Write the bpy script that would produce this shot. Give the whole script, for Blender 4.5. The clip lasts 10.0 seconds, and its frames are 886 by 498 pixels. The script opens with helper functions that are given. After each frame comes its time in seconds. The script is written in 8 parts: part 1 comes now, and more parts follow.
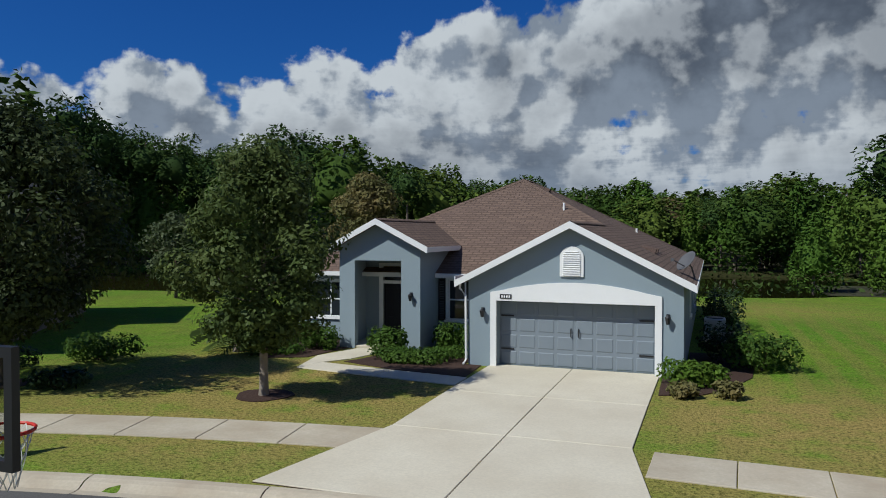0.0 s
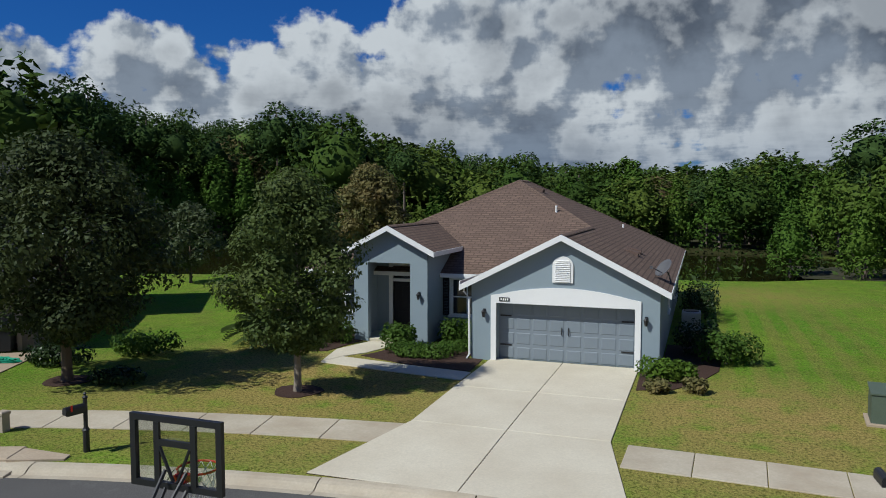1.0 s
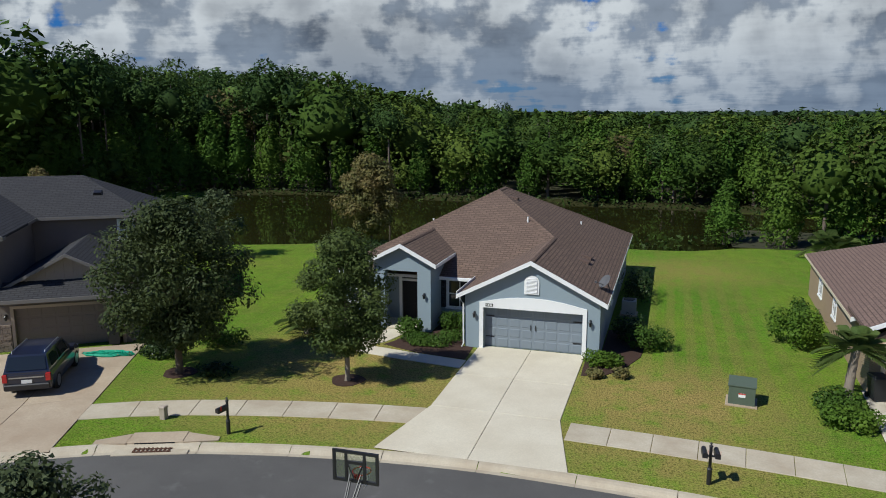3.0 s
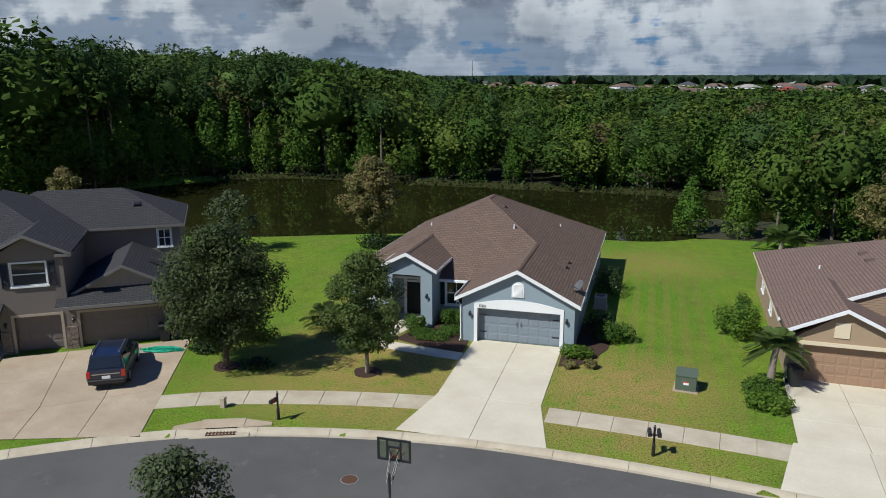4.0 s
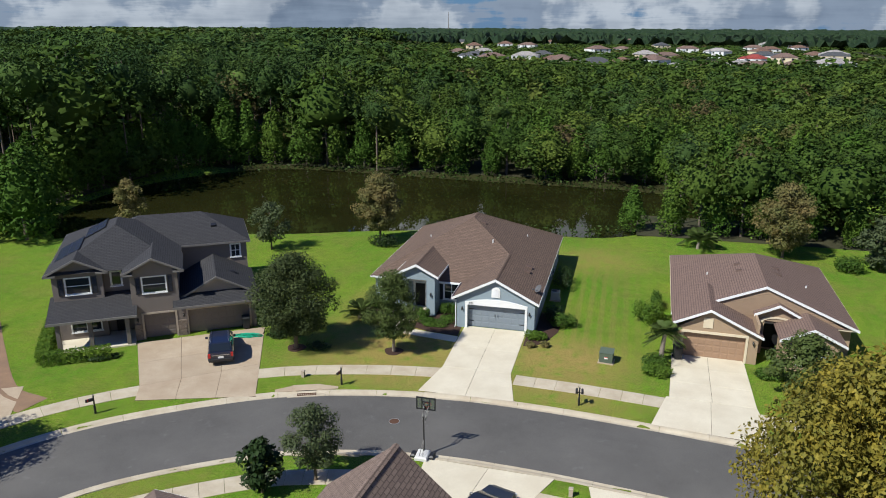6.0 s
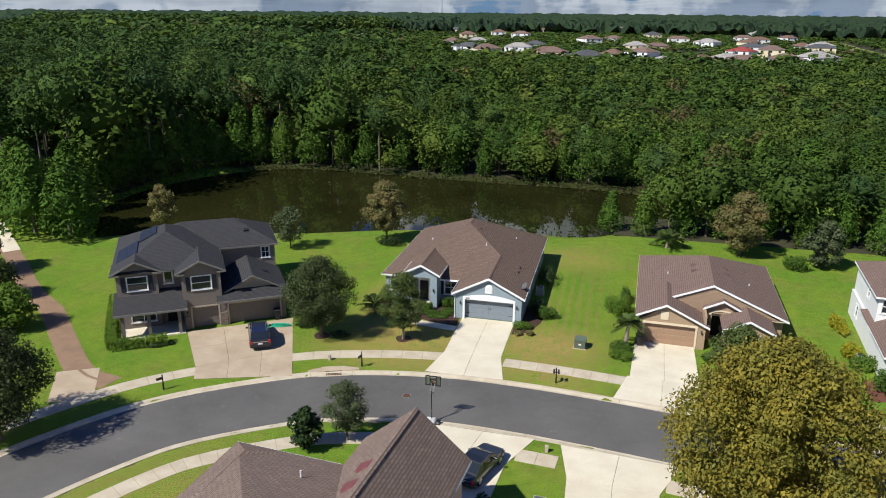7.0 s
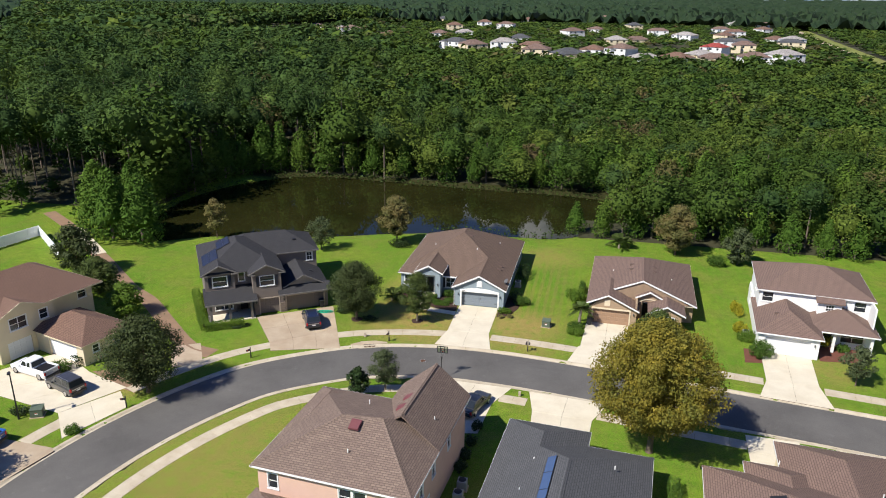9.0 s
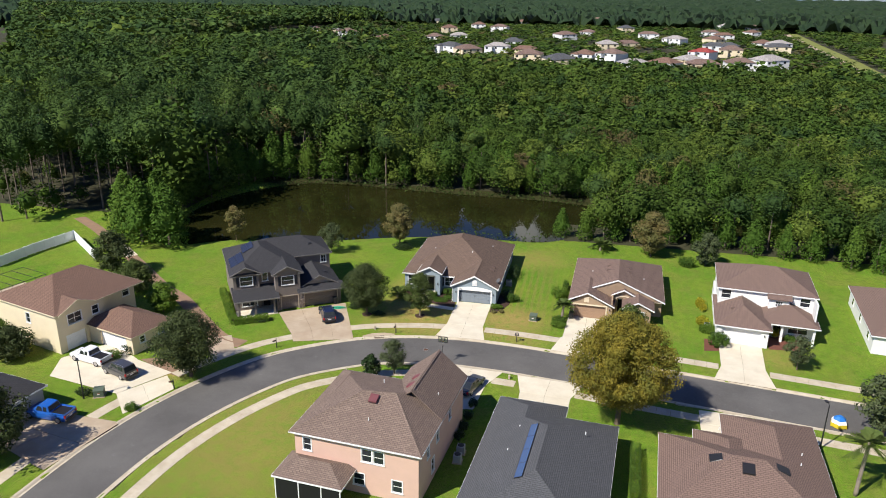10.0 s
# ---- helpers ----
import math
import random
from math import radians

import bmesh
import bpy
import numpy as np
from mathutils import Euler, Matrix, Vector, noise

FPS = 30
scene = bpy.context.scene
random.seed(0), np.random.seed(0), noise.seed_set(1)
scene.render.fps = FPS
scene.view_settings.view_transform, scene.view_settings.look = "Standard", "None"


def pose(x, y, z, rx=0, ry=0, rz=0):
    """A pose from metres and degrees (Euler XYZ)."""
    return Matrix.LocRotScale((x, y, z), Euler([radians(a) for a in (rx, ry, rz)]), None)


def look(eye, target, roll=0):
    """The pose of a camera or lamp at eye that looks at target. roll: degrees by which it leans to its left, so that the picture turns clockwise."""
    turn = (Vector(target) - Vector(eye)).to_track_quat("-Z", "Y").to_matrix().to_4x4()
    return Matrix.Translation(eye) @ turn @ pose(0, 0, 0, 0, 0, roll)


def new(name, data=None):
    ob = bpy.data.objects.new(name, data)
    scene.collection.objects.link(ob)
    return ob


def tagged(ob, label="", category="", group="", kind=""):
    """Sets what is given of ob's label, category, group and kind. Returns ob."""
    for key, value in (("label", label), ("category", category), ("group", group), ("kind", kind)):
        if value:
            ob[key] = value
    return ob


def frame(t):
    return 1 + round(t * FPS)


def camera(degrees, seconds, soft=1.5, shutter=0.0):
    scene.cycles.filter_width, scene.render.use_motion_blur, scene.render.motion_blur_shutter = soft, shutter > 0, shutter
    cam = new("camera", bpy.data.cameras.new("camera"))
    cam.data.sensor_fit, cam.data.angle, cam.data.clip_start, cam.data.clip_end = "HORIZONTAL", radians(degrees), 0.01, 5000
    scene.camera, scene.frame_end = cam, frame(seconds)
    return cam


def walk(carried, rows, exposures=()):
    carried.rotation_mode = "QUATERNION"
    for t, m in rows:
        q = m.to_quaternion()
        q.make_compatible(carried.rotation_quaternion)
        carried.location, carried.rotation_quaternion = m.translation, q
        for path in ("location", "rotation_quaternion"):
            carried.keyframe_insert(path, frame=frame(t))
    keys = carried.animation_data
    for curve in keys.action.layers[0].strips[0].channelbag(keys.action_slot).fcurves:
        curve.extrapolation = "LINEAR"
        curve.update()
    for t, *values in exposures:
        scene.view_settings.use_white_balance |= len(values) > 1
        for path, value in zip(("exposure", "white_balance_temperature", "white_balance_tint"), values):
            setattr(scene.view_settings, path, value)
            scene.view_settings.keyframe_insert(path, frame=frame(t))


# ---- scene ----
# The camera: a drone that backs away from the house and climbs.
cam = camera(62.36, 10.0, soft=1.0)
ROWS = [  # seconds, place, yaw, pitch, roll
    (0.0, 6.407, -22.538, 4.284, 20.074, -1.259, -0.054),
    (0.5, 6.597, -23.871, 5.022, 19.788, -2.628, -0.004),
    (1.0, 6.944, -25.450, 5.918, 19.470, -4.011, 0.000),
    (1.5, 7.348, -27.260, 7.015, 19.063, -5.526, 0.001),
    (2.0, 7.757, -29.308, 8.328, 18.551, -7.162, 0.018),
    (2.5, 8.158, -31.610, 9.851, 17.950, -8.845, 0.049),
    (3.0, 8.557, -34.191, 11.567, 17.295, -10.484, 0.085),
    (3.5, 8.977, -37.078, 13.453, 16.625, -11.998, 0.110),
    (4.0, 9.442, -40.292, 15.483, 15.982, -13.336, 0.111),
    (4.5, 9.972, -43.850, 17.631, 15.399, -14.479, 0.077),
    (5.0, 10.582, -47.758, 19.878, 14.896, -15.439, 0.005),
    (5.5, 11.273, -52.014, 22.208, 14.482, -16.247, -0.101),
    (6.0, 12.037, -56.603, 24.611, 14.150, -16.942, -0.231),
    (6.5, 12.853, -61.502, 27.081, 13.881, -17.559, -0.367),
    (7.0, 13.696, -66.674, 29.615, 13.647, -18.117, -0.489),
    (7.5, 14.538, -72.081, 32.208, 13.416, -18.612, -0.577),
    (8.0, 15.356, -77.676, 34.849, 13.162, -19.020, -0.618),
    (8.5, 16.144, -83.415, 37.519, 12.871, -19.308, -0.613),
    (9.0, 16.921, -89.260, 40.179, 12.558, -19.455, -0.580),
    (9.5, 17.748, -95.182, 42.763, 12.273, -19.495, -0.569),
    (10.0, 18.740, -101.171, 45.176, 12.126, -19.567, -0.669),
]
EXPOSURES = [(0.0, -0.45, 6000, 5), (2.5, -0.34, 6050, 5), (5.5, 0.0, 6200, 6), (7.5, 0.18, 6450, 8), (10.0, 0.28, 6550, 10)]
walk(cam, [(t, pose(x, y, z, 90 + pitch, roll, yaw)) for t, x, y, z, yaw, pitch, roll in ROWS], EXPOSURES)

# Daylight: afternoon sun behind the camera's left shoulder, broken cumulus.
SUN_AZ, SUN_EL = 229.0, 47.0  # degrees from +x towards +y; height


def sky_world():
    w = bpy.data.worlds.new("sky")
    scene.world = w
    w.use_nodes = True
    n, l = w.node_tree.nodes, w.node_tree.links
    n.clear()

    def add(kind, **kw):
        nd = n.new(kind)
        for k, v in kw.items():
            if k == "op":
                nd.operation = v
        return nd

    def math_(op, a, b=None, clamp=False):
        nd = n.new("ShaderNodeMath")
        nd.operation, nd.use_clamp = op, clamp
        for i, v in enumerate((a, b)):
            if v is None:
                continue
            if isinstance(v, (int, float)):
                nd.inputs[i].default_value = v
            else:
                l.new(v, nd.inputs[i])
        return nd.outputs[0]

    def noise_(vec, scale, detail, rough=0.55, dist=0.0):
        nd = n.new("ShaderNodeTexNoise")
        nd.inputs["Scale"].default_value, nd.inputs["Detail"].default_value = scale, detail
        nd.inputs["Roughness"].default_value, nd.inputs["Distortion"].default_value = rough, dist
        l.new(vec, nd.inputs["Vector"])
        return nd.outputs[0]

    def ramp(v, a, b):
        nd = n.new("ShaderNodeMapRange")
        nd.interpolation_type = "SMOOTHSTEP"
        nd.inputs[1].default_value, nd.inputs[2].default_value = a, b
        l.new(v, nd.inputs[0])
        return nd.outputs[0]

    def mix(f, a, b):
        nd = n.new("ShaderNodeMix")
        nd.data_type = "RGBA"
        if isinstance(f, float):
            nd.inputs[0].default_value = f
        else:
            l.new(f, nd.inputs[0])
        for i, v in ((6, a), (7, b)):
            if isinstance(v, tuple):
                nd.inputs[i].default_value = (*v, 1)
            else:
                l.new(v, nd.inputs[i])
        return nd.outputs[2]

    tc = n.new("ShaderNodeTexCoord")
    sep = n.new("ShaderNodeSeparateXYZ")
    l.new(tc.outputs["Generated"], sep.inputs[0])
    x, y, z = sep.outputs
    zz = math_("ADD", math_("MAXIMUM", z, 0.0), 0.075)
    comb = n.new("ShaderNodeCombineXYZ")
    l.new(math_("DIVIDE", x, zz), comb.inputs[0])
    l.new(math_("DIVIDE", y, zz), comb.inputs[1])
    l.new(math_("MULTIPLY", z, 2.2), comb.inputs[2])
    deck = comb.outputs[0]
    # clear blue to the north-west, high up
    rise = math_("SUBTRACT", z, math_("MULTIPLY", x, 0.15))
    hole = ramp(rise, 0.255, 0.395)
    bank = math_("MULTIPLY", ramp(x, -0.5, -0.15), ramp(z, 0.06, 0.16))
    low = ramp(z, 0.15, 0.02)

    def puffs(vec, scale):
        nd = n.new("ShaderNodeTexVoronoi")
        nd.feature = "SMOOTH_F1"
        nd.inputs["Scale"].default_value, nd.inputs["Detail"].default_value, nd.inputs["Roughness"].default_value = scale, 3.5, 0.5
        nd.inputs["Smoothness"].default_value = 0.6
        l.new(vec, nd.inputs["Vector"])
        return nd.outputs["Distance"]

    def moved(vec, d):
        nd = n.new("ShaderNodeVectorMath")
        nd.operation = "ADD"
        l.new(vec, nd.inputs[0])
        nd.inputs[1].default_value = d
        return nd.outputs[0]

    def density(shift):
        """Cloud thickness along a direction: banks, heaps and cauliflower edges."""
        g = moved(tc.outputs["Generated"], shift)
        q = moved(deck, tuple(3.0 * v for v in shift[:2]) + (shift[2] * 2.2,))
        big = noise_(q, 0.50, 6, 0.55, 0.1)
        heap = noise_(g, 3.6, 9, 0.58, 0.15)
        lump = math_("ADD", math_("MULTIPLY", puffs(g, 7.0), 0.7), math_("MULTIPLY", puffs(g, 19.0), 0.5))
        v = math_("ADD", math_("MULTIPLY", big, 0.34), math_("MULTIPLY", heap, 0.66))
        return math_("SUBTRACT", v, math_("MULTIPLY", lump, 0.16))

    d0 = density((0.0, 0.0, 0.0))
    d1 = density((-0.012, -0.012, 0.040))
    dens = math_("SUBTRACT", d0, math_("MULTIPLY", hole, 0.24))
    dens = math_("ADD", dens, math_("MULTIPLY", bank, 0.075))
    dens = math_("ADD", dens, math_("MULTIPLY", low, 0.035))
    # clouds thinned in the unseen south, round the sun, to lower the ambient light
    dens = math_("SUBTRACT", dens, math_("MULTIPLY", ramp(y, 0.1, -0.6), 0.09))
    cover = ramp(dens, 0.245, 0.280)
    thick = ramp(dens, 0.29, 0.47)
    top = ramp(math_("SUBTRACT", d0, d1), -0.035, 0.035)
    lit = mix(thick, (1.60, 1.62, 1.65), (0.86, 0.89, 0.95))
    shade = mix(thick, (0.62, 0.70, 0.84), (0.22, 0.26, 0.34))
    lit = mix(top, shade, lit)
    sky = n.new("ShaderNodeTexSky")
    sky.sky_type, sky.sun_disc = "NISHITA", False
    sky.sun_elevation, sky.sun_rotation = radians(SUN_EL), radians(90 - SUN_AZ)
    sky.dust_density, sky.ozone_density = 0.6, 3.0
    blue = n.new("ShaderNodeVectorMath")
    blue.operation = "MULTIPLY"
    l.new(sky.outputs[0], blue.inputs[0])
    blue.inputs[1].default_value = (0.026, 0.080, 0.18)
    haze = mix(math_("MULTIPLY", ramp(z, 0.10, 0.0), 0.55), blue.outputs[0], (0.26, 0.50, 0.85))
    out = mix(math_("MULTIPLY", ramp(z, 0.13, 0.0), 0.5), mix(cover, haze, lit), (0.36, 0.50, 0.74))
    bg = n.new("ShaderNodeBackground")
    l.new(out, bg.inputs[0])
    bg.inputs[1].default_value = 0.48
    o = n.new("ShaderNodeOutputWorld")
    l.new(bg.outputs[0], o.inputs[0])


sky_world()
sun_data = bpy.data.lights.new("sun", "SUN")
sun_data.energy, sun_data.angle, sun_data.color = 5.7, radians(0.55), (1.0, 0.95, 0.86)
sun = new("sun", sun_data)
_d = Vector((math.cos(radians(SUN_AZ)) * math.cos(radians(SUN_EL)), math.sin(radians(SUN_AZ)) * math.cos(radians(SUN_EL)), math.sin(radians(SUN_EL))))
sun.matrix_world = look(_d * 150, (0, 0, 0))


# ---- materials ----
def nodes_of(name):
    m = bpy.data.materials.new(name)
    m.use_nodes = True
    t = m.node_tree
    return m, t.nodes, t.links, t.nodes["Principled BSDF"]


def noise_node(n, l, vec, scale, detail=3.0, rough=0.55):
    nd = n.new("ShaderNodeTexNoise")
    nd.inputs["Scale"].default_value, nd.inputs["Detail"].default_value, nd.inputs["Roughness"].default_value = scale, detail, rough
    l.new(vec, nd.inputs["Vector"])
    return nd.outputs[0]


def range_node(n, l, v, a, b, c=0.0, d=1.0):
    nd = n.new("ShaderNodeMapRange")
    for i, val in enumerate((a, b, c, d)):
        nd.inputs[1 + i].default_value = val
    l.new(v, nd.inputs[0])
    return nd.outputs[0]


def mix_node(n, l, f, a, b, blend="MIX"):
    nd = n.new("ShaderNodeMix")
    nd.data_type, nd.blend_type = "RGBA", blend
    if isinstance(f, (int, float)):
        nd.inputs[0].default_value = f
    else:
        l.new(f, nd.inputs[0])
    for i, v in ((6, a), (7, b)):
        if isinstance(v, tuple):
            nd.inputs[i].default_value = (*v[:3], 1)
        else:
            l.new(v, nd.inputs[i])
    return nd.outputs[2]


def bump_node(n, l, p, h, strength, dist):
    nd = n.new("ShaderNodeBump")
    nd.inputs["Strength"].default_value, nd.inputs["Distance"].default_value = strength, dist
    l.new(h, nd.inputs["Height"])
    l.new(nd.outputs[0], p.inputs["Normal"])


def mat(name, col, rough=0.8, metal=0.0, col2=None, stain=1.2, grain=30.0, amount=0.5, bump=0.25, dist=0.01, spec=0.3, rand=0.0):
    """A plain surface: base colour with stains and grain at two scales, and fine relief."""
    m, n, l, p = nodes_of(name)
    tc = n.new("ShaderNodeTexCoord").outputs["Object"]
    a = noise_node(n, l, tc, stain, 5, 0.6)
    b = noise_node(n, l, tc, grain, 4, 0.6)
    c2 = col2 or tuple(v * 0.72 for v in col)
    c = mix_node(n, l, range_node(n, l, a, 0.35, 0.68, 0, amount), col, c2)
    c = mix_node(n, l, range_node(n, l, b, 0.3, 0.72, 0, amount * 0.7), c, tuple(v * 0.6 for v in col))
    if rand:
        oi = n.new("ShaderNodeObjectInfo").outputs["Random"]
        c = mix_node(n, l, range_node(n, l, oi, 0, 1, 0, rand), c, tuple(v * 0.55 for v in col))
    l.new(c, p.inputs["Base Color"])
    p.inputs["Roughness"].default_value, p.inputs["Metallic"].default_value = rough, metal
    p.inputs["Specular IOR Level"].default_value = spec
    if bump:
        bump_node(n, l, p, b, bump, dist)
    return m


def shingle_mat(name, col, col2):
    """Asphalt shingles: courses 14 cm high, tabs about 30 cm wide, each a little different."""
    m, n, l, p = nodes_of(name)
    uv = n.new("ShaderNodeUVMap").outputs[0]
    tc = n.new("ShaderNodeTexCoord").outputs["Object"]
    br = n.new("ShaderNodeTexBrick")
    br.offset = 0.5
    l.new(uv, br.inputs["Vector"])
    br.inputs["Scale"].default_value = 1.0
    br.inputs["Brick Width"].default_value, br.inputs["Row Height"].default_value = 0.42, 0.19
    br.inputs["Mortar Size"].default_value, br.inputs["Mortar Smooth"].default_value = 0.024, 0.1
    br.inputs["Color1"].default_value, br.inputs["Color2"].default_value = (*col, 1), (*col2, 1)
    br.inputs["Mortar"].default_value = (*(v * 0.25 for v in col), 1)
    a = noise_node(n, l, tc, 0.5, 5, 0.6)
    b = noise_node(n, l, tc, 60, 2, 0.7)
    c = mix_node(n, l, range_node(n, l, a, 0.35, 0.7, 0, 0.45), br.outputs[0], tuple(v * 0.75 for v in col2))
    c = mix_node(n, l, range_node(n, l, b, 0.3, 0.75, 0, 0.45), c, tuple(v * 1.7 for v in col))
    l.new(c, p.inputs["Base Color"])
    p.inputs["Roughness"].default_value, p.inputs["Specular IOR Level"].default_value = 0.9, 0.25
    inv = n.new("ShaderNodeMath")
    inv.operation = "SUBTRACT"
    inv.inputs[0].default_value = 1.0
    l.new(br.outputs["Fac"], inv.inputs[1])
    bump_node(n, l, p, inv.outputs[0], 0.9, 0.02)
    return m


def leaf_mat(name, col, col2, trans=0.35, rough=0.55):
    m, n, l, p = nodes_of(name)
    geo = n.new("ShaderNodeNewGeometry").outputs["Random Per Island"]
    tc = n.new("ShaderNodeTexCoord").outputs["Object"]
    a = noise_node(n, l, tc, 0.55, 3)
    c = mix_node(n, l, range_node(n, l, a, 0.35, 0.66), col, col2)
    c = mix_node(n, l, range_node(n, l, geo, 0, 1, 0, 0.6), c, tuple(v * 0.5 for v in col))
    l.new(c, p.inputs["Base Color"])
    p.inputs["Roughness"].default_value, p.inputs["Specular IOR Level"].default_value = rough, 0.1
    tr = n.new("ShaderNodeBsdfTranslucent")
    l.new(mix_node(n, l, 0.5, c, tuple(min(1, v * 1.6) for v in col2)), tr.inputs[0])
    mx = n.new("ShaderNodeMixShader")
    mx.inputs[0].default_value = trans
    l.new(p.outputs[0], mx.inputs[1])
    l.new(tr.outputs[0], mx.inputs[2])
    l.new(mx.outputs[0], n["Material Output"].inputs["Surface"])
    return m


def woods_mat(name, cols, scale=0.03):
    """Foliage of a whole wood: hue changes from tree to tree and from spray to spray."""
    m, n, l, p = nodes_of(name)
    geo = n.new("ShaderNodeNewGeometry").outputs["Random Per Island"]
    tc = n.new("ShaderNodeTexCoord").outputs["Object"]
    at = n.new("ShaderNodeAttribute")
    at.attribute_name = "tint"
    t = at.outputs["Fac"]
    a = noise_node(n, l, tc, scale, 2)
    f = noise_node(n, l, tc, 0.35, 4, 0.75)
    c = mix_node(n, l, range_node(n, l, t, 0.0, 0.7), cols[0], cols[1])
    c = mix_node(n, l, range_node(n, l, t, 0.72, 0.9), c, cols[2])
    c = mix_node(n, l, range_node(n, l, t, 0.955, 0.965), c, cols[3])
    c = mix_node(n, l, range_node(n, l, a, 0.4, 0.62, 0, 0.4), c, cols[2])
    c = mix_node(n, l, range_node(n, l, geo, 0, 1, 0, 0.6), c, tuple(v * 0.45 for v in cols[0]))
    c = mix_node(n, l, range_node(n, l, f, 0.52, 0.72, 0, 0.35), c, tuple(v * 1.2 for v in cols[2]))
    l.new(c, p.inputs["Base Color"])
    p.inputs["Roughness"].default_value, p.inputs["Specular IOR Level"].default_value = 0.75, 0.06
    tr = n.new("ShaderNodeBsdfTranslucent")
    l.new(mix_node(n, l, 0.5, c, cols[2]), tr.inputs[0])
    mx = n.new("ShaderNodeMixShader")
    mx.inputs[0].default_value = 0.12
    l.new(p.outputs[0], mx.inputs[1])
    l.new(tr.outputs[0], mx.inputs[2])
    l.new(mx.outputs[0], n["Material Output"].inputs["Surface"])
    return m


def grass_mat():
    m, n, l, p = nodes_of("mown_grass")
    tc = n.new("ShaderNodeTexCoord").outputs["Object"]
    a = noise_node(n, l, tc, 0.11, 4, 0.6)
    b = noise_node(n, l, tc, 0.9, 5, 0.65)
    f = noise_node(n, l, tc, 14, 4, 0.75)
    c = mix_node(n, l, range_node(n, l, a, 0.38, 0.62), (0.120, 0.270, 0.018), (0.195, 0.300, 0.028))

    def patch(cx, cy, rx, ry, strength):
        mp = n.new("ShaderNodeMapping")
        mp.vector_type = "TEXTURE"
        mp.inputs["Location"].default_value, mp.inputs["Scale"].default_value = (cx, cy, 0), (rx, ry, 50)
        l.new(tc, mp.inputs[0])
        g = n.new("ShaderNodeVectorMath")
        g.operation = "LENGTH"
        l.new(mp.outputs[0], g.inputs[0])
        k = n.new("ShaderNodeMath")
        k.operation = "MULTIPLY"
        l.new(range_node(n, l, g.outputs["Value"], 1.25, 0.35, 0, strength), k.inputs[0])
        l.new(range_node(n, l, b, 0.32, 0.54, 0.2, 1.0), k.inputs[1])
        return k.outputs[0]

    def times(a_, b_):
        k = n.new("ShaderNodeMath")
        k.operation = "MULTIPLY"
        l.new(a_, k.inputs[0])
        l.new(b_, k.inputs[1])
        return k.outputs[0]

    # mower stripes, strongest on the lawn between the blue and the tan house
    st = n.new("ShaderNodeTexWave")
    st.inputs["Scale"].default_value, st.inputs["Distortion"].default_value, st.inputs["Detail"].default_value, st.inputs["Detail Scale"].default_value = 0.30, 0.9, 2, 1.0
    l.new(tc, st.inputs["Vector"])
    stripe = range_node(n, l, st.outputs["Fac"], 0.35, 0.75)
    c = mix_node(n, l, range_node(n, l, st.outputs["Fac"], 0.3, 0.8, 0, 0.18), c, (0.21, 0.24, 0.045))
    c = mix_node(n, l, times(patch(10.4, 4, 4.6, 20, 0.6), stripe), c, (0.28, 0.26, 0.065))
    c = mix_node(n, l, range_node(n, l, noise_node(n, l, tc, 0.28, 5, 0.62), 0.50, 0.60, 0, 0.38), c, (0.23, 0.215, 0.055))
    c = mix_node(n, l, range_node(n, l, b, 0.42, 0.72, 0, 0.55), c, (0.065, 0.135, 0.014))
    c = mix_node(n, l, range_node(n, l, noise_node(n, l, tc, 3.2, 6, 0.8), 0.48, 0.64, 0, 0.55), c, (0.26, 0.23, 0.07))
    # dry, worn patches of the front yards
    for q in ((-4.5, -4.5, 9, 5, 0.9), (8.5, -4.5, 5.5, 5, 0.85), (-8, 4, 4, 8, 0.7), (-4, -10, 9, 3, 0.7), (-15, -40, 9, 16, 0.5), (9, -10, 6, 2.5, 0.6), (-62, -28, 12, 8, 0.8), (-31, -29, 3.5, 3.5, 0.9), (44, -8, 4, 4, 0.5), (9, 22, 7, 5, 0.45)):
        c = mix_node(n, l, patch(*q), c, (0.40, 0.285, 0.10))
    # blades and gaps between them
    c = mix_node(n, l, range_node(n, l, f, 0.42, 0.66, 0, 0.9), c, (0.34, 0.36, 0.32), "MULTIPLY")
    c = mix_node(n, l, range_node(n, l, noise_node(n, l, tc, 7.0, 5, 0.8), 0.48, 0.62, 0, 0.8), c, (0.42, 0.46, 0.38), "MULTIPLY")
    c = mix_node(n, l, range_node(n, l, noise_node(n, l, tc, 26.0, 3, 0.7), 0.55, 0.70, 0, 0.5), c, (0.34, 0.33, 0.12))
    # colour goes over to dark brown-green between y = 58 and 61
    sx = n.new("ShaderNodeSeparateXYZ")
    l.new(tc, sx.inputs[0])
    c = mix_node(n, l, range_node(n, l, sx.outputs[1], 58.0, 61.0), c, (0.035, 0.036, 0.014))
    l.new(c, p.inputs["Base Color"])
    p.inputs["Roughness"].default_value, p.inputs["Specular IOR Level"].default_value = 0.95, 0.04
    bump_node(n, l, p, f, 0.7, 0.05)
    return m


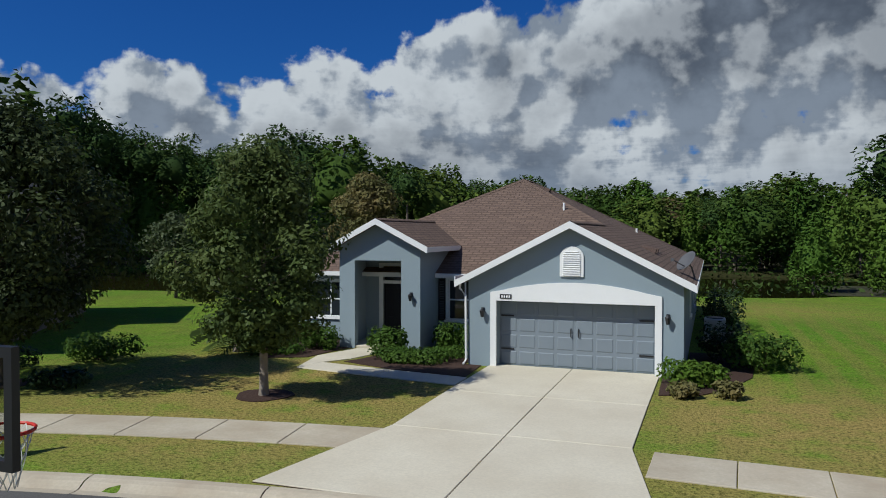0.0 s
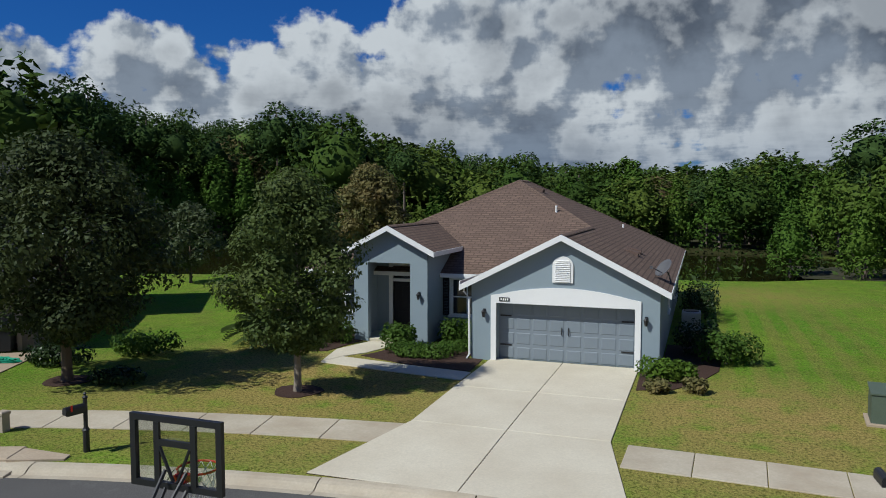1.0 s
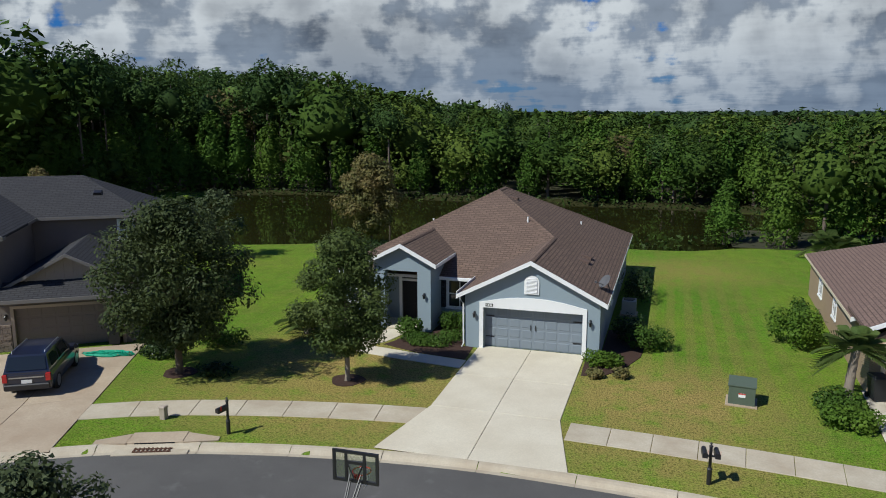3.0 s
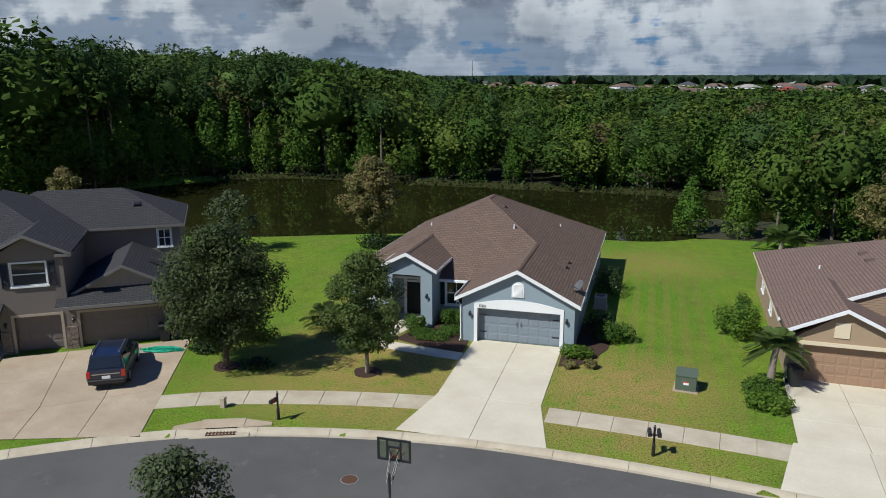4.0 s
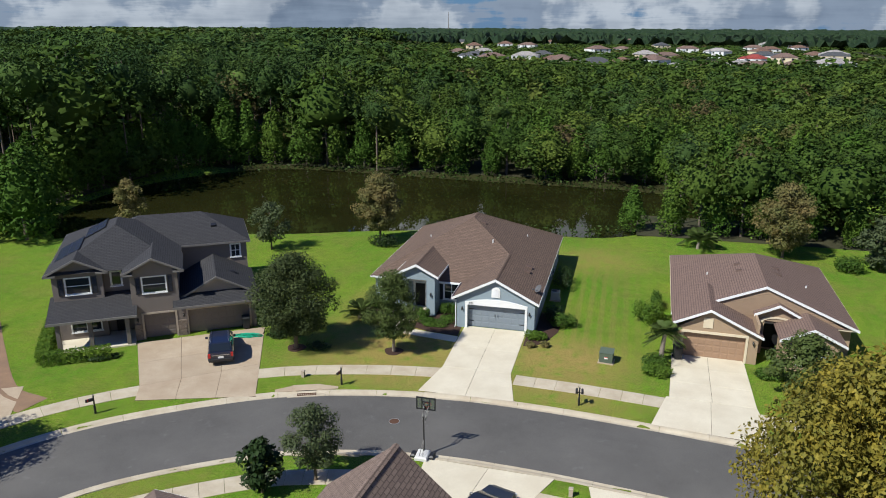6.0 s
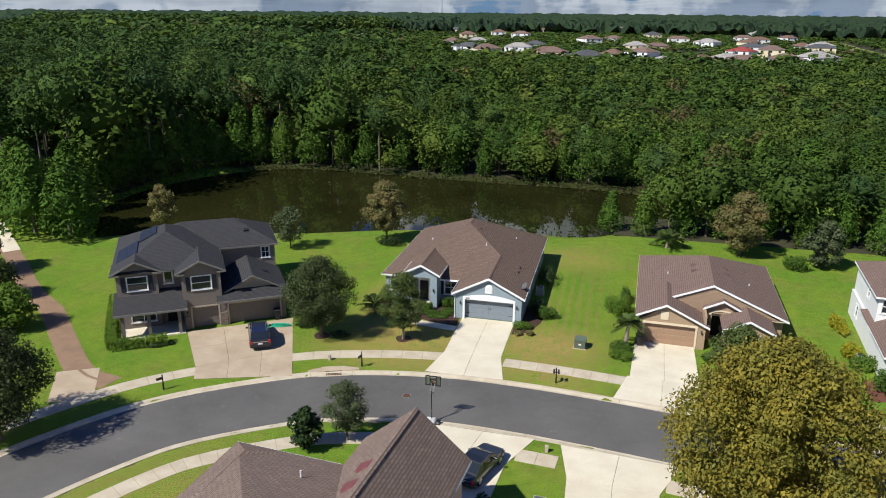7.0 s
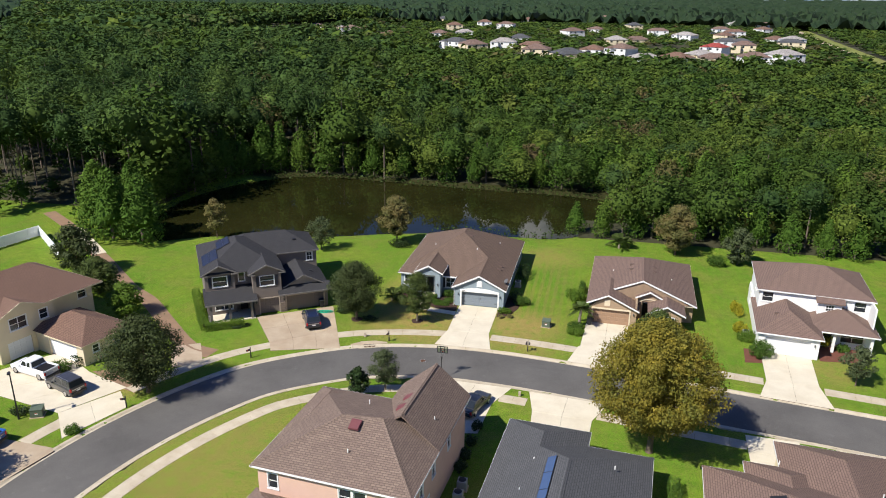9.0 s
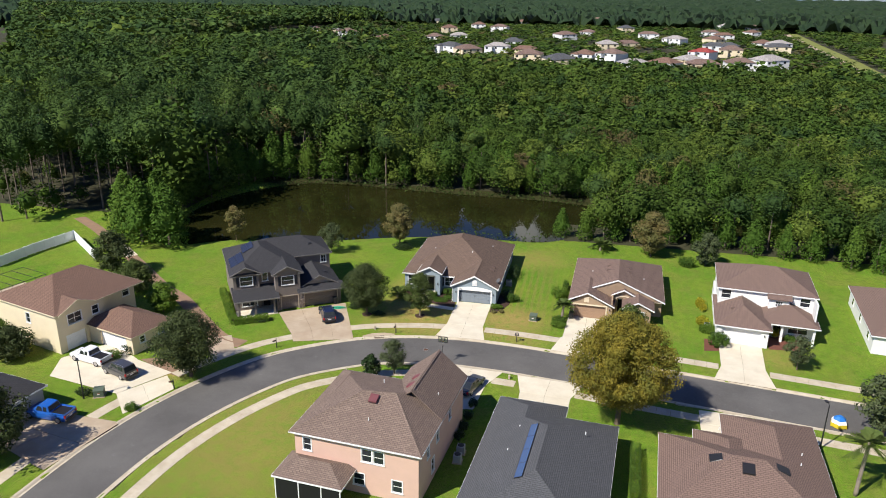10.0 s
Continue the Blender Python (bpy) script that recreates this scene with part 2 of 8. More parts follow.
def asphalt_mat():
    m, n, l, p = nodes_of("asphalt")
    tc = n.new("ShaderNodeTexCoord").outputs["Object"]
    a = noise_node(n, l, tc, 0.12, 5, 0.65)
    b = noise_node(n, l, tc, 0.9, 6, 0.7)
    f = noise_node(n, l, tc, 45, 3, 0.7)
    c = mix_node(n, l, range_node(n, l, a, 0.38, 0.66), (0.076, 0.071, 0.067), (0.118, 0.111, 0.104))
    c = mix_node(n, l, range_node(n, l, b, 0.6, 0.78, 0, 0.55), c, (0.21, 0.205, 0.2))
    c = mix_node(n, l, range_node(n, l, f, 0.4, 0.75, 0, 0.6), c, (0.16, 0.157, 0.15))
    l.new(c, p.inputs["Base Color"])
    p.inputs["Roughness"].default_value, p.inputs["Specular IOR Level"].default_value = 0.85, 0.3
    bump_node(n, l, p, f, 0.5, 0.006)
    return m


def glass_mat():
    m, n, l, p = nodes_of("window_glass")
    p.inputs["Base Color"].default_value = (0.02, 0.025, 0.03, 1)
    p.inputs["Roughness"].default_value = 0.04
    p.inputs["Specular IOR Level"].default_value = 0.6
    return m


def water_mat():
    m, n, l, p = nodes_of("pond_water")
    tc = n.new("ShaderNodeTexCoord").outputs["Object"]
    a = noise_node(n, l, tc, 0.06, 3)
    b = noise_node(n, l, tc, 1.6, 3)
    l.new(mix_node(n, l, range_node(n, l, a, 0.4, 0.6), (0.013, 0.014, 0.004), (0.020, 0.020, 0.006)), p.inputs["Base Color"])
    p.inputs["Roughness"].default_value = 0.03
    p.inputs["IOR"].default_value = 1.33
    p.inputs["Specular IOR Level"].default_value = 0.5
    bump_node(n, l, p, b, 0.03, 0.01)
    return m


MAT = {}
MAT["grass"] = grass_mat()
MAT["asphalt"] = asphalt_mat()
MAT["glass"] = glass_mat()
MAT["water"] = water_mat()
MAT["concrete"] = mat("pale_concrete", (0.70, 0.635, 0.50), 0.85, col2=(0.52, 0.44, 0.32), stain=0.5, grain=18, amount=0.55, bump=0.2, rand=0.16)
MAT["old_concrete"] = mat("stained_concrete", (0.50, 0.405, 0.295), 0.85, col2=(0.33, 0.235, 0.155), stain=0.45, grain=14, amount=0.7, bump=0.2, rand=0.25)
MAT["white"] = mat("white_paint", (0.80, 0.80, 0.79), 0.5, stain=2, grain=50, amount=0.12, bump=0.05)
MAT["stucco_blue"] = mat("grey_blue_stucco", (0.265, 0.325, 0.365), 0.85, col2=(0.235, 0.29, 0.325), stain=0.7, grain=70, amount=0.35, bump=0.5, dist=0.006)
MAT["stucco_taupe"] = mat("taupe_stucco", (0.20, 0.17, 0.15), 0.85, stain=0.7, grain=70, amount=0.3, bump=0.4, dist=0.006)
MAT["stucco_tan"] = mat("tan_stucco", (0.38, 0.275, 0.18), 0.85, stain=0.7, grain=70, amount=0.3, bump=0.4, dist=0.006)
MAT["stucco_white"] = mat("white_stucco", (0.78, 0.78, 0.76), 0.8, stain=0.7, grain=70, amount=0.2, bump=0.3, dist=0.006)
MAT["stucco_cream"] = mat("cream_stucco", (0.72, 0.62, 0.43), 0.85, stain=0.7, grain=70, amount=0.25, bump=0.3, dist=0.006)
MAT["stucco_pink"] = mat("pink_stucco", (0.66, 0.44, 0.35), 0.85, stain=0.7, grain=70, amount=0.25, bump=0.3, dist=0.006)
MAT["stucco_grey"] = mat("grey_stucco", (0.42, 0.42, 0.43), 0.85, stain=0.7, grain=70, amount=0.25, bump=0.3, dist=0.006)
MAT["shingle_brown"] = shingle_mat("brown_shingles", (0.170, 0.116, 0.088), (0.110, 0.076, 0.060))
MAT["shingle_mauve"] = shingle_mat("mauve_brown_shingles", (0.190, 0.128, 0.104), (0.150, 0.102, 0.085))
MAT["shingle_dark"] = shingle_mat("charcoal_shingles", (0.048, 0.047, 0.050), (0.034, 0.034, 0.038))
MAT["shingle_slate"] = shingle_mat("slate_grey_shingles", (0.092, 0.094, 0.10), (0.066, 0.068, 0.074))
MAT["shingle_rust"] = shingle_mat("rust_brown_shingles", (0.19, 0.115, 0.085), (0.14, 0.085, 0.065))
MAT["shingle_pinkish"] = shingle_mat("pinkish_brown_shingles", (0.215, 0.158, 0.128), (0.135, 0.096, 0.08))
MAT["door_grey"] = mat("grey_blue_door_paint", (0.20, 0.235, 0.27), 0.55, stain=1, grain=40, amount=0.15, bump=0.05)
MAT["door_tan"] = mat("tan_door_paint", (0.33, 0.215, 0.14), 0.55, stain=1, grain=40, amount=0.15, bump=0.05)
MAT["door_taupe"] = mat("taupe_door_paint", (0.19, 0.16, 0.14), 0.55, stain=1, grain=40, amount=0.15, bump=0.05)
MAT["black"] = mat("black_metal", (0.018, 0.018, 0.02), 0.45, stain=3, grain=60, amount=0.3, bump=0.05, spec=0.5)
MAT["dark"] = mat("dark_door", (0.012, 0.012, 0.014), 0.6, stain=3, grain=60, amount=0.3, bump=0.0)
MAT["bark"] = mat("bark", (0.17, 0.125, 0.09), 0.95, col2=(0.10, 0.075, 0.055), stain=2.5, grain=22, amount=0.8, bump=0.8, dist=0.02)
MAT["pale_bark"] = mat("pale_bark", (0.30, 0.25, 0.20), 0.95, stain=2.5, grain=22, amount=0.7, bump=0.8, dist=0.02)
MAT["mulch"] = mat("dark_mulch", (0.065, 0.036, 0.026), 0.95, stain=2, grain=16, amount=0.8, bump=1.0, dist=0.03)
MAT["red_mulch"] = mat("red_mulch", (0.17, 0.065, 0.045), 0.95, stain=2, grain=16, amount=0.8, bump=1.0, dist=0.03)
MAT["dirt"] = mat("reddish_dirt", (0.30, 0.19, 0.12), 0.95, col2=(0.19, 0.13, 0.09), stain=0.6, grain=10, amount=0.8, bump=0.6, dist=0.02)
MAT["walk"] = mat("sidewalk_concrete", (0.58, 0.51, 0.39), 0.85, col2=(0.35, 0.265, 0.175), stain=0.7, grain=16, amount=0.65, bump=0.2, rand=0.22)
MAT["litter"] = mat("leaf_litter", (0.055, 0.05, 0.025), 0.95, col2=(0.03, 0.04, 0.015), stain=0.3, grain=4, amount=0.8, bump=0.6, dist=0.05)


# ---- building helpers ----
class MB:
    """A mesh in the making: loose polygons, boxes, prisms and tubes."""

    def __init__(self):
        self.v, self.f = [], []

    def poly(self, pts):
        i = len(self.v)
        self.v += [tuple(p) for p in pts]
        self.f.append(tuple(range(i, i + len(pts))))
        return self

    def hexa(self, a, b):
        """Two quads a (below) and b (above), joined by sides."""
        i = len(self.v)
        self.v += [tuple(p) for p in a] + [tuple(p) for p in b]
        n = len(a)
        self.f.append(tuple(i + k for k in reversed(range(n))))
        self.f.append(tuple(i + n + k for k in range(n)))
        for k in range(n):
            j = (k + 1) % n
            self.f.append((i + k, i + j, i + n + j, i + n + k))
        return self

    def box(self, x0, x1, y0, y1, z0, z1):
        q = ((x0, y0), (x1, y0), (x1, y1), (x0, y1))
        return self.hexa([(*p, z0) for p in q], [(*p, z1) for p in q])

    def prism(self, poly, z0, z1):
        return self.hexa([(*p, z0) for p in poly], [(*p, z1) for p in poly])

    def bevel_box(self, x0, x1, y0, y1, z0, z1, b):
        q0 = ((x0, y0), (x1, y0), (x1, y1), (x0, y1))
        q1 = ((x0 + b, y0 + b), (x1 - b, y0 + b), (x1 - b, y1 - b), (x0 + b, y1 - b))
        self.hexa([(*p, z0) for p in q0], [(*p, z1 - b) for p in q0])
        return self.hexa([(*p, z1 - b) for p in q0], [(*p, z1) for p in q1])

    def tube(self, pts, radii, n=8, cap=True):
        pts = [Vector(p) for p in pts]
        start = len(self.v)
        for k, p in enumerate(pts):
            d = (pts[min(k + 1, len(pts) - 1)] - pts[max(k - 1, 0)])
            d = d.normalized() if d.length else Vector((0, 0, 1))
            a = d.orthogonal().normalized() if abs(d.z) < 0.9 else Vector((1, 0, 0)) - d * d.x
            a.normalize()
            b = d.cross(a)
            r = radii[k] if hasattr(radii, "__len__") else radii
            for j in range(n):
                w = 2 * math.pi * j / n
                self.v.append(tuple(p + a * (r * math.cos(w)) + b * (r * math.sin(w))))
        for k in range(len(pts) - 1):
            for j in range(n):
                q = (j + 1) % n
                self.f.append((start + k * n + j, start + k * n + q, start + (k + 1) * n + q, start + (k + 1) * n + j))
        if cap:
            self.f.append(tuple(start + j for j in reversed(range(n))))
            self.f.append(tuple(start + (len(pts) - 1) * n + j for j in range(n)))
        return self

    def lathe(self, profile, n=12, at=(0, 0, 0)):
        start = len(self.v)
        for r, z in profile:
            for j in range(n):
                w = 2 * math.pi * j / n
                self.v.append((at[0] + r * math.cos(w), at[1] + r * math.sin(w), at[2] + z))
        m = len(profile)
        for k in range(m - 1):
            for j in range(n):
                q = (j + 1) % n
                self.f.append((start + k * n + j, start + k * n + q, start + (k + 1) * n + q, start + (k + 1) * n + j))
        self.f.append(tuple(start + j for j in reversed(range(n))))
        self.f.append(tuple(start + (m - 1) * n + j for j in range(n)))
        return self

    def move(self, m):
        self.v = [tuple(m @ Vector(p)) for p in self.v]
        return self

    def mesh(self, name, smooth=False, uv=False, weld=False):
        me = bpy.data.meshes.new(name)
        me.from_pydata(self.v, [], self.f)
        if uv or weld:
            bm = bmesh.new()
            bm.from_mesh(me)
            bmesh.ops.remove_doubles(bm, verts=bm.verts, dist=1e-4)
            bm.to_mesh(me)
            bm.free()
        if smooth:
            me.shade_smooth()
        if uv:
            slope_uv(me)
        me.update()
        return me


def slope_uv(me):
    """UVs in metres: u along the level, v up the slope."""
    lay = me.uv_layers.new(name="UVMap")
    for p in me.polygons:
        nrm = p.normal
        h = Vector((-nrm.y, nrm.x, 0))
        h = h.normalized() if h.length > 0.02 else Vector((1, 0, 0))
        s = nrm.cross(h)
        for li in p.loop_indices:
            co = me.vertices[me.loops[li].vertex_index].co
            lay.data[li].uv = (co.dot(h), co.dot(s))


def part(name, mb, material, parent=None, label="", smooth=False, uv=False, m=None, weld=False):
    me = mb if isinstance(mb, bpy.types.Mesh) else mb.mesh(name, smooth, uv, weld)
    if not me.materials:
        me.materials.append(material)
    ob = new(name, me)
    if parent is not None:
        ob.parent = parent
    if m is not None:
        ob.matrix_basis = m
    if label:
        ob["label"] = label
    return ob


def thing(name, m, label, category, group="", kind=""):
    ob = new(name)
    ob.matrix_basis = m
    ob.empty_display_size = 0.3
    return tagged(ob, label, category, group, kind)


def single(name, mb, material, label, category, group="", kind="", m=None, smooth=False, uv=False):
    ob = part(name, mb, material, None, "", smooth, uv, m)
    return tagged(ob, label, category, group, kind)


def spline(pts, step):
    """Points about `step` apart on a smooth curve through pts."""
    p = [np.array(q, float) for q in pts]
    p = [2 * p[0] - p[1]] + p + [2 * p[-1] - p[-2]]
    out = []
    for i in range(1, len(p) - 2):
        a, b, c, d = p[i - 1:i + 3]
        n = max(2, int(np.linalg.norm(c - b) / step))
        for k in range(n):
            t = k / n
            out.append(0.5 * (2 * b + (c - a) * t + (2 * a - 5 * b + 4 * c - d) * t * t + (3 * b - a - 3 * c + d) * t ** 3))
    out.append(p[-2])
    return np.array(out)


def offset(line, d):
    """The line moved d to its left."""
    t = np.gradient(line, axis=0)
    t /= np.linalg.norm(t, axis=1)[:, None]
    return line + d * np.stack([-t[:, 1], t[:, 0]], 1)


# ---- ground, road, pond, paving ----
CENTRE = spline([(-28.5, -150), (-28.5, -90), (-28.3, -64), (-27.8, -52), (-26.6, -43), (-24.0, -34.9), (-20.0, -27.5), (-16.3, -23.3), (-9.8, -18.9),
                 (-5.0, -17.1), (0.7, -16.05), (6.0, -15.9), (14.6, -16.6), (33.9, -19.2), (48, -21.2), (75, -25), (120, -31), (180, -40)], 0.6)
POND = spline([(-55, 15.5), (-48, 20.0), (-38, 22.5), (-28, 25.0), (-19, 28.8), (-9, 31.6), (3, 32.6), (10, 33.2), (15, 37), (19, 43), (28, 45.5), (42, 46), (60, 45), (70, 46), (70, 51), (58, 53), (42, 55), (28, 57), (19, 59.5), (10, 61.5),
               (-14, 62.5), (-28, 63.5), (-42, 64.5), (-52, 62), (-60, 53), (-64, 42), (-64, 32), (-61, 22), (-55, 15.5)], 2.0)


def inside(px, py, poly):
    """Which points lie in the closed polygon, and how far they are from its edge."""
    ins = np.zeros(px.shape, bool)
    dist = np.full(px.shape, 1e9)
    for (x0, y0), (x1, y1) in zip(poly[:-1], poly[1:]):
        cross = ((y0 > py) != (y1 > py)) & (px < (x1 - x0) * (py - y0) / ((y1 - y0) if y1 != y0 else 1e-9) + x0)
        ins ^= cross
        dx, dy = x1 - x0, y1 - y0
        t = np.clip(((px - x0) * dx + (py - y0) * dy) / (dx * dx + dy * dy + 1e-9), 0, 1)
        dist = np.minimum(dist, np.hypot(px - x0 - t * dx, py - y0 - t * dy))
    return ins, dist


def road_distance(px, py):
    d = np.full(px.shape, 1e9)
    for c in CENTRE[::1]:
        d = np.minimum(d, np.hypot(px - c[0], py - c[1]))
    return d


def ground():
    far = [70, 110, 170, 260, 400, 650, 1000, 1600, 2600, 4200]
    xs = np.array([-f for f in reversed(far)] + list(np.arange(-66, 66.1, 0.75)) + far, float)
    ys = np.array([-f for f in reversed(far[1:])] + list(np.arange(-90, 70.1, 0.75)) + [80, 95, 115] + far[2:], float)
    X, Y = np.meshgrid(xs, ys)
    Z = np.zeros_like(X)
    near = (np.abs(X) < 80) & (Y > -120) & (Y < 75)
    rd = road_distance(X[near], Y[near])
    z = np.where(rd < 3.75, -0.3, 0.0)
    ins, dist = inside(X[near], Y[near], POND)
    bank = np.where(ins, -0.55 - 0.5 * np.clip(dist / 3, 0, 1), -0.55 * np.clip(1 - dist / 3.0, 0, 1) ** 1.5)
    Z[near] = np.minimum(z, bank)
    nx, ny = len(xs), len(ys)
    v = np.stack([X, Y, Z], -1).reshape(-1, 3)
    i = np.arange(ny - 1)[:, None] * nx + np.arange(nx - 1)[None]
    f = np.stack([i, i + 1, i + nx + 1, i + nx], -1).reshape(-1, 4)
    me = bpy.data.meshes.new("ground")
    me.from_pydata(v.tolist(), [], f.tolist())
    me.shade_smooth()
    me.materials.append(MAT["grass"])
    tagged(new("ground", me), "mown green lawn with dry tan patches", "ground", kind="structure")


ground()
wb = MB().poly([(-75, 8, -0.42), (75, 8, -0.42), (75, 72, -0.42), (-75, 72, -0.42)])
single("water", wb, MAT["water"], "still brown-green pond water reflecting trees", "pond", kind="structure")


def band(line, offs, zs):
    """A strip along a line: a profile of sideways offsets and heights."""
    rows = [offset(line, o) for o in offs]
    mb = MB()
    n, m = len(line), len(offs)
    for k in range(n):
        for j in range(m):
            mb.v.append((rows[j][k][0], rows[j][k][1], zs[j]))
    for k in range(n - 1):
        for j in range(m - 1):
            a = k * m + j
            mb.f.append((a, a + 1, a + m + 1, a + m))
    return mb


single("road", band(CENTRE, [3.45, 1.5, 0, -1.5, -3.45], [-0.085, -0.05, -0.03, -0.05, -0.085]), MAT["asphalt"], "weathered grey asphalt street curving past the driveways", "road", kind="structure", smooth=True)
KERB = [(3.40, -0.08), (3.62, -0.095), (3.70, -0.06), (3.80, 0.0), (3.92, 0.03), (4.08, 0.035), (4.10, -0.25)]
S_CENTRE = np.concatenate([[0], np.cumsum(np.linalg.norm(np.diff(CENTRE, axis=0), axis=1))])


def arc(p):
    """Length along the road's centre line nearest to p."""
    return S_CENTRE[np.argmin(np.hypot(CENTRE[:, 0] - p[0], CENTRE[:, 1] - p[1]))]


def at_arc(s, o):
    x = np.interp(s, S_CENTRE, CENTRE[:, 0])
    y = np.interp(s, S_CENTRE, CENTRE[:, 1])
    x1, y1 = np.interp(s + 0.5, S_CENTRE, CENTRE[:, 0]), np.interp(s + 0.5, S_CENTRE, CENTRE[:, 1])
    x0, y0 = np.interp(s - 0.5, S_CENTRE, CENTRE[:, 0]), np.interp(s - 0.5, S_CENTRE, CENTRE[:, 1])
    t = np.array([x1 - x0, y1 - y0])
    t /= np.linalg.norm(t)
    return np.array([x - t[1] * o, y + t[0] * o])


S_WEST, S_EAST = arc((-28, -62)), arc((62, -23))


def kerb(name, side):
    """Rolled concrete kerb in cast lengths of three metres."""
    root = tagged(new(name), "pale concrete rolled kerb with gutter along the street", "kerb", kind="structure")
    s = S_WEST
    while s < S_EAST:
        e = min(s + 3.0, S_EAST)
        ss = np.linspace(s + 0.012, e - 0.012, 5)
        mb = MB()
        for q in ss:
            for o, z in KERB:
                p = at_arc(q, side * o)
                mb.v.append((p[0], p[1], z))
        m = len(KERB)
        for k in range(4):
            for j in range(m - 1):
                a = k * m + j
                mb.f.append((a, a + 1, a + m + 1, a + m) if side < 0 else (a, a + m, a + m + 1, a + 1))
        part("kerbstone", mb, MAT["walk"], root)
        s = e
    base = band(CENTRE, [side * 3.42, side * 3.78, side * 4.05, side * 4.07], [-0.12, -0.08, 0.02, -0.3])
    part("kerb_bed", base, MAT["old_concrete"], root)


kerb("kerb_north", 1)
kerb("kerb_south", -1)


def slab(parent, poly, z=0.035, gap=0.02, material="concrete", name="slab"):
    """A cast slab with a chamfered rim: poly shrunk by the joint."""
    c = Vector((sum(p[0] for p in poly) / len(poly), sum(p[1] for p in poly) / len(poly)))

    def inset(d):
        out = []
        for p in poly:
            q = Vector(p[:2])
            r = (c - q)
            out.append(q + r.normalized() * d * 1.4)
        return out
    a, b = inset(gap * 0.5), inset(gap * 0.5 + 0.012)
    mb = MB()
    mb.hexa([(*p, -0.08) for p in a], [(*p, z - 0.01) for p in a])
    mb.hexa([(*p, z - 0.01) for p in a], [(*p, z) for p in b])
    part(name, mb, MAT[material], parent)


def grid_slabs(parent, quad, nu, nv, material="concrete", z=0.035, us=None, vs=None):
    """Slabs over a four-cornered area (a, b near edge; d, c far edge)."""
    a, b, c, d = [np.array(p, float) for p in quad]
    us = us or [i / nu for i in range(nu + 1)]
    vs = vs or [i / nv for i in range(nv + 1)]

    def at(u, v):
        return (a * (1 - u) + b * u) * (1 - v) + (d * (1 - u) + c * u) * v
    for u0, u1 in zip(us[:-1], us[1:]):
        for v0, v1 in zip(vs[:-1], vs[1:]):
            slab(parent, [at(u0, v0), at(u1, v0), at(u1, v1), at(u0, v1)], z, material=material)


def driveway(name, label, quads, material="concrete"):
    root = tagged(new(name), label, "driveway", kind="structure")
    for quad, nu, nv in quads:
        part("bed", MB().prism(quad, -0.06, 0.012), MAT["mulch"], root, "dark earth in the joints")
        grid_slabs(root, quad, nu, nv, material)
    return root


driveway("driveway_1", "clean pale concrete driveway in large jointed slabs", [
    (((-0.25, -3.95), (5.0, -3.95), (5.02, 0.3), (-0.25, 0.3)), 2, 1), (((-0.2, -7.75), (5.0, -7.75), (5.0, -3.95), (-0.25, -3.95)), 2, 1), (((-0.95, -11.95), (5.85, -11.85), (5.0, -7.75), (-0.2, -7.75)), 2, 1)])
driveway("driveway_2", "tan stained concrete driveway, three cars wide", [
    (((-20.3, -16.3), (-13.7, -10.9), (-16.7, -4.3), (-25.1, -9.9)), 3, 2), (((-19.3, -18.2), (-11.6, -15.6), (-13.7, -10.9), (-20.3, -16.3)), 3, 1)], "old_concrete")
driveway("driveway_3", "bright clean concrete driveway beside a palm", [
    (((16.2, -8.4), (21.9, -8.7), (22.0, -0.9), (16.7, -0.9)), 2, 3), (((14.9, -12.6), (22.3, -13.3), (21.9, -8.7), (16.0, -8.4)), 2, 1)])
driveway("driveway_4", "bright clean concrete driveway of the white house", [
    (((36.6, -11.9), (42.0, -12.0), (42.8, -4.4), (37.2, -4.6)), 2, 3), (((35.3, -15.6), (42.4, -16.6), (42.0, -12.0), (36.6, -11.9)), 2, 1)])
driveway("driveway_5", "wide pale concrete driveway with parked trucks", [
    (((-34.0, -35.6), (-30.4, -29.6), (-36.4, -27.6), (-44.4, -33.8)), 2, 2), (((-44.4, -33.8), (-36.4, -27.6), (-42.6, -24.0), (-46.2, -29.5)), 2, 2), (((-30.6, -39.3), (-28.0, -33.0), (-30.6, -30.4), (-34.0, -35.6)), 2, 1)])
driveway("driveway_6", "dusty concrete driveway with a blue pickup", [
    (((-33.6, -49.5), (-30.4, -40.8), (-41.0, -40.4), (-41.4, -46.6)), 2, 2), (((-32.0, -50.0), (-29.9, -41.2), (-30.4, -40.8), (-33.6, -49.5)), 2, 1)], "old_concrete")
driveway("driveway_7", "bright concrete driveway with a dark sedan", [
    (((2.0, -30.4), (7.4, -29.4), (7.9, -23.8), (2.0, -23.8)), 2, 2), (((2.0, -23.8), (7.9, -23.8), (9.5, -20.15), (1.8, -19.95)), 2, 1)])
driveway("driveway_8", "pale concrete driveway with fine cracks", [
    (((12.3, -31.2), (17.6, -31.0), (18.1, -24.6), (12.1, -24.2)), 2, 2), (((12.1, -24.2), (18.1, -24.6), (19.6, -21.1), (11.4, -20.4)), 2, 1)], "concrete")
driveway("driveway_9", "short concrete driveway under tree shade", [
    (((32.3, -29.4), (37.6, -29.2), (37.4, -23.8), (32.6, -23.6)), 2, 2)])


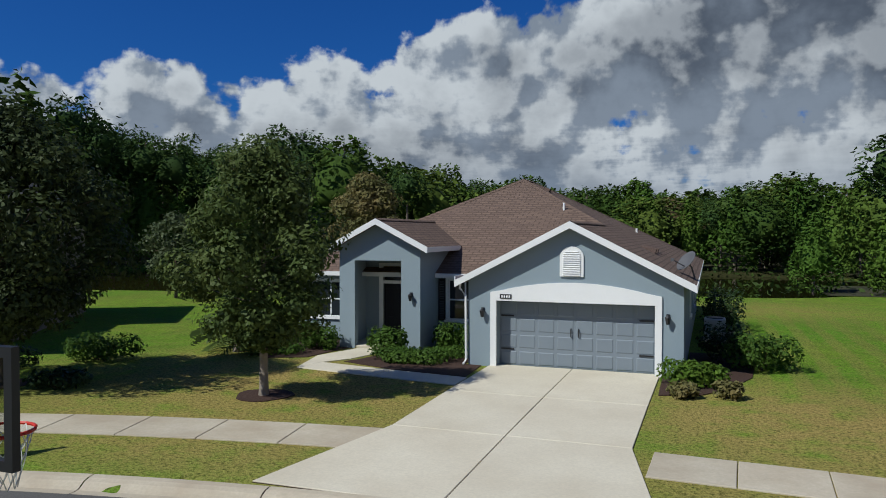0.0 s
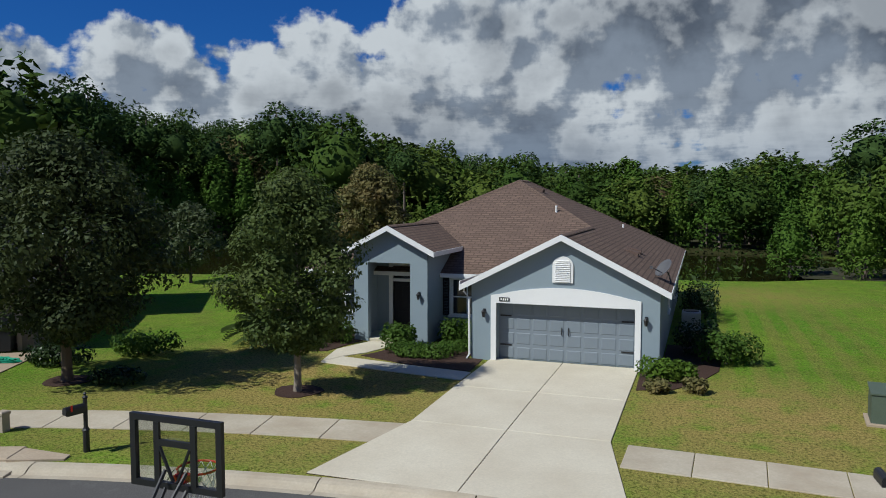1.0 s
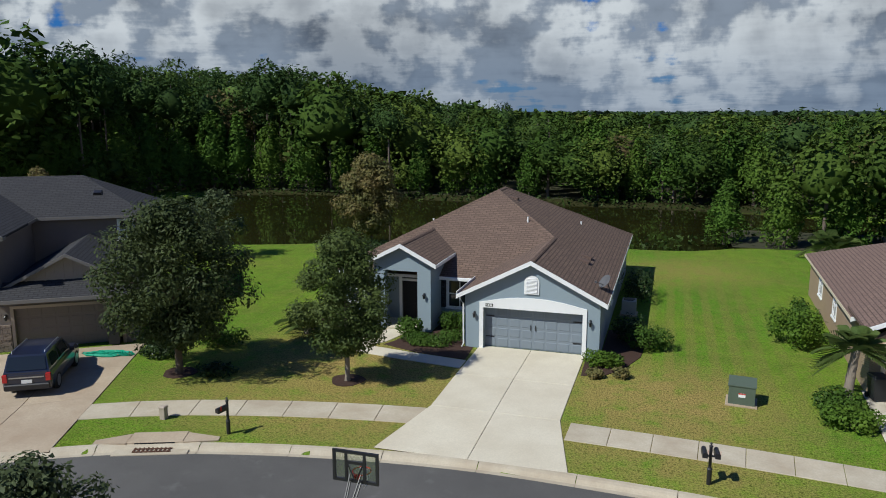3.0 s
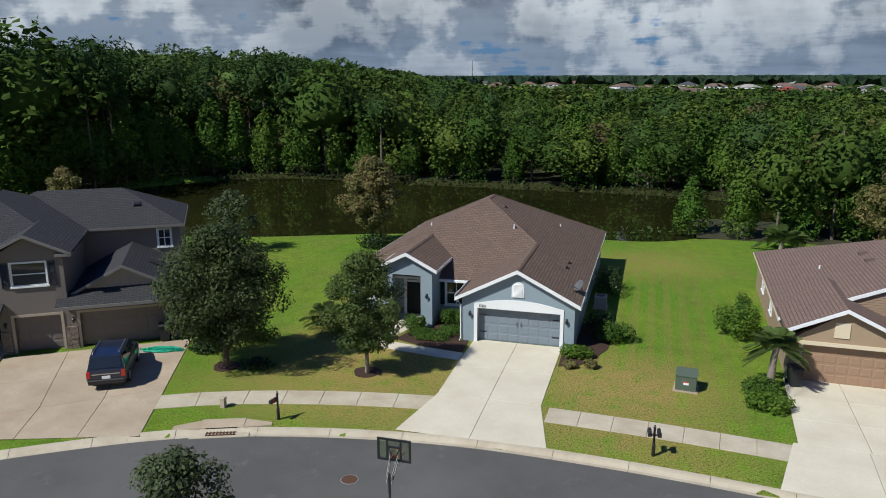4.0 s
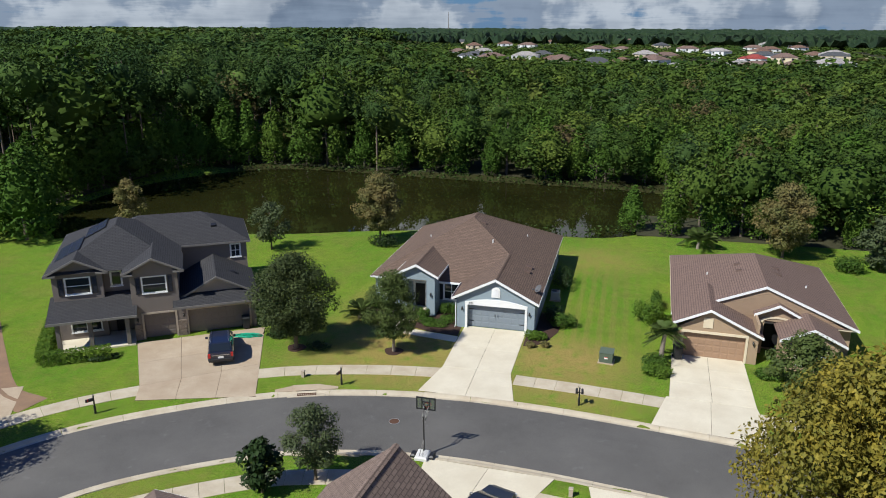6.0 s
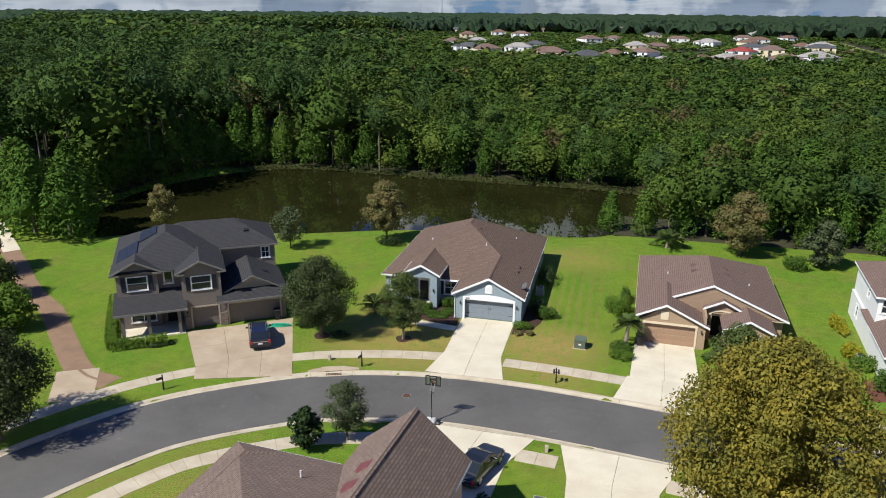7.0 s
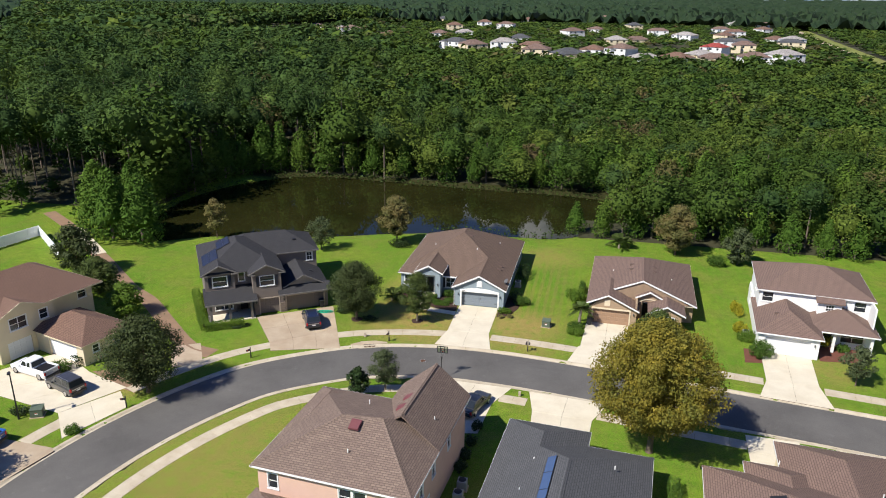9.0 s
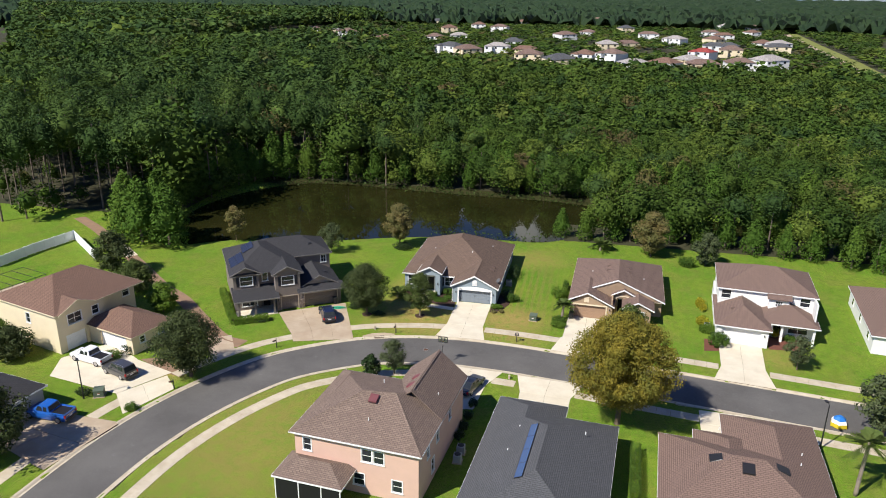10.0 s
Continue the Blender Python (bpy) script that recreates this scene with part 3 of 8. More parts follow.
def sidewalk(name, side, o0, o1, gaps, label):
    """Square slabs along the street, cut off at each driveway's edges."""
    root = tagged(new(name), label, "sidewalk", kind="structure")
    ends = [S_WEST] + [arc(p) for g in gaps for p in g] + [S_EAST]
    for s0, s1 in zip(ends[::2], ends[1::2]):
        n = max(1, round((s1 - s0) / 1.52))
        for k in range(n):
            s, e = s0 + (s1 - s0) * k / n, s0 + (s1 - s0) * (k + 1) / n
            q = [at_arc(s, side * o0), at_arc(e, side * o0), at_arc(e, side * o1), at_arc(s, side * o1)]
            if side < 0:
                q.reverse()
            slab(root, q, 0.03, material="walk")


sidewalk("sidewalk_north", 1, 6.5, 8.05, [((-33.0, -49.0), (-31.0, -41.0)), ((-31.8, -36.8), (-28.9, -30.6)), ((-20.3, -16.6), (-13.6, -11.1)), ((-0.3, -8.3), (5.05, -8.3)), ((15.95, -8.9), (21.95, -9.2)), ((36.35, -12.4), (42.1, -12.6))], "pale concrete sidewalk in square slabs")
sidewalk("sidewalk_south", -1, 5.6, 7.1, [((1.9, -22.5), (8.4, -22.5)), ((11.7, -22.8), (18.8, -23.3)), ((32.5, -26), (37.4, -26))], "pale concrete sidewalk in square slabs")

# worn path between two lots, and the paved end of it
PATH = spline([(-25.5, -20.5), (-29.4, -19.3), (-36.0, -13.6), (-41.5, -8.6), (-47.5, -4.6), (-57.5, 3.9), (-66, 10.5), (-75, 17.8), (-84, 24)], 1.0)
pm = single("footpath", band(PATH, [1.1, 0, -1.1], [0.015, 0.03, 0.015]), MAT["dirt"], "worn reddish dirt footpath across the lawn", "path", kind="structure")
single("path_apron", MB().prism([(-28.2, -24.6), (-25.6, -22.5), (-28.2, -18.4), (-31.2, -20.0)], -0.05, 0.028), MAT["old_concrete"], "stained concrete apron where the path meets the street", "path", kind="structure")
apron = tagged(new("path_paving"), "short stretch of pale concrete paving on the footpath", "path", kind="structure")
for k in range(6):
    a, b = np.array((-60.0 - k * 2.1, 6.2 + k * 1.75)), np.array((-62.1 - k * 2.1, 7.95 + k * 1.75))
    nrm = np.array((0.64, 0.77)) * 1.0
    slab(apron, [a - nrm, a + nrm, b + nrm, b - nrm], 0.05)
# front walk of the house, from driveway to porch
walkway = tagged(new("front_walk"), "narrow pale concrete walk curving to the porch", "path", kind="structure")
for q in (((-0.3, -3.2), (-0.3, -2.1), (-3.0, -1.75), (-3.0, -2.85)), ((-3.0, -2.85), (-3.0, -1.75), (-5.6, -1.3), (-5.9, -2.4)), ((-5.9, -2.4), (-5.6, -1.3), (-5.0, -0.4), (-6.4, -0.2)), ((-6.4, -0.2), (-5.0, -0.4), (-4.4, 1.75), (-5.8, 1.75))):
    slab(walkway, list(reversed(q)), 0.03)

# leaf litter under the woods
ff = MB()
for x0, x1, y0, y1 in ((-64, 20, 66, 110), (14, 75, 33.5, 44), (-160, -66.5, 29, 110), (20, 75, 59, 110), (75, 260, 30, 110), (-900, 520, 110, 1000)):
    ff.poly([(x0, y0, 0.03), (x1, y0, 0.03), (x1, y1, 0.03), (x0, y1, 0.03)])
single("forest_floor", ff, MAT["litter"], "dark leaf litter under the woods", "ground", kind="structure")


# ---- houses ----
def wall_frame(P, Q):
    P, Q = Vector((*P, 0)), Vector((*Q, 0))
    d = (Q - P).normalized()
    n = Vector((d.y, -d.x, 0))
    return (lambda s, o, z: tuple(P + d * s + n * o + Vector((0, 0, z)))), (Q - P).length


def wbox(mb, W, s0, s1, o0, o1, z0, z1):
    """A box in a wall's own frame: along it, outwards, up."""
    return mb.hexa([W(s0, o1, z0), W(s1, o1, z0), W(s1, o0, z0), W(s0, o0, z0)], [W(s0, o1, z1), W(s1, o1, z1), W(s1, o0, z1), W(s0, o0, z1)])


def wall(house, P, Q, z0, z1, material, openings=(), thick=0.2, gable=None):
    """A wall with thickness, openings cut through, and a gable (peak place, peak height) on top if asked."""
    W, L = wall_frame(P, Q)
    mb = MB()
    e = 0.004  # corners meet without lying in one plane
    ss = sorted({e, L - e, *(min(L - e, v) for o in openings for v in o[:2])})
    zz = sorted({z0, z1, *(v for o in openings for v in o[2:4])})

    def solid(i, j):
        if not (0 <= i < len(ss) - 1 and 0 <= j < len(zz) - 1):
            return False
        s, z = (ss[i] + ss[i + 1]) / 2, (zz[j] + zz[j + 1]) / 2
        return not any(o[0] < s < o[1] and o[2] < z < o[3] for o in openings)
    for i in range(len(ss) - 1):
        for j in range(len(zz) - 1):
            if not solid(i, j):
                continue
            a, b, c, d = ss[i], ss[i + 1], zz[j], zz[j + 1]
            mb.poly([W(a, 0, c), W(b, 0, c), W(b, 0, d), W(a, 0, d)])
            mb.poly([W(a, -thick, d), W(b, -thick, d), W(b, -thick, c), W(a, -thick, c)])
            if not solid(i - 1, j):
                mb.poly([W(a, -thick, c), W(a, 0, c), W(a, 0, d), W(a, -thick, d)])
            if not solid(i + 1, j):
                mb.poly([W(b, 0, c), W(b, -thick, c), W(b, -thick, d), W(b, 0, d)])
            if not solid(i, j - 1):
                mb.poly([W(a, -thick, c), W(b, -thick, c), W(b, 0, c), W(a, 0, c)])
            if not solid(i, j + 1) and not (gable and j == len(zz) - 2):
                mb.poly([W(a, 0, d), W(b, 0, d), W(b, -thick, d), W(a, -thick, d)])
    if gable:
        ps, pz = gable
        mb.poly([W(s, 0, z1) for s in ss] + [W(ps, 0, pz)]).poly([W(ps, -thick, pz)] + [W(s, -thick, z1) for s in reversed(ss)])
        mb.poly([W(L - e, 0, z1), W(L - e, -thick, z1), W(ps, -thick, pz), W(ps, 0, pz)]).poly([W(e, -thick, z1), W(e, 0, z1), W(ps, 0, pz), W(ps, -thick, pz)])
    part("wall", mb, material, house, uv=True)
    return W


def window(house, W, s0, s1, z0, z1, cols=1, rows=2, trim=0.09, depth=0.08, sill=True, outer=0.0):
    """Sash window: frame with rails, one pane in each field, sill."""
    mb = MB()
    f = 0.055
    o0, o1 = -depth, -depth + 0.05
    for a in ((s0, s0 + f), (s1 - f, s1)):
        wbox(mb, W, *a, o0, o1, z0, z1)
    for a in ((z0, z0 + f), (z1 - f, z1)):
        wbox(mb, W, s0 + f, s1 - f, o0, o1, *a)
    win = part("window", mb, MAT["white"], house, "white sash window", weld=True)
    for i in range(1, cols):
        c = s0 + (s1 - s0) * i / cols
        part("mullion", wbox(MB(), W, c - f / 2, c + f / 2, o0, o1, z0 + f, z1 - f), MAT["white"], win)
    for i in range(1, rows):
        c = z0 + (z1 - z0) * i / rows
        part("rail", wbox(MB(), W, s0 + f, s1 - f, o0, o1 - 0.005, c - f / 2, c + f / 2), MAT["white"], win)
    if trim:
        t = trim
        mb = MB()
        for a in ((s0 - t, s0), (s1, s1 + t)):
            wbox(mb, W, *a, -0.05, 0.035 + outer, z0, z1 + t)
        wbox(mb, W, s0, s1, -0.05, 0.035 + outer, z1, z1 + t)
        part("surround", mb, MAT["white"], win, weld=True)
    for i in range(cols):
        for j in range(rows):
            a, b = s0 + (s1 - s0) * i / cols + f / 2, s0 + (s1 - s0) * (i + 1) / cols - f / 2
            c, d = z0 + (z1 - z0) * j / rows + f / 2, z0 + (z1 - z0) * (j + 1) / rows - f / 2
            part("pane", wbox(MB(), W, a, b, o0 + 0.015, o0 + 0.027, c, d), MAT["glass"], win, "dark window glass")
    if sill:
        part("sill", wbox(MB(), W, s0 - trim - 0.04, s1 + trim + 0.04, -0.05, 0.08, z0 - 0.09, z0), MAT["white"], win)
    return win


def shutter(house, W, s0, s1, z0, z1):
    mb = MB()
    wbox(mb, W, s0, s0 + 0.05, 0, 0.05, z0, z1)
    wbox(mb, W, s1 - 0.05, s1, 0, 0.05, z0, z1)
    for a in (z0, (z0 + z1) / 2 - 0.03, z1 - 0.06):
        wbox(mb, W, s0 + 0.05, s1 - 0.05, 0, 0.045, a, a + 0.06)
    z = z0 + 0.07
    while z < z1 - 0.1:
        mb.hexa([W(s0 + 0.05, 0.04, z), W(s1 - 0.05, 0.04, z), W(s1 - 0.05, 0.002, z), W(s0 + 0.05, 0.002, z)], [W(s0 + 0.05, 0.015, z + 0.05), W(s1 - 0.05, 0.015, z + 0.05), W(s1 - 0.05, 0.002, z + 0.05), W(s0 + 0.05, 0.002, z + 0.05)])
        z += 0.065
    part("shutter", mb, MAT["black"], house, "black louvred shutter")


def hip(mb, x0, x1, y0, y1, ze, slope, ridge=None):
    """Hipped roof over a rectangle; ridge=(a, b) sets its ends along the longer side."""
    w, d = x1 - x0, y1 - y0
    if d >= w:
        zr = ze + slope * w / 2
        a, b = ridge or (y0 + w / 2, y1 - w / 2)
        xm = (x0 + x1) / 2
        R0, R1 = (xm, a, zr), (xm, b, zr)
        c = [(x0, y0, ze), (x1, y0, ze), (x1, y1, ze), (x0, y1, ze)]
        mb.poly([c[0], c[1], R0]).poly([c[1], c[2], R1, R0]).poly([c[2], c[3], R1]).poly([c[3], c[0], R0, R1])
    else:
        zr = ze + slope * d / 2
        a, b = ridge or (x0 + d / 2, x1 - d / 2)
        ym = (y0 + y1) / 2
        R0, R1 = (a, ym, zr), (b, ym, zr)
        c = [(x0, y0, ze), (x1, y0, ze), (x1, y1, ze), (x0, y1, ze)]
        mb.poly([c[0], c[1], R1, R0]).poly([c[1], c[2], R1]).poly([c[2], c[3], R0, R1]).poly([c[3], c[0], R0])
    mb.poly([c[3], c[2], c[1], c[0]])
    return (R0, R1)


class Blocks:
    """The blocks of one house's roof, each to become a part of its own."""

    def __init__(self):
        self.all = []

    def next(self):
        self.all.append(MB())
        return self.all[-1]

    def link(self, house, material, label, names=("roof",)):
        for i, mb in enumerate(self.all):
            part(names[min(i, len(names) - 1)], mb, material, house, label, uv=True)


def eave_plate(mb, x0, x1, y0, y1, ze, h=0.17):
    mb.box(x0 - 0.02, x1 + 0.02, y0 - 0.02, y1 + 0.02, ze - h, ze - 0.004)


def gable_y(mb, xl, xr, xp, zp, sl, y0, y1, th=0.13, y1l=None, y1r=None):
    """Two sloped slabs with a ridge along y at (xp, zp); y1l and y1r: how far back the eaves go."""
    zl, zr = zp - sl * (xp - xl), zp - sl * (xr - xp)
    y1l = y1 if y1l is None else y1l
    y1r = y1 if y1r is None else y1r
    for a, za, yb in ((xl, zl, y1l), (xr, zr, y1r)):
        top = [(a, y0, za), (xp, y0, zp), (xp, y1, zp), (a, yb, za)]
        if a > xp:
            top.reverse()
        low = [(p[0], p[1], p[2] - th) for p in top]
        i = len(mb.v)
        mb.v += top + low
        mb.f += [(i + 3, i + 2, i + 1, i), (i + 4, i + 5, i + 6, i + 7)]
        mb.f += [(i + k, i + (k + 1) % 4, i + 4 + (k + 1) % 4, i + 4 + k) for k in range(4)]
    return zl, zr


def rake_part(house, xl, xr, xp, zp, sl, y, h=0.18, material="white"):
    mb = MB()
    rake(mb, xl, xr, xp, zp, sl, y, h)
    part("rake_board", mb, MAT[material], house, "rake board along a gable")


def rake(mb, xl, xr, xp, zp, sl, y, h=0.2, t=0.05):
    """White boards along a gable's two slopes, at its front edge y."""
    for a in (xl, xr):
        za = zp - sl * abs(xp - a)
        q = [(a, za - h), (xp, zp - h), (xp, zp + 0.015), (a, za + 0.015)]
        mb.hexa([(p[0], y - t, p[1]) for p in q], [(p[0], y + 0.01, p[1]) for p in q])


def eave_board(mb, x, y0, y1, z, out):
    mb.box(min(x, x + out), max(x, x + out), y0, y1, z - 0.18, z + 0.005)


def ridge_caps(mb, lines, w=0.16):
    """Cap shingles along hips and ridges."""
    for a, b in lines:
        a, b = Vector(a), Vector(b)
        d = (b - a).normalized()
        s = Vector((-d.y, d.x, 0)).normalized() * w
        up, dn = Vector((0, 0, 0.035)), Vector((0, 0, -0.045))
        mb.poly([a + s + dn, a + up, b + up, b + s + dn]).poly([a + up, a - s + dn, b - s + dn, b + up])


def garage_door(house, W, s0, s1, z1, material, cols=8, rows=4, recess=0.38, label="panelled garage door", handles=True):
    """Sectional door set back in its opening, with raised panels."""
    mb = wbox(MB(), W, s0, s1, -recess - 0.05, -recess, 0.02, z1)
    door = part("garage_door", mb, material, house, label)
    w, h = (s1 - s0) / cols, z1 / rows
    for i in range(cols):
        for j in range(rows):
            a, b, c, d = s0 + i * w + 0.045, s0 + (i + 1) * w - 0.045, j * h + 0.055, (j + 1) * h - 0.055
            pm = MB()
            o = -recess
            pm.hexa([W(a, o, c), W(b, o, c), W(b, o, d), W(a, o, d)], [W(a + 0.03, o + 0.014, c + 0.03), W(b - 0.03, o + 0.014, c + 0.03), W(b - 0.03, o + 0.014, d - 0.03), W(a + 0.03, o + 0.014, d - 0.03)])
            part("panel", pm, material, door)
    for j in range(1, rows):
        wbox(mb, W, s0, s1, -recess, -recess + 0.004, j * h - 0.012, j * h + 0.012)
    if handles:
        mid = (s0 + s1) / 2
        for s in (mid - 0.12, mid + 0.12):
            hm = MB().tube([W(s, -recess, 1.0), W(s, -recess + 0.06, 1.03), W(s, -recess + 0.06, 1.25), W(s, -recess, 1.28)], 0.018, 6)
            part("handle", hm, MAT["black"], door, "black pull handle")
        for s, sg in ((s0 + 0.06, 1), (s1 - 0.06, -1)):
            for z in (0.55, 1.62):
                part("hinge", wbox(MB(), W, min(s, s + sg * 0.42), max(s, s + sg * 0.42), -recess + 0.001, -recess + 0.03, z - 0.025, z + 0.025), MAT["black"], door, "black strap hinge")
    return door


def wall_lamp(house, W, s, z):
    mb = MB()
    wbox(mb, W, s - 0.05, s + 0.05, 0, 0.03, z - 0.02, z + 0.14)
    wbox(mb, W, s - 0.025, s + 0.025, 0.03, 0.12, z + 0.08, z + 0.11)
    p = Vector(W(s, 0.12, z - 0.16))
    mb.lathe([(0.045, 0.0), (0.075, 0.16), (0.09, 0.2), (0.03, 0.27)], 8, p)
    part("wall_lamp", mb, MAT["black"], house, "small black wall lantern")


def roof_vent(house, m, w=0.5, material="shingle_mauve"):
    """A low boxed vent on the roof slope."""
    mb = MB()
    mb.hexa([(-w / 2, -w * 0.55, 0), (w / 2, -w * 0.55, 0), (w / 2, w * 0.55, 0), (-w / 2, w * 0.55, 0)], [(-w / 2 + 0.05, -w * 0.5, 0.16), (w / 2 - 0.05, -w * 0.5, 0.16), (w / 2 - 0.05, w * 0.4, 0.05), (-w / 2 + 0.05, w * 0.4, 0.05)])
    part("roof_vent", mb, MAT[material], house, "low metal roof vent", m=m)


def stack(house, p, h=0.35):
    part("vent_pipe", MB().tube([p, (p[0], p[1], p[2] + h)], 0.05, 8), MAT["white"], house, "pale plumbing vent pipe")


def simple_box(house, x0, x1, y0, y1, z0, z1, material, skip=""):
    """Four walls round a rectangle."""
    sides = {"s": ((x0, y0), (x1, y0)), "e": ((x1, y0), (x1, y1)), "n": ((x1, y1), (x0, y1)), "w": ((x0, y1), (x0, y0))}
    return {k: wall(house, *v, z0, z1, material) for k, v in sides.items() if k not in skip}


def sloped(x, y, z, normal_az, slope_deg):
    """Pose on a roof plane that falls towards normal_az."""
    return pose(x, y, z, 0, 0, normal_az + 90) @ pose(0, 0, 0, slope_deg, 0, 0)


# -- the grey-blue house with the two gables --
def main_house():
    h = thing("house", pose(0, 0, 0), "grey-blue stucco one-storey house with brown shingle roof", "house")
    ST, WH, RF = MAT["stucco_blue"], MAT["white"], MAT["shingle_brown"]
    SL = 0.51
    # walls
    W = wall(h, (-0.95, 0), (5.7, 0), 0, 2.78, ST, [(0.95, 5.83, 0, 2.13)], 0.42, (3.33, 4.48))
    g0, g1 = 0.95, 5.83
    garage_door(h, W, g0, g1, 2.13, MAT["door_grey"], label="grey-blue carriage-style garage door")
    # white surround with a shallow arched head
    mb = MB()
    for a in ((g0 - 0.2, g0), (g1, g1 + 0.2)):
        wbox(mb, W, *a, -0.03, 0.05, 0.0, 2.13)
    xs = [g0 - 0.2 + (g1 - g0 + 0.4) * k / 14 for k in range(15)]
    for a, b in zip(xs[:-1], xs[1:]):
        za, zb = (2.42 + 0.33 * (1 - (2 * (q - g0) / (g1 - g0) - 1) ** 2) for q in (a, b))
        mb.hexa([W(a, 0.05, 2.13), W(b, 0.05, 2.13), W(b, 0.05, max(zb, 2.4)), W(a, 0.05, max(za, 2.4))], [W(a, -0.03, 2.13), W(b, -0.03, 2.13), W(b, -0.03, max(zb, 2.4)), W(a, -0.03, max(za, 2.4))])
    part("garage_trim", mb, WH, h, "white arched garage door surround")
    part("number_plaque", wbox(MB(), W, g0 + 0.12, g0 + 0.5, 0.05, 0.07, 2.2, 2.34), MAT["black"], h, "black plaque with pale bars")
    pl = MB()
    for k in range(4):
        wbox(pl, W, g0 + 0.17 + k * 0.08, g0 + 0.22 + k * 0.08, 0.07, 0.075, 2.23, 2.31)
    part("plaque_bars", pl, WH, h, "pale bars on the plaque")
    wall_lamp(h, W, 0.5, 1.75)
    wall_lamp(h, W, 6.2, 1.75)
    # arched louvre in the gable
    lv = MB()
    pts = [(-0.3, 0.0), (0.3, 0.0), (0.3, 0.55)] + [(0.3 * math.cos(a), 0.55 + 0.3 * math.sin(a)) for a in np.linspace(0.3, math.pi - 0.3, 7)] + [(-0.3, 0.55)]
    big = [(1.22 * p[0], 1.1 * p[1] - 0.04) for p in pts]
    lv.hexa([W(3.35 + p[0], 0.001, 2.98 + p[1]) for p in big], [W(3.35 + p[0], 0.05, 2.98 + p[1]) for p in big])
    vent = part("gable_vent", lv, WH, h, "white arched louvred gable vent")
    for k in range(12):
        z = 2.99 + k * 0.066
        half = 0.27 if z < 3.53 else math.sqrt(max(0.0, 0.3 ** 2 - (z - 3.53) ** 2)) * 0.92
        if half > 0.06:
            sm = MB().hexa([W(3.35 - half, 0.055, z), W(3.35 + half, 0.055, z), W(3.35 + half, 0.055, z + 0.02), W(3.35 - half, 0.055, z + 0.02)], [W(3.35 - half, 0.085, z - 0.02), W(3.35 + half, 0.085, z - 0.02), W(3.35 + half, 0.085, z), W(3.35 - half, 0.085, z)])
            part("slat", sm, WH, vent)
    wall(h, (5.7, 0), (5.7, 20.65), 0, 2.7, ST, [(6.0, 7.0, 1.2, 2.3), (12.5, 13.7, 1.0, 2.3)])
    We, _ = wall_frame((5.7, 0), (5.7, 20.65))
    window(h, We, 6.0, 7.0, 1.2, 2.3)
    window(h, We, 12.5, 13.7, 1.0, 2.3)
    wall(h, (5.7, 20.65), (-9.45, 20.65), 0, 2.7, ST)
    wall(h, (-9.45, 20.65), (-9.45, 3.65), 0, 2.7, ST)
    wall(h, (-9.45, 3.65), (-6.6, 3.65), 0, 2.7, ST, [(0.55, 2.35, 0.9, 2.35)])
    Wl, _ = wall_frame((-9.45, 3.65), (-6.6, 3.65))
    window(h, Wl, 0.55, 2.35, 0.9, 2.35, 2, 2)
    # recessed entry
    Wd = wall(h, (-6.6, 3.65), (-3.35, 3.65), 0, 3.6, ST, [(0.95, 1.9, 0.1, 2.98)])
    mb = MB()
    for a in ((0.78, 0.95), (1.9, 2.07)):
        wbox(mb, Wd, *a, -0.12, 0.04, 0.1, 3.1)
    wbox(mb, Wd, 0.95, 1.9, -0.12, 0.04, 2.98, 3.1)
    wbox(mb, Wd, 0.95, 1.9, -0.12, 0.02, 2.3, 2.42)
    part("door_frame", mb, WH, h, "white entry door frame")
    dm = wbox(MB(), Wd, 0.97, 1.88, -0.1, -0.05, 0.12, 2.3)
    for (a, b, c, d) in ((1.05, 1.39, 0.3, 1.0), (1.46, 1.8, 0.3, 1.0), (1.05, 1.39, 1.15, 2.1), (1.46, 1.8, 1.15, 2.1)):
        wbox(dm, Wd, a, b, -0.05, -0.035, c, d)
    door = part("entry_door", dm, MAT["dark"], h, "black panelled entry door")
    part("door_knob", MB().lathe([(0.02, 0), (0.035, 0.03), (0.0, 0.06)], 8, Wd(1.8, -0.02, 1.05)), MAT["black"], door)
    part("transom", wbox(MB(), Wd, 0.97, 1.88, -0.09, -0.07, 2.44, 2.96), MAT["glass"], h, "glass transom above the door")
    part("porch_floor", MB().bevel_box(-6.55, -3.4, 1.85, 3.6, 0.0, 0.11, 0.012), MAT["concrete"], h, "concrete porch floor")
    Wp = wall(h, (-6.6, 1.8), (-3.35, 1.8), 0, 3.80, ST, [(0.63, 2.5, 0, 3.27)], 0.25, (1.63, 4.64))
    wall(h, (-3.35, 1.8), (-3.35, 6.2), 0, 3.66, ST)
    wall(h, (-6.6, 6.2), (-6.6, 1.8), 0, 3.66, ST)
    wall_lamp(h, Wp, 2.9, 2.0)
    Ww = wall(h, (-3.35, 3.65), (-0.95, 3.65), 0, 2.7, ST, [(0.4, 1.75, 0.98, 2.52)])
    window(h, Ww, 0.4, 1.75, 0.98, 2.52, 2, 2)
    shutter(h, Ww, 0.02, 0.3, 0.95, 2.55)
    shutter(h, Ww, 1.85, 2.2, 0.95, 2.55)
    wall(h, (-0.95, 3.65), (-0.95, 0.42), 0, 2.7, ST)
    part("floor_slab", MB().box(-9.4, 5.65, 3.7, 20.6, -0.05, 0.05).box(-0.9, 5.65, 0.5, 3.7, -0.05, 0.05), MAT["concrete"], h)
    # roof: main hip, garage gable, porch gable
    rf = Blocks()
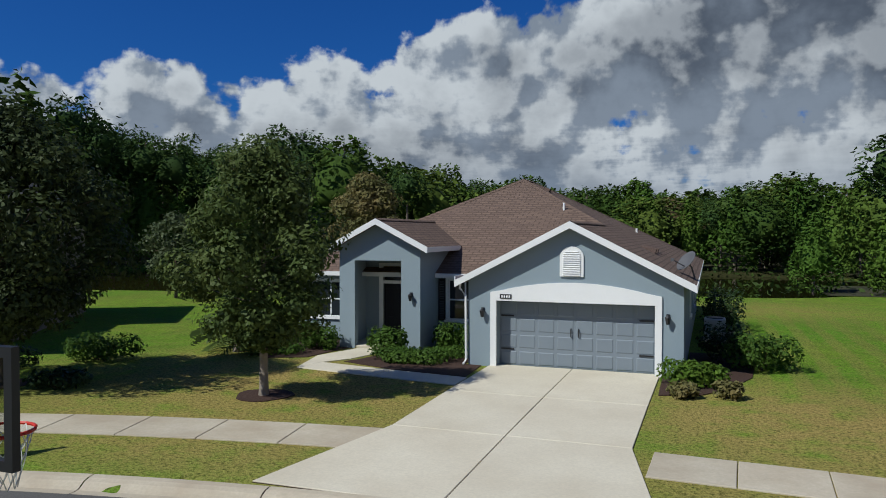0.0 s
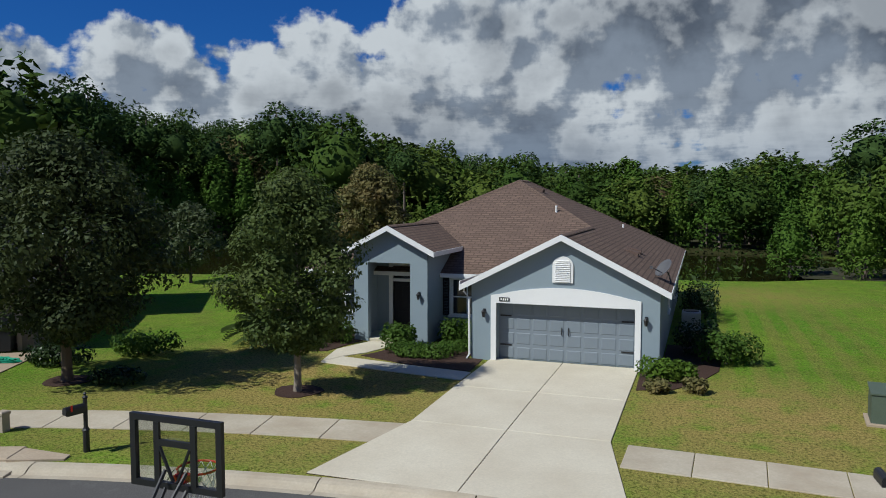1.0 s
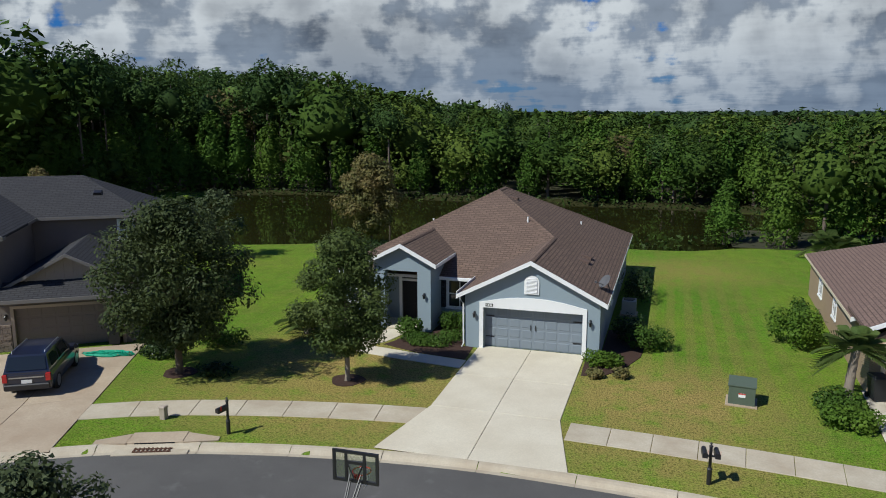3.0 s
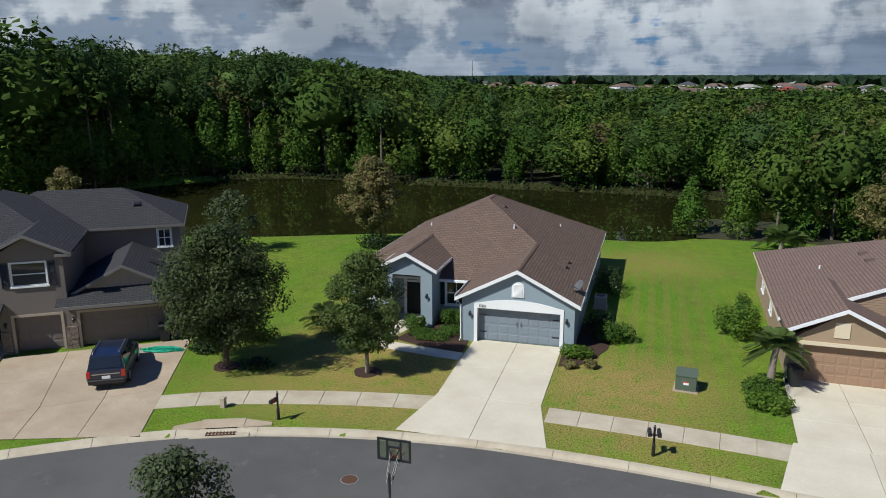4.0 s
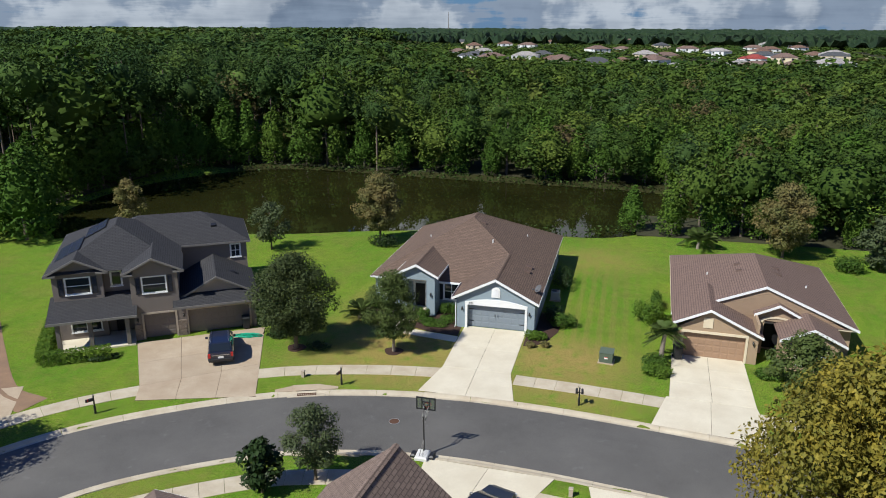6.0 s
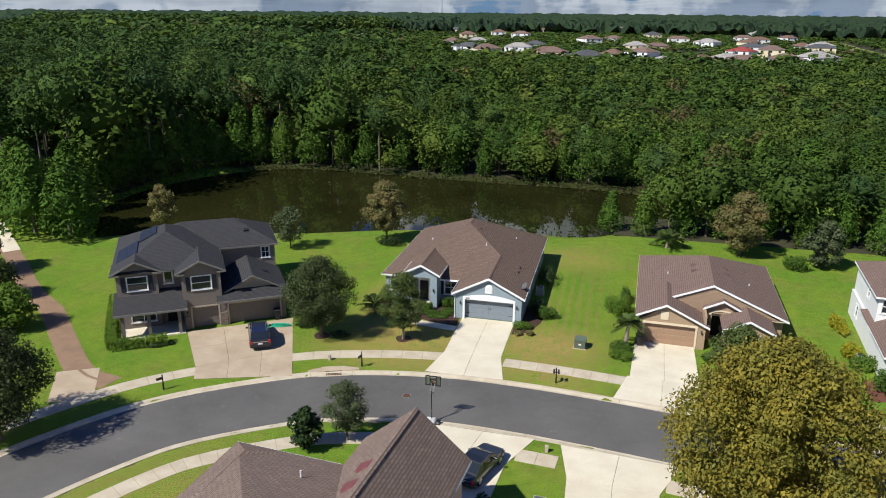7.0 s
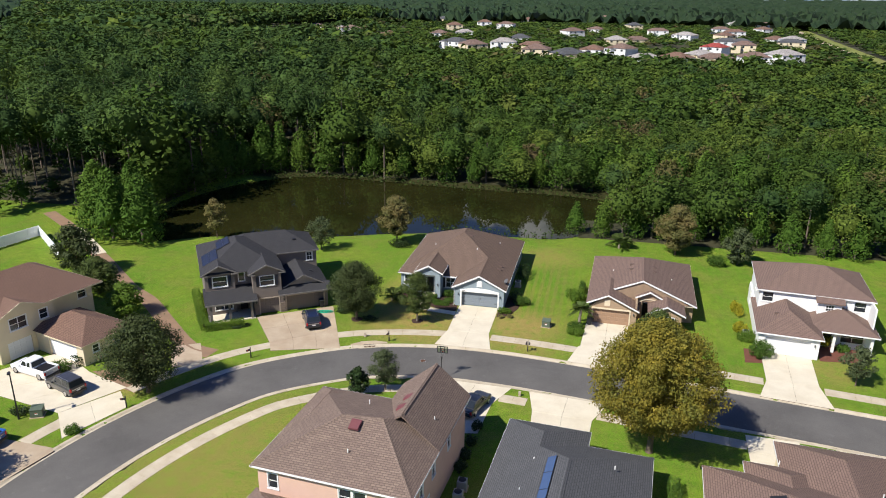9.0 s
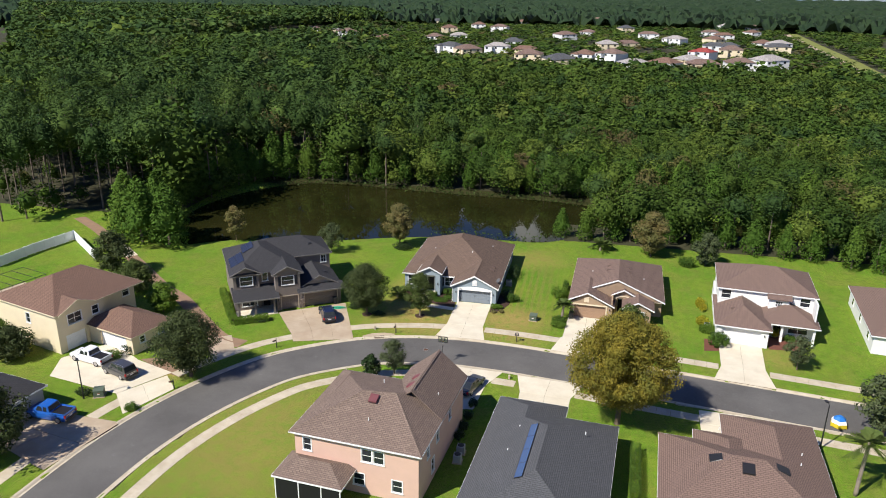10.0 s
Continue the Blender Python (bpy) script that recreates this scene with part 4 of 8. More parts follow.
    x0, x1, y0, y1, ze = -9.8, 6.05, 3.3, 21.0, 2.76
    xm, zr = (x0 + x1) / 2, ze + SL * (x1 - x0) / 2
    ra, rb = y0 + (x1 - x0) / 2, y1 - (x1 - x0) / 2
    hip(rf.next(), x0, x1, y0, y1, ze, SL)
    caps = MB()
    ridge_caps(caps, [((x0, y0, ze), (xm, ra, zr)), ((x1, y0 + 3.62, ze + 3.62 * 0.0), (x1, y0 + 3.62, ze)), ((xm, ra, zr), (xm, rb, zr)), ((x1, y1, ze), (xm, rb, zr)), ((x0, y1, ze), (xm, rb, zr))])
    gx, gz = 2.38, ze + SL * (6.05 - 2.38)
    yb = y0 + (gz - ze) / SL
    gable_y(rf.next(), -1.3, 6.05, gx, gz, SL, -0.3, yb, y1l=3.4, y1r=3.3)
    ridge_caps(caps, [((gx, -0.3, gz), (gx, yb, gz)), ((gx, yb, gz), (xm, ra, zr))])
    px, pz = -4.95, 4.79
    yp = y0 + (pz - ze) / SL
    zl, zr2 = gable_y(rf.next(), -6.97, -2.96, px, pz, SL, 1.45, yp, y1l=y0 + 0.98 / SL, y1r=y0 + 0.98 / SL)
    ridge_caps(caps, [((px, 1.45, pz), (px, yp, pz))])
    rf.link(h, RF, "brown asphalt shingle roof", ("roof",))
    part("ridge_cap", caps, RF, h, uv=True)
    fa = MB()
    eave_plate(fa, x0, -1.32, y0, y1, ze)
    fa.box(-1.3, 6.07, 3.4, y1 + 0.02, ze - 0.17, ze - 0.006)
    part("soffit", fa, WH, h, "white soffit and fascia")
    rk = MB()
    rake(rk, -1.32, 6.07, gx, gz, SL, -0.3)
    eave_board(rk, -1.3, -0.3, 3.3, 2.89, -0.03)
    eave_board(rk, 6.05, -0.3, 3.4, ze, 0.03)
    part("garage_rake", rk, WH, h, "white rake boards of the garage gable")
    rk = MB()
    rake(rk, -6.99, -2.94, px, pz, SL, 1.45)
    eave_board(rk, -2.96, 1.45, 5.1, zr2, 0.03)
    eave_board(rk, -6.97, 1.45, 5.1, zl, -0.03)
    part("porch_rake", rk, WH, h, "white rake boards of the porch gable")
    # downspout beside the garage, gutters
    part("downspout", MB().tube([(-1.2, -0.1, 2.62), (-1.2, -0.12, 2.5), (-1.02, -0.06, 2.25), (-1.0, -0.06, 0.2), (-1.05, -0.25, 0.06)], 0.045, 6), WH, h, "white downspout")
    part("gutter", MB().box(-3.3, -1.35, 3.18, 3.28, ze - 0.16, ze - 0.02), WH, h, "white gutter over the window")
    # things on the roof
    for x, y in ((4.25, 5.3), (4.25, 6.6)):
        roof_vent(h, sloped(x, y, ze + SL * (6.05 - x) + 0.0, 0, math.degrees(math.atan(SL))), 0.55)
    roof_vent(h, sloped(-0.9, 11.3, ze + SL * (6.05 + 0.9), 0, math.degrees(math.atan(SL))), 0.5)
    stack(h, (0.6, 8.2, ze + SL * 4.9 - 0.05))
    stack(h, (3.0, 14.5, ze + SL * 3.05 - 0.05), 0.25)
    stack(h, (-6.0, 10.5, ze + SL * 3.8 - 0.05), 0.25)
    # satellite dish at the eave
    d = part("satellite_dish", MB().lathe([(0.0, 0.0), (0.18, 0.02), (0.3, 0.06), (0.38, 0.11), (0.37, 0.115), (0.28, 0.07), (0.0, 0.02)], 16), MAT["dish"], h, "grey satellite dish", smooth=True, m=pose(5.75, 1.9, 3.35, 0, 52, 215))
    part("dish_arm", MB().tube([(5.95, 2.15, 2.85), (5.85, 2.05, 3.2), (5.75, 1.9, 3.33)], 0.03, 6).tube([(5.7, 1.85, 3.2), (5.3, 1.45, 3.45)], 0.02, 6).box(5.24, 5.34, 1.38, 1.48, 3.4, 3.5), MAT["dish"], h)


MAT["dish"] = mat("grey_dish", (0.11, 0.11, 0.115), 0.5, stain=2, grain=40, amount=0.2, bump=0.03)
main_house()


def pane_window(house, P, Q, s0, s1, z0, z1, cols=1, rows=2, **k):
    W, _ = wall_frame(P, Q)
    return window(house, W, s0, s1, z0, z1, cols, rows, **k)


# -- the taupe two-storey house --
def taupe_house():
    h = thing("house", pose(-25.0, -9.1, 0, 0, 0, 33), "taupe two-storey stucco house with charcoal roof and solar panels", "house")
    ST, WH, RF = MAT["stucco_taupe"], MAT["white"], MAT["shingle_dark"]
    ZE, SL = 5.75, 0.5
    # ground floor and upper walls
    Wb = wall(h, (-0.6, 0), (3.0, 0), 0, 5.7, ST, [(0.75, 3.15, 0, 2.13), (0.9, 2.7, 3.95, 5.3)], 0.4, (1.8, 6.75))
    garage_door(h, Wb, 0.75, 3.15, 2.13, MAT["door_taupe"], 4, 4, 0.3, "taupe single garage door", False)
    window(h, Wb, 0.9, 2.7, 3.95, 5.3, 1, 2, 0.06)
    shutter(h, Wb, 0.4, 0.78, 3.9, 5.35)
    shutter(h, Wb, 2.82, 3.2, 3.9, 5.35)
    Wg = wall(h, (3.0, 0), (9.0, 0), 0, 2.8, ST, [(0.55, 5.43, 0, 2.13)], 0.4)
    garage_door(h, Wg, 0.55, 5.43, 2.13, MAT["door_taupe"], 8, 4, 0.3, "taupe double garage door", False)
    wall(h, (9.0, 0), (9.0, 7.1), 0, 2.8, ST)
    wall(h, (9.0, 7.1), (9.0, 14.6), 0, 5.7, ST)
    Wr = wall(h, (3.0, 7.1), (9.0, 7.1), 2.5, 5.7, ST, [(4.6, 5.4, 4.2, 5.4)])
    window(h, Wr, 4.6, 5.4, 4.2, 5.4, 2, 2)
    wall(h, (9.0, 14.6), (-6.4, 14.6), 0, 5.7, ST)
    wall(h, (-6.4, 14.6), (-6.4, 1.5), 0, 5.7, ST)
    Wl = wall(h, (-6.4, 1.5), (-2.7, 1.5), 0, 5.7, ST, [(0.95, 2.75, 3.95, 5.3), (1.0, 3.2, 0.7, 2.1)], 0.2, (1.85, 6.75))
    window(h, Wl, 0.95, 2.75, 3.95, 5.3, 1, 2, 0.06)
    window(h, Wl, 1.0, 3.2, 0.7, 2.1, 2, 1, 0.06)
    shutter(h, Wl, 0.42, 0.82, 3.9, 5.35)
    shutter(h, Wl, 2.88, 3.28, 3.9, 5.35)
    wall(h, (-2.7, 1.5), (-2.7, 2.3), 0, 5.7, ST)
    Wm = wall(h, (-2.7, 2.3), (-0.6, 2.3), 0, 5.7, ST, [(0.55, 1.3, 4.1, 5.3), (0.5, 1.5, 0.05, 2.3)])
    window(h, Wm, 0.55, 1.3, 4.1, 5.3, 1, 1)
    part("entry_door", wbox(MB(), Wm, 0.52, 1.48, -0.12, -0.06, 0.05, 2.3), MAT["dark"], h, "dark entry door")
    wall(h, (-0.6, 2.3), (-0.6, 0.4), 0, 5.7, ST)
    wall(h, (3.0, 0.4), (3.0, 7.1), 2.5, 5.7, ST)
    # trims of the garage doors, stone veneer piers
    tr = MB()
    for W, a, b in ((Wb, 0.75, 3.15), (Wg, 0.55, 5.43)):
        wbox(tr, W, a - 0.15, a, -0.02, 0.04, 0, 2.28)
        wbox(tr, W, b, b + 0.15, -0.02, 0.04, 0, 2.28)
        wbox(tr, W, a, b, -0.02, 0.04, 2.13, 2.28)
    part("garage_trim", tr, MAT["tan_trim"], h, "tan garage door trim")
    rs = random.Random(5)
    for s0, s1, W in ((0.0, 0.55, Wb), (3.35, 3.6, Wb), (0.0, 0.38, Wg)):
        z = 0.0
        pier = part("stone_pier", wbox(MB(), W, s0, s1, 0.0, 0.06, 0, 1.35), MAT["stone"], h, "stacked stone veneer pier")
        while z < 1.3:
            hh = rs.uniform(0.09, 0.16)
            a = s0
            while a < s1 - 0.02:
                b = min(s1, a + rs.uniform(0.15, 0.35))
                part("stone", wbox(MB(), W, a + 0.006, b - 0.006, 0.06, 0.085 + rs.uniform(0, 0.03), z + 0.006, min(1.35, z + hh) - 0.006), MAT["stone"], pier)
                a = b
            z += hh
    wall_lamp(h, Wg, 0.2, 1.75)
    wall_lamp(h, Wb, 0.3, 1.75)
    # porch: posts and lean-to roof
    for u in (-6.2, -3.9, -1.2):
        part("porch_post", MB().bevel_box(u, u + 0.3, -0.95, -0.65, 0, 2.5, 0.02), ST, h)
    part("porch_floor", MB().bevel_box(-6.4, -0.6, -1.0, 2.3, 0, 0.12, 0.012), MAT["concrete"], h)
    rf = Blocks()
    rf.next().hexa([(-6.75, -1.25, 2.5), (-0.25, -1.25, 2.5), (-0.25, 2.2, 3.5), (-6.75, 2.2, 3.5)], [(-6.75, -1.25, 2.66), (-0.25, -1.25, 2.66), (-0.25, 2.2, 3.66), (-6.75, 2.2, 3.66)])
    rf.link(h, RF, "", ("porch_roof",))
    # garage roof with board-and-batten gable above a pent strip
    rf = Blocks()
    gable_y(rf.next(), 2.7, 9.3, 6.0, 4.7, 0.53, 0.35, 7.1)
    rf.next().hexa([(2.45, -0.85, 2.62), (9.45, -0.85, 2.62), (9.45, 0.75, 3.2), (2.45, 0.75, 3.2)], [(2.45, -0.85, 2.76), (9.45, -0.85, 2.76), (9.45, 0.75, 3.34), (2.45, 0.75, 3.34)])
    rf.link(h, RF, "", ("garage_roof",))
    gb = MB()
    gb.hexa([(2.95, 0.75, 2.9), (9.05, 0.75, 2.9), (6.0, 0.75, 4.58)], [(2.95, 0.95, 2.9), (9.05, 0.95, 2.9), (6.0, 0.95, 4.58)])
    gable = part("gable_face", gb, MAT["tan_trim"], h, "tan board-and-batten gable face")
    for k in range(14):
        x = 3.2 + k * 0.43
        top = 4.55 - abs(x - 6.0) * 0.55
        if top > 3.3:
            part("batten", MB().box(x - 0.03, x + 0.03, 0.71, 0.75, 3.15, top), MAT["tan_trim"], gable)
    fa = MB()
    fa.box(2.43, 9.47, -0.9, -0.85, 2.58, 2.76).box(-6.77, -0.23, -1.3, -1.25, 2.46, 2.66)
    # upper roof
    rf = Blocks()
    hip(rf.next(), -6.8, 3.35, 1.15, 14.0, ZE, SL)
    hip(rf.next(), -4.3, 9.35, 6.75, 15.0, ZE, SL)
    gable_y(rf.next(), -6.85, -2.2, -4.55, 6.95, SL, 1.05, 4.4)
    gable_y(rf.next(), -1.1, 3.5, 1.2, 6.95, SL, -0.4, 4.4)
    rf.link(h, RF, "charcoal asphalt shingle roof", ("roof",))
    rake_part(h, -6.9, -2.15, -4.55, 6.95, SL, 1.05, 0.16, "pale_trim")
    rake_part(h, -1.15, 3.55, 1.2, 6.95, SL, -0.4, 0.16, "pale_trim")
    rake_part(h, 2.65, 9.35, 6.0, 4.7, 0.53, 0.35, 0.16, "pale_trim")
    for x0, x1, y in ((-6.9, -6.0, 1.05), (-3.1, -2.15, 1.05), (-1.15, -0.3, -0.4), (2.7, 3.55, -0.4)):
        part("eave_return", MB().box(x0, x1, y - 0.05, y + 0.5, 5.6, 5.74), MAT["pale_trim"], h)
    part("fascia", fa, MAT["pale_trim"], h, "pale fascia boards")
    so = MB()
    eave_plate(so, -6.8, 3.35, 1.6, 14.0, ZE)
    eave_plate(so, 3.36, 9.35, 6.75, 15.0, ZE)
    part("soffit", so, MAT["pale_trim"], h)
    # solar panels on the west slope
    for v0, v1, d0, d1 in ((3.9, 7.9, 0.4, 2.4), (7.0, 10.0, 2.5, 4.2)):
        frame_ = MB()
        u0, u1 = -6.8 + d0, -6.8 + d1
        z0, z1 = ZE + SL * d0 + 0.1, ZE + SL * d1 + 0.1
        frame_.hexa([(u0, v0, z0 - 0.05), (u1, v0, z1 - 0.05), (u1, v1, z1 - 0.05), (u0, v1, z0 - 0.05)], [(u0, v0, z0), (u1, v0, z1), (u1, v1, z1), (u0, v1, z0)])
        arr = part("solar_array", frame_, MAT["black"], h, "black framed solar array")
        n = round((v1 - v0) / 1.0)
        for k in range(n):
            for j in range(2):
                a, b = v0 + (v1 - v0) * k / n + 0.02, v0 + (v1 - v0) * (k + 1) / n - 0.02
                c, d = j / 2 + 0.01, (j + 1) / 2 - 0.01
                q = [(u0 + (u1 - u0) * c, a, z0 + (z1 - z0) * c), (u0 + (u1 - u0) * d, a, z0 + (z1 - z0) * d), (u0 + (u1 - u0) * d, b, z0 + (z1 - z0) * d), (u0 + (u1 - u0) * c, b, z0 + (z1 - z0) * c)]
                part("solar_panel", MB().hexa([(p[0], p[1], p[2]) for p in q], [(p[0], p[1], p[2] + 0.02) for p in q]), MAT["solar"], arr)
    roof_vent(h, sloped(6.3, 9.0, ZE + SL * 2.25, -90, 26.5), 0.5, "black")
    roof_vent(h, sloped(-3.8, 10.2, ZE + SL * 3.0, 180, 26.5), 0.5, "black")
    roof_vent(h, sloped(7.4, 3.5, 4.7 - 0.53 * 1.4, 0, 28), 0.45, "black")


MAT["tan_trim"] = mat("tan_trim", (0.42, 0.35, 0.28), 0.7, stain=2, grain=40, amount=0.15, bump=0.05)
MAT["pale_trim"] = mat("pale_grey_trim", (0.20, 0.185, 0.17), 0.6, stain=2, grain=40, amount=0.15, bump=0.05)
MAT["stone"] = mat("stacked_stone", (0.30, 0.24, 0.19), 0.9, col2=(0.17, 0.14, 0.12), stain=3, grain=25, amount=0.7, bump=0.6, rand=0.6)
MAT["solar"] = mat("solar_glass", (0.03, 0.035, 0.06), 0.25, stain=2, grain=20, amount=0.3, bump=0.0, spec=0.6)
taupe_house()


# -- the tan one-storey house with three gables --
def tan_house():
    h = thing("house", pose(0, 0, 0) @ Matrix.Translation((16.8, -1.3, 0)) @ pose(0, 0, 0, 0, 0, -2), "tan stucco one-storey house with mauve-brown shingle roof", "house")
    ST, WH, RF = MAT["stucco_tan"], MAT["cream_trim"], MAT["shingle_mauve"]
    W = wall(h, (0, 0), (6.0, 0), 0, 2.35, ST, [(0.6, 5.1, 0, 2.1)], 0.4, (2.4, 3.9))
    garage_door(h, W, 0.6, 5.1, 2.1, MAT["door_tan"], 8, 4, 0.3, "tan panelled garage door", False)
    tr = MB()
    wbox(tr, W, 0.42, 0.6, -0.02, 0.05, 0, 2.3)
    wbox(tr, W, 5.1, 5.28, -0.02, 0.05, 0, 2.3)
    wbox(tr, W, 0.6, 5.1, -0.02, 0.05, 2.1, 2.3)
    part("garage_trim", tr, WH, h, "cream garage door trim")
    part("gable_vent", wbox(MB(), W, 1.95, 2.65, 0, 0.05, 2.6, 3.4), WH, h, "cream gable vent")
    wall_lamp(h, W, 5.65, 1.75)
    wall(h, (6.0, 0), (6.0, 3.4), 0, 3.3, ST)
    We = wall(h, (6.0, 3.4), (9.0, 3.4), 0, 3.6, ST, [(0.6, 2.3, 0.1, 2.5)])
    part("entry_door", wbox(MB(), We, 0.75, 2.15, -0.14, -0.08, 0.1, 2.45), MAT["dark"], h, "dark glazed entry door")
    fr = MB()
    wbox(fr, We, 0.5, 0.72, -0.05, 0.05, 0.1, 2.6)
    wbox(fr, We, 2.18, 2.4, -0.05, 0.05, 0.1, 2.6)
    wbox(fr, We, 0.72, 2.18, -0.05, 0.05, 2.45, 2.6)
    part("door_frame", fr, WH, h, "cream door frame")
    # entry arch
    Wa = wall(h, (5.95, 2.4), (9.05, 2.4), 0, 3.3, ST, [(0.65, 2.45, 0, 2.75)], 0.25, (1.55, 4.05))
    ar = MB()
    for k in range(8):
        a0, a1 = math.pi * k / 8, math.pi * (k + 1) / 8
        q = [(1.55 - r * 1.05 * math.cos(a), 2.6 + r * 0.42 * math.sin(a)) for r, a in ((1.0, a0), (1.0, a1), (1.3, a1), (1.3, a0))]
        ar.hexa([W2(p) for W2 in () for p in q] or [Wa(p[0], 0.0, p[1]) for p in q], [Wa(p[0], 0.06, p[1]) for p in q])
    part("arch_trim", ar, WH, h, "cream arch over the entry")
    wall(h, (7.4, 2.4), (7.4, -0.3), 0, 2.5, ST) if False else None
    Wr = wall(h, (7.7, -0.5), (11.4, -0.5), 0, 2.45, ST, [(0.9, 2.8, 0.7, 2.1)], 0.2, (1.85, 3.45))
    window(h, Wr, 0.9, 2.8, 0.7, 2.1, 2, 2)
    wall(h, (7.7, 2.4), (7.7, -0.5), 0, 2.45, ST)
    wall(h, (11.4, -0.5), (11.4, 3.4), 0, 2.45, ST)
    wall(h, (11.4, 3.4), (13.0, 3.4), 0, 2.5, ST)
    wall(h, (13.0, 3.4), (13.0, 18.2), 0, 2.5, ST)
    wall(h, (13.0, 18.2), (0, 18.2), 0, 2.5, ST)
    wall(h, (0, 18.2), (0, 0), 0, 2.5, ST, [(4.0, 5.2, 1.0, 2.2), (9.0, 10.0, 1.0, 2.2)])
    pane_window(h, (0, 18.2), (0, 0), 4.0, 5.2, 1.0, 2.2)
    pane_window(h, (0, 18.2), (0, 0), 9.0, 10.0, 1.0, 2.2)
    # roof: front gable, hipped at the back
    ze, sl, xm = 2.6, 0.42, 6.5
    zr = ze + sl * 6.85
    rf = Blocks()
    yb = 18.6 - 6.85
    main = rf.next()
    main.poly([(-0.35, 2.6, ze), (xm, 2.6, zr), (xm, yb, zr), (-0.35, 18.6, ze)][::-1]).poly([(13.35, 2.6, ze), (13.35, 18.6, ze), (xm, yb, zr), (xm, 2.6, zr)][::1]).poly([(13.35, 18.6, ze), (-0.35, 18.6, ze), (xm, yb, zr)])
    main.poly([(-0.35, 2.6, ze), (13.35, 2.6, ze), (13.35, 18.6, ze), (-0.35, 18.6, ze)][::-1])
    gable_y(rf.next(), -0.35, 6.3, 2.4, 4.2, 0.47, -0.35, 6.2, y1l=3.6, y1r=4.0)
    gable_y(rf.next(), 5.75, 9.25, 7.5, 4.25, 0.5, 2.0, 6.3)
    gable_y(rf.next(), 7.3, 11.85, 9.55, 3.65, 0.47, -0.85, 5.0)
    rf.link(h, RF, "mauve-brown asphalt shingle roof", ("roof",))
    gf = MB().hexa([(0.6, 2.75, 2.6), (12.4, 2.75, 2.6), (xm, 2.75, 5.25)], [(0.6, 2.95, 2.6), (12.4, 2.95, 2.6), (xm, 2.95, 5.25)])
    face = part("gable_face", gf, MAT["siding_tan"], h, "tan lapped siding on the upper gable")
    for k in range(16):
        z = 3.0 + k * 0.14
        w = (5.35 - z) / 0.45
        if w > 0.3:
            part("siding_board", MB().hexa([(xm - w, 2.71, z), (xm + w, 2.71, z), (xm + w, 2.75, z), (xm - w, 2.75, z)], [(xm - w, 2.735, z + 0.13), (xm + w, 2.735, z + 0.13), (xm + w, 2.75, z + 0.13), (xm - w, 2.75, z + 0.13)]), MAT["siding_tan"], face)
    fa = MB()
    for q in ((-0.37, 13.37, xm, zr, sl, 2.6), (-0.37, 6.32, 2.4, 4.2, 0.47, -0.35), (5.73, 9.27, 7.5, 4.25, 0.5, 2.0), (7.28, 11.87, 9.55, 3.65, 0.47, -0.85)):
        rake_part(h, *q)
    so = MB()
    so.box(-0.37, 13.37, 2.65, 18.62, ze - 0.15, ze - 0.005)
    part("soffit", so, WH, h)
    for x, y, az in ((5.0, 8.2, 180), (5.0, 10.0, 180), (8.0, 8.0, 0), (8.0, 9.7, 0)):
        roof_vent(h, sloped(x, y, zr - sl * abs(x - xm), az, 22.8), 0.5)
    stack(h, (2.6, 9.5, zr - sl * 3.9 - 0.05), 0.25)
    stack(h, (10.3, 8.0, zr - sl * 3.8 - 0.05), 0.25)


MAT["cream_trim"] = mat("cream_trim", (0.68, 0.58, 0.42), 0.6, stain=2, grain=40, amount=0.15, bump=0.05)
MAT["siding_tan"] = mat("tan_siding", (0.30, 0.21, 0.14), 0.8, stain=2, grain=40, amount=0.25, bump=0.1)
tan_house()


